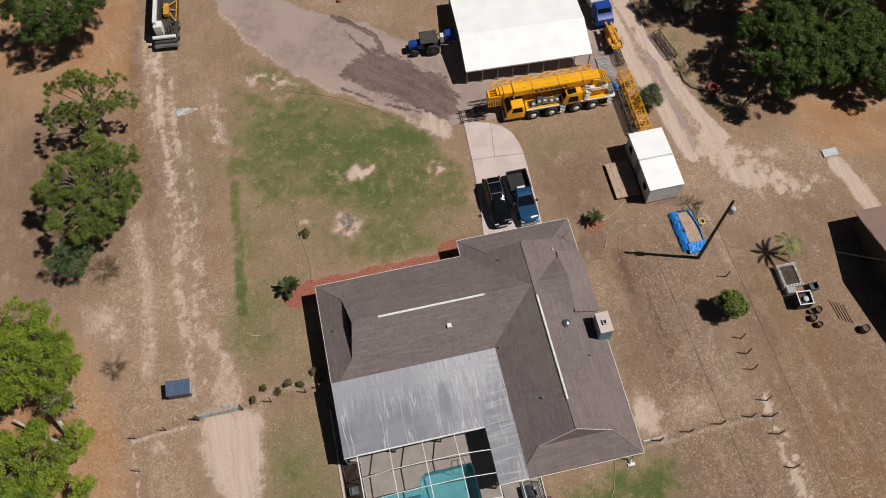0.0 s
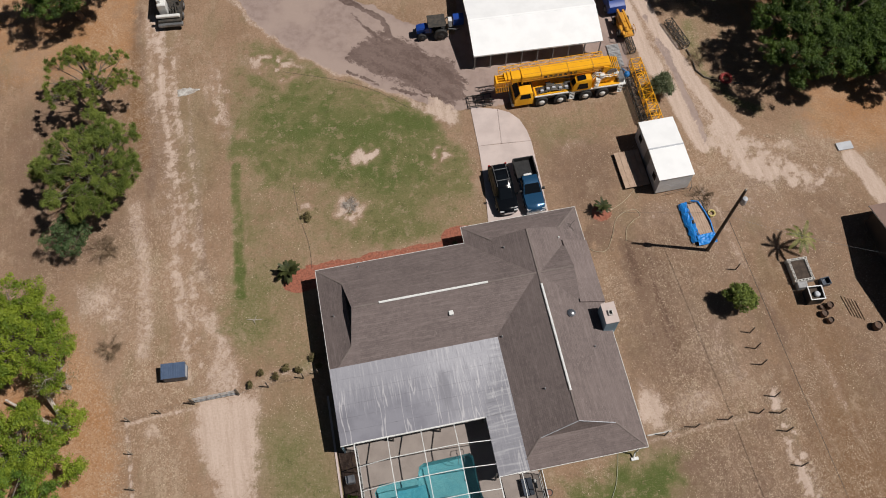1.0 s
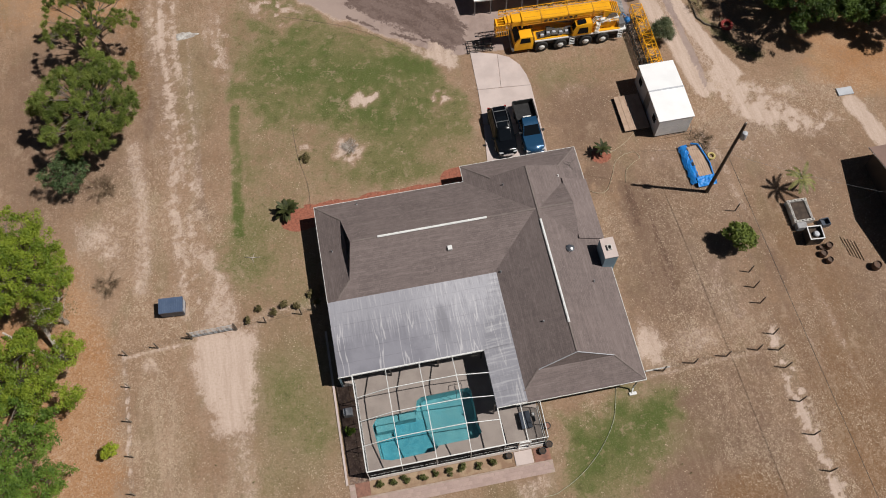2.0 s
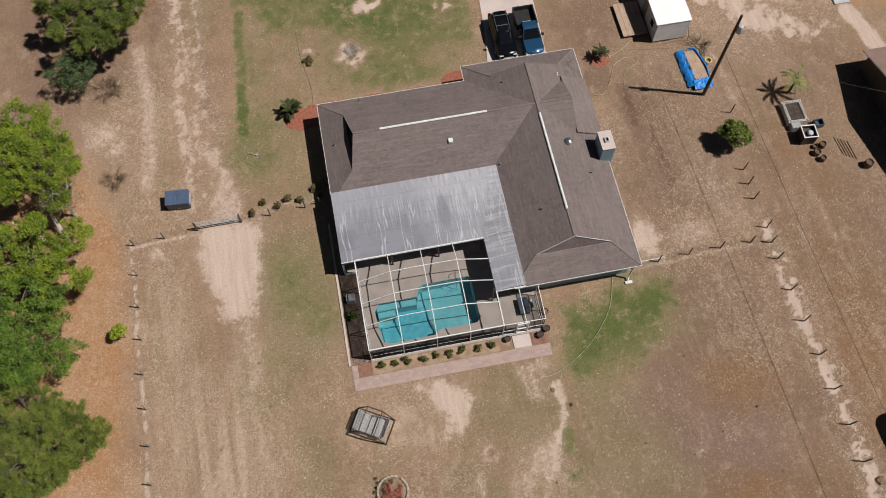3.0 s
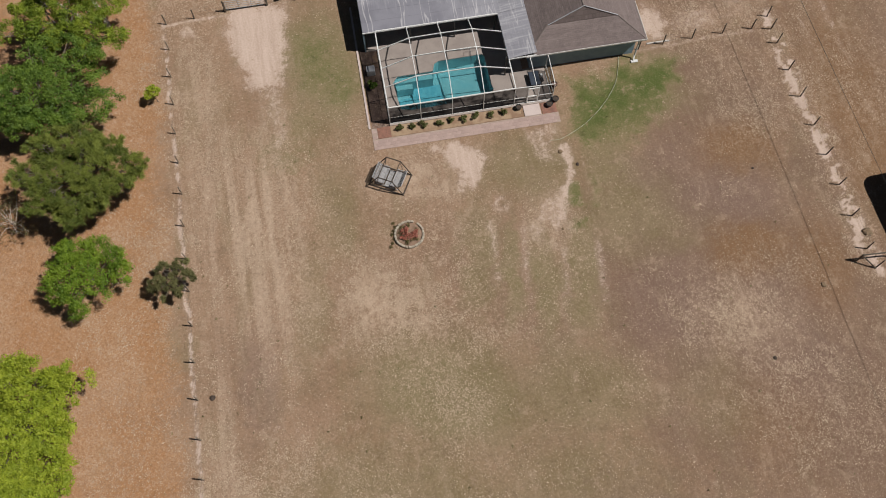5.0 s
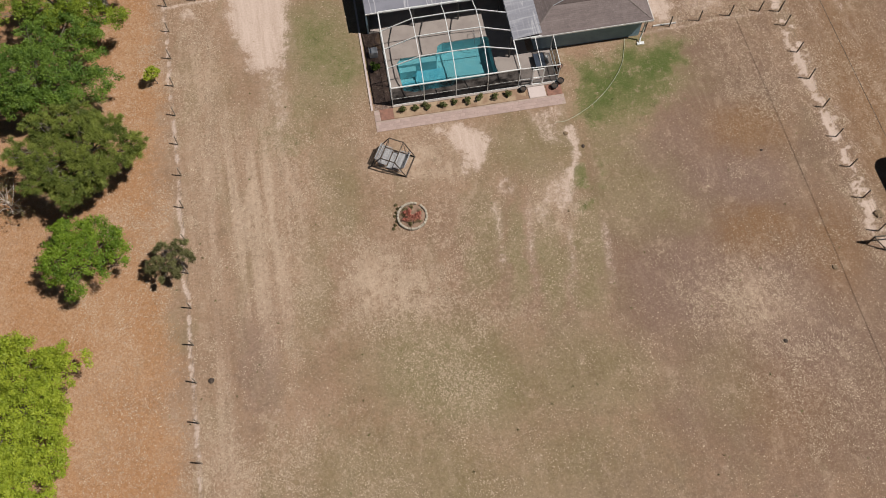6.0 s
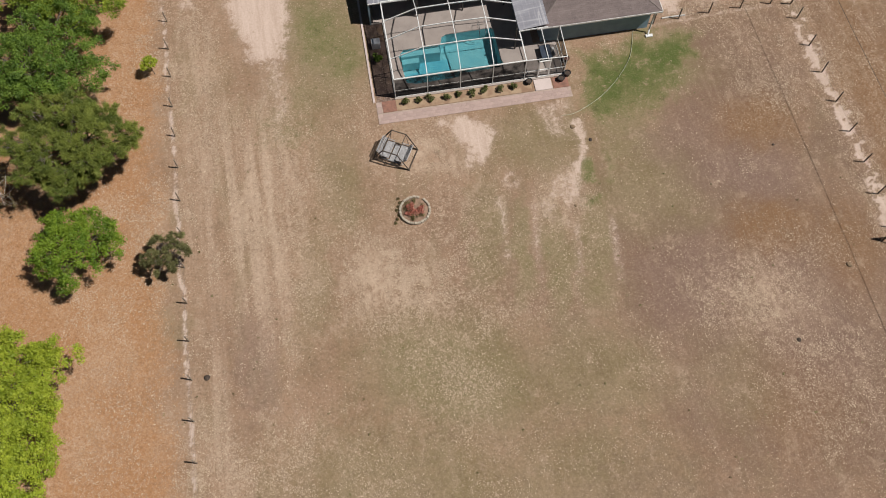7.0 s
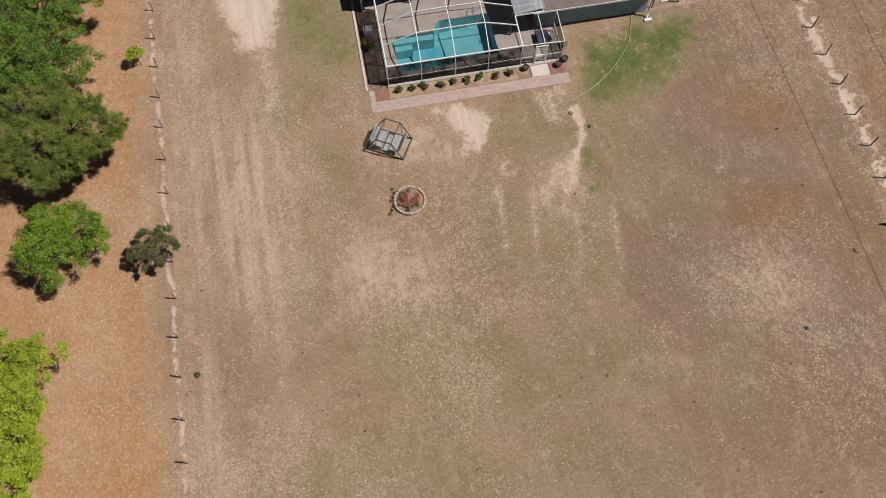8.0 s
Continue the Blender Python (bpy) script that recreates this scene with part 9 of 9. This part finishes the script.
bm = bmesh.new()
lathe(bm, [(0.24, 0.8), (0.27, 1.0), (0.2, 1.1), (0.03, 1.14)], 14, Matrix.Translation((0.12, -0.05, 0)))
solid("grey_pail", bm, M_CABINWALL, TB, "pale grey pail upside down in the planter", "pail", smooth=True)
bm = bmesh.new()
box(bm, -0.5, 0.35, -0.28, 0.28, 0.0, 0.6)
bevel(bm, 0.04)
solid("slatted_crate", bm, M_GREYWOOD, pose(30.75, 28.2, 0, 0, 0, 8), "weathered grey planter beside the raised bed", "planter")
bm = bmesh.new()
ring_wall(bm, [(-0.4, -0.33), (0.4, -0.33), (0.4, 0.33), (-0.4, 0.33)], [(-0.34, -0.27), (0.34, -0.27), (0.34, 0.27), (-0.34, 0.27)], 0.0, 0.55)
box(bm, -0.34, 0.34, -0.27, 0.27, 0.0, 0.2)
solid("blue_tub", bm, M_TRAILER, pose(32.75, 28.6, 0, 0, 0, 15), "deep blue plastic tub on the ground", "tub")
for x, y, r, h in ((32.75, 26.4, 0.3, 0.55), (32.2, 25.65, 0.3, 0.5), (32.6, 25.05, 0.27, 0.5), (36.4, 24.6, 0.36, 0.65), (32.15, 26.3, 0.22, 0.3)):
    bm = bmesh.new()
    lathe(bm, [(r * 0.95, 0.0), (r, 0.05), (r * 1.04, h * 0.5), (r, h - 0.03), (r * 0.96, h), (r * 0.85, h), (r * 0.85, h - 0.12), (0.02, h - 0.12)], 16)
    solid("barrel", bm, surf("rusty_brown_drum", (0.09, 0.06, 0.045), (0.15, 0.08, 0.05), 4.0, 0.8) if "rusty_brown_drum" not in bpy.data.materials else bpy.data.materials["rusty_brown_drum"], pose(x, y, 0), "rusty brown cut-down steel drum", "barrel", "barrels", smooth=True)
for k in range(5):
    bm = bmesh.new()
    rod(bm, (34.0 + 0.28 * k, 27.4 - 0.1 * k, 0.05), (34.6 + 0.26 * k, 25.6 - 0.1 * k, 0.05), 0.03, segs=6)
    solid("rusty_rod", bm, M_TWIG, Matrix(), "rusty brown rod lying on the ground", "rod", "rods on the ground")
# pale slab, plastic tub, border timber and hoses
bm = bmesh.new()
box(bm, -0.75, 0.75, -0.42, 0.42, 0.0, 0.12)
bevel(bm, 0.02)
solid("concrete_cover", bm, M_CABINWALL, pose(37.2, 42.75, 0, 0, 0, 12), "pale grey concrete cover slab on the sand", "slab")
bm = bmesh.new()
for k in range(16):
    a, b = 2 * math.pi * k / 16, 2 * math.pi * (k + 1) / 16
    rod(bm, (0.5 * math.cos(a), 0.5 * math.sin(a), 0.18), (0.5 * math.cos(b), 0.5 * math.sin(b), 0.18), 0.17, segs=6)
solid("red_tyre", bm, surf("faded_red_rubber", (0.42, 0.06, 0.055), (0.3, 0.05, 0.045), 3.0, 0.7), pose(27.05, 50.4, 0), "faded red painted tyre under the tree", "tyre")
bm = bmesh.new()
tube(bm, [(23.6, 54.0, 0.08), (23.9, 53.2, 0.08), (24.25, 51.4, 0.08), (25.0, 50.6, 0.08), (26.3, 50.1, 0.08), (28.6, 49.85, 0.08)], 0.09, 6)
solid("border_timber", bm, M_POST, Matrix(), "curved dark timber edging of the tree bed", "edging")
M_HOSE = surf("pale_hose", (0.5, 0.44, 0.3), (0.42, 0.36, 0.24), 4.0, 0.6)
M_HOSEG = surf("pale_green_hose", (0.46, 0.48, 0.36), (0.4, 0.42, 0.3), 4.0, 0.6)


def spline(pts, n=8):
    out, p = [], [Vector(q) for q in pts]
    for i in range(len(p) - 1):
        a, b, c, d = p[max(i - 1, 0)], p[i], p[i + 1], p[min(i + 2, len(p) - 1)]
        for k in range(n):
            t = k / n
            out.append(0.5 * ((2 * b) + (c - a) * t + (2 * a - 5 * b + 4 * c - d) * t * t + (3 * b - a - 3 * c + d) * t ** 3))
    return out + [p[-1]]


for pts, mat, lab in (([(12.2, 31.9, 0.04), (13.2, 31.3, 0.04), (14.2, 31.5, 0.04), (14.8, 33.0, 0.04), (15.2, 34.5, 0.04), (16.0, 35.3, 0.04), (17.0, 35.6, 0.04), (17.4, 35.0, 0.04), (16.7, 34.4, 0.04), (16.1, 33.6, 0.04), (16.0, 32.4, 0.04)], M_HOSE, "pale yellow garden hose looped on bare ground"),
                      ([(14.5, 35.3, 0.05), (16.0, 36.4, 0.04), (17.3, 37.9, 0.04)], M_HOSE, "pale yellow garden hose looped on bare ground"),
                      ([(8.0, 5.1, 0.04), (9.1, 5.4, 0.05), (11.0, 6.9, 0.06), (12.5, 8.8, 0.06), (13.5, 10.8, 0.06), (13.8, 12.4, 0.06), (13.9, 13.6, 0.05)], M_HOSEG, "pale green garden hose across the grass")):
    bm = bmesh.new()
    tube(bm, spline(pts), 0.018, 5)
    solid("garden_hose", bm, mat, Matrix(), lab, "garden hose")
# thin dark lines over the lawn, laid as tubes
for pts in ([(-16.8, 50.7, 0.02), (-14.3, 50.3, 0.02), (-10.5, 49.6, 0.02), (-7.2, 48.4, 0.02), (-4, 46.5, 0.02)], [(-14.4, 37.6, 0.03), (-13.6, 34.6, 0.03), (-12.4, 31.6, 0.03), (-11.9, 29.3, 0.03)]):
    bm = bmesh.new()
    tube(bm, spline(pts), 0.009, 4)
    solid("ground_line", bm, M_WIRE, Matrix(), "thin dark line laid along the lawn", "cable")
# small litter: boards, cloth, stump, ant hills
cone = thing("traffic_cone", pose(-11.4, 62.4, 0), "small orange traffic cone on the drive", "traffic cone")
bm = bmesh.new()
lathe(bm, [(0.16, 0.03), (0.03, 0.5), (0.01, 0.5)], 12)
part("cone", bm, surf("orange_plastic", (0.75, 0.12, 0.02), (0.65, 0.1, 0.02), 3.0, 0.5), cone)
bm = bmesh.new()
box(bm, -0.22, 0.22, -0.22, 0.22, 0, 0.03)
part("base", bm, M_BLACKPL, cone)
for k, (x, y, r) in enumerate(((24.36, -12.4, 0.16), (8.85, 4.1, 0.2), (10.2, 3.0, 0.15), (28.7, -6.5, 0.2), (24.3, 3.3, 0.1), (9.0, -2.75, 0.12), (-16.3, -17.2, 0.2), (32.6, -1.95, 0.35))):
    bm = bmesh.new()
    bmesh.ops.create_icosphere(bm, subdivisions=2, radius=r)
    for v in bm.verts:
        v.co *= 1 + 0.35 * noise.noise(v.co * 5 + Vector((k, 0, 0)))
        v.co.z = max(-0.03, v.co.z * 0.6)
    solid("dirt_clod", bm, M_SOIL if k % 2 == 0 else M_TWIG, pose(x, y, 0.02), "dark clump of soil on the dry field", "clod", "clods")
bm = bmesh.new()
rs = np.random.RandomState(88)
rim = []
for k in range(44):
    a = 2 * math.pi * k / 44
    w = 1 + 0.35 * noise.noise(Vector((2.2 * math.cos(a), 2.2 * math.sin(a), 3.0))) + rs.uniform(-0.09, 0.09)
    rim.append((1.15 * math.cos(a) * w, (0.42 - 0.2 * math.cos(a)) * math.sin(a) * w))
crest = bm.verts.new((-0.3, 0.0, 0.07))
top = [bm.verts.new((0.85 * p[0], 0.85 * p[1], 0.045 + rs.uniform(-0.015, 0.02))) for p in rim]
low = [bm.verts.new((*p, -0.02)) for p in rim]
for k in range(44):
    j = (k + 1) % 44
    bm.faces.new((top[k], top[j], crest))
    bm.faces.new((low[k], low[j], top[j], top[k]))
solid("cement_spill", bm, surf("weathered_cement", (0.55, 0.53, 0.5), (0.33, 0.29, 0.26), 2.2, 0.9, bump=0.5, fine=9.0, dirt=0.6), pose(-26.0, 48.2, 0, 0, 0, 12), "pale hardened cement spill on the track", "cement")
sprig = thing("fallen_branch", pose(-16.35, 24.25, 0), "small forked dry branch on the lawn", "branch")
bm = bmesh.new()
tube(bm, [(-0.7, 0.05, 0.06), (0, 0, 0.08), (0.7, 0.1, 0.05)], [0.02, 0.035, 0.015], 5)
tube(bm, [(0, 0, 0.08), (0.1, 0.4, 0.1)], [0.03, 0.01], 5)
tube(bm, [(-0.1, 0, 0.08), (0.15, -0.45, 0.05)], [0.03, 0.01], 5)
part("wood", bm, M_DEADWOOD, sprig)
shrub("low_shrub", -12.85, 34.25, 0.55, 0.35, M_DRYLEAF, "low yellowing shrub in the lawn", 130, per=50)
shrub("low_shrub", 0.75, 31.75, 0.3, 0.5, M_DRYLEAF, "small dry shrub at the entrance corner", 131, per=50)
# weeds scattered over the dry field
rs = np.random.RandomState(5)
pts, mats = [], []
spots = []
while len(spots) < 150:
    x, y = rs.uniform(-20, 31), rs.uniform(-27, 8)
    if -9 < x < 12 and y > 3:
        continue
    spots.append((x, y))
cs = [np.array([x, y, 0.05]) for x, y in spots]
tagged(quads("weed_patch", leaf_quads(rs, cs, rs.uniform(0.05, 0.12, len(cs)), 900, 0.06), M_SHRUB), "tiny grey-green weeds over the dry field", "weeds", kind="stuff")


# ---------------------------------------------------------------- pavers, last
pave(-0.55, 14.95, -24.75, -23.8)
pave(-0.55, 0.0, -23.75, -22.75)
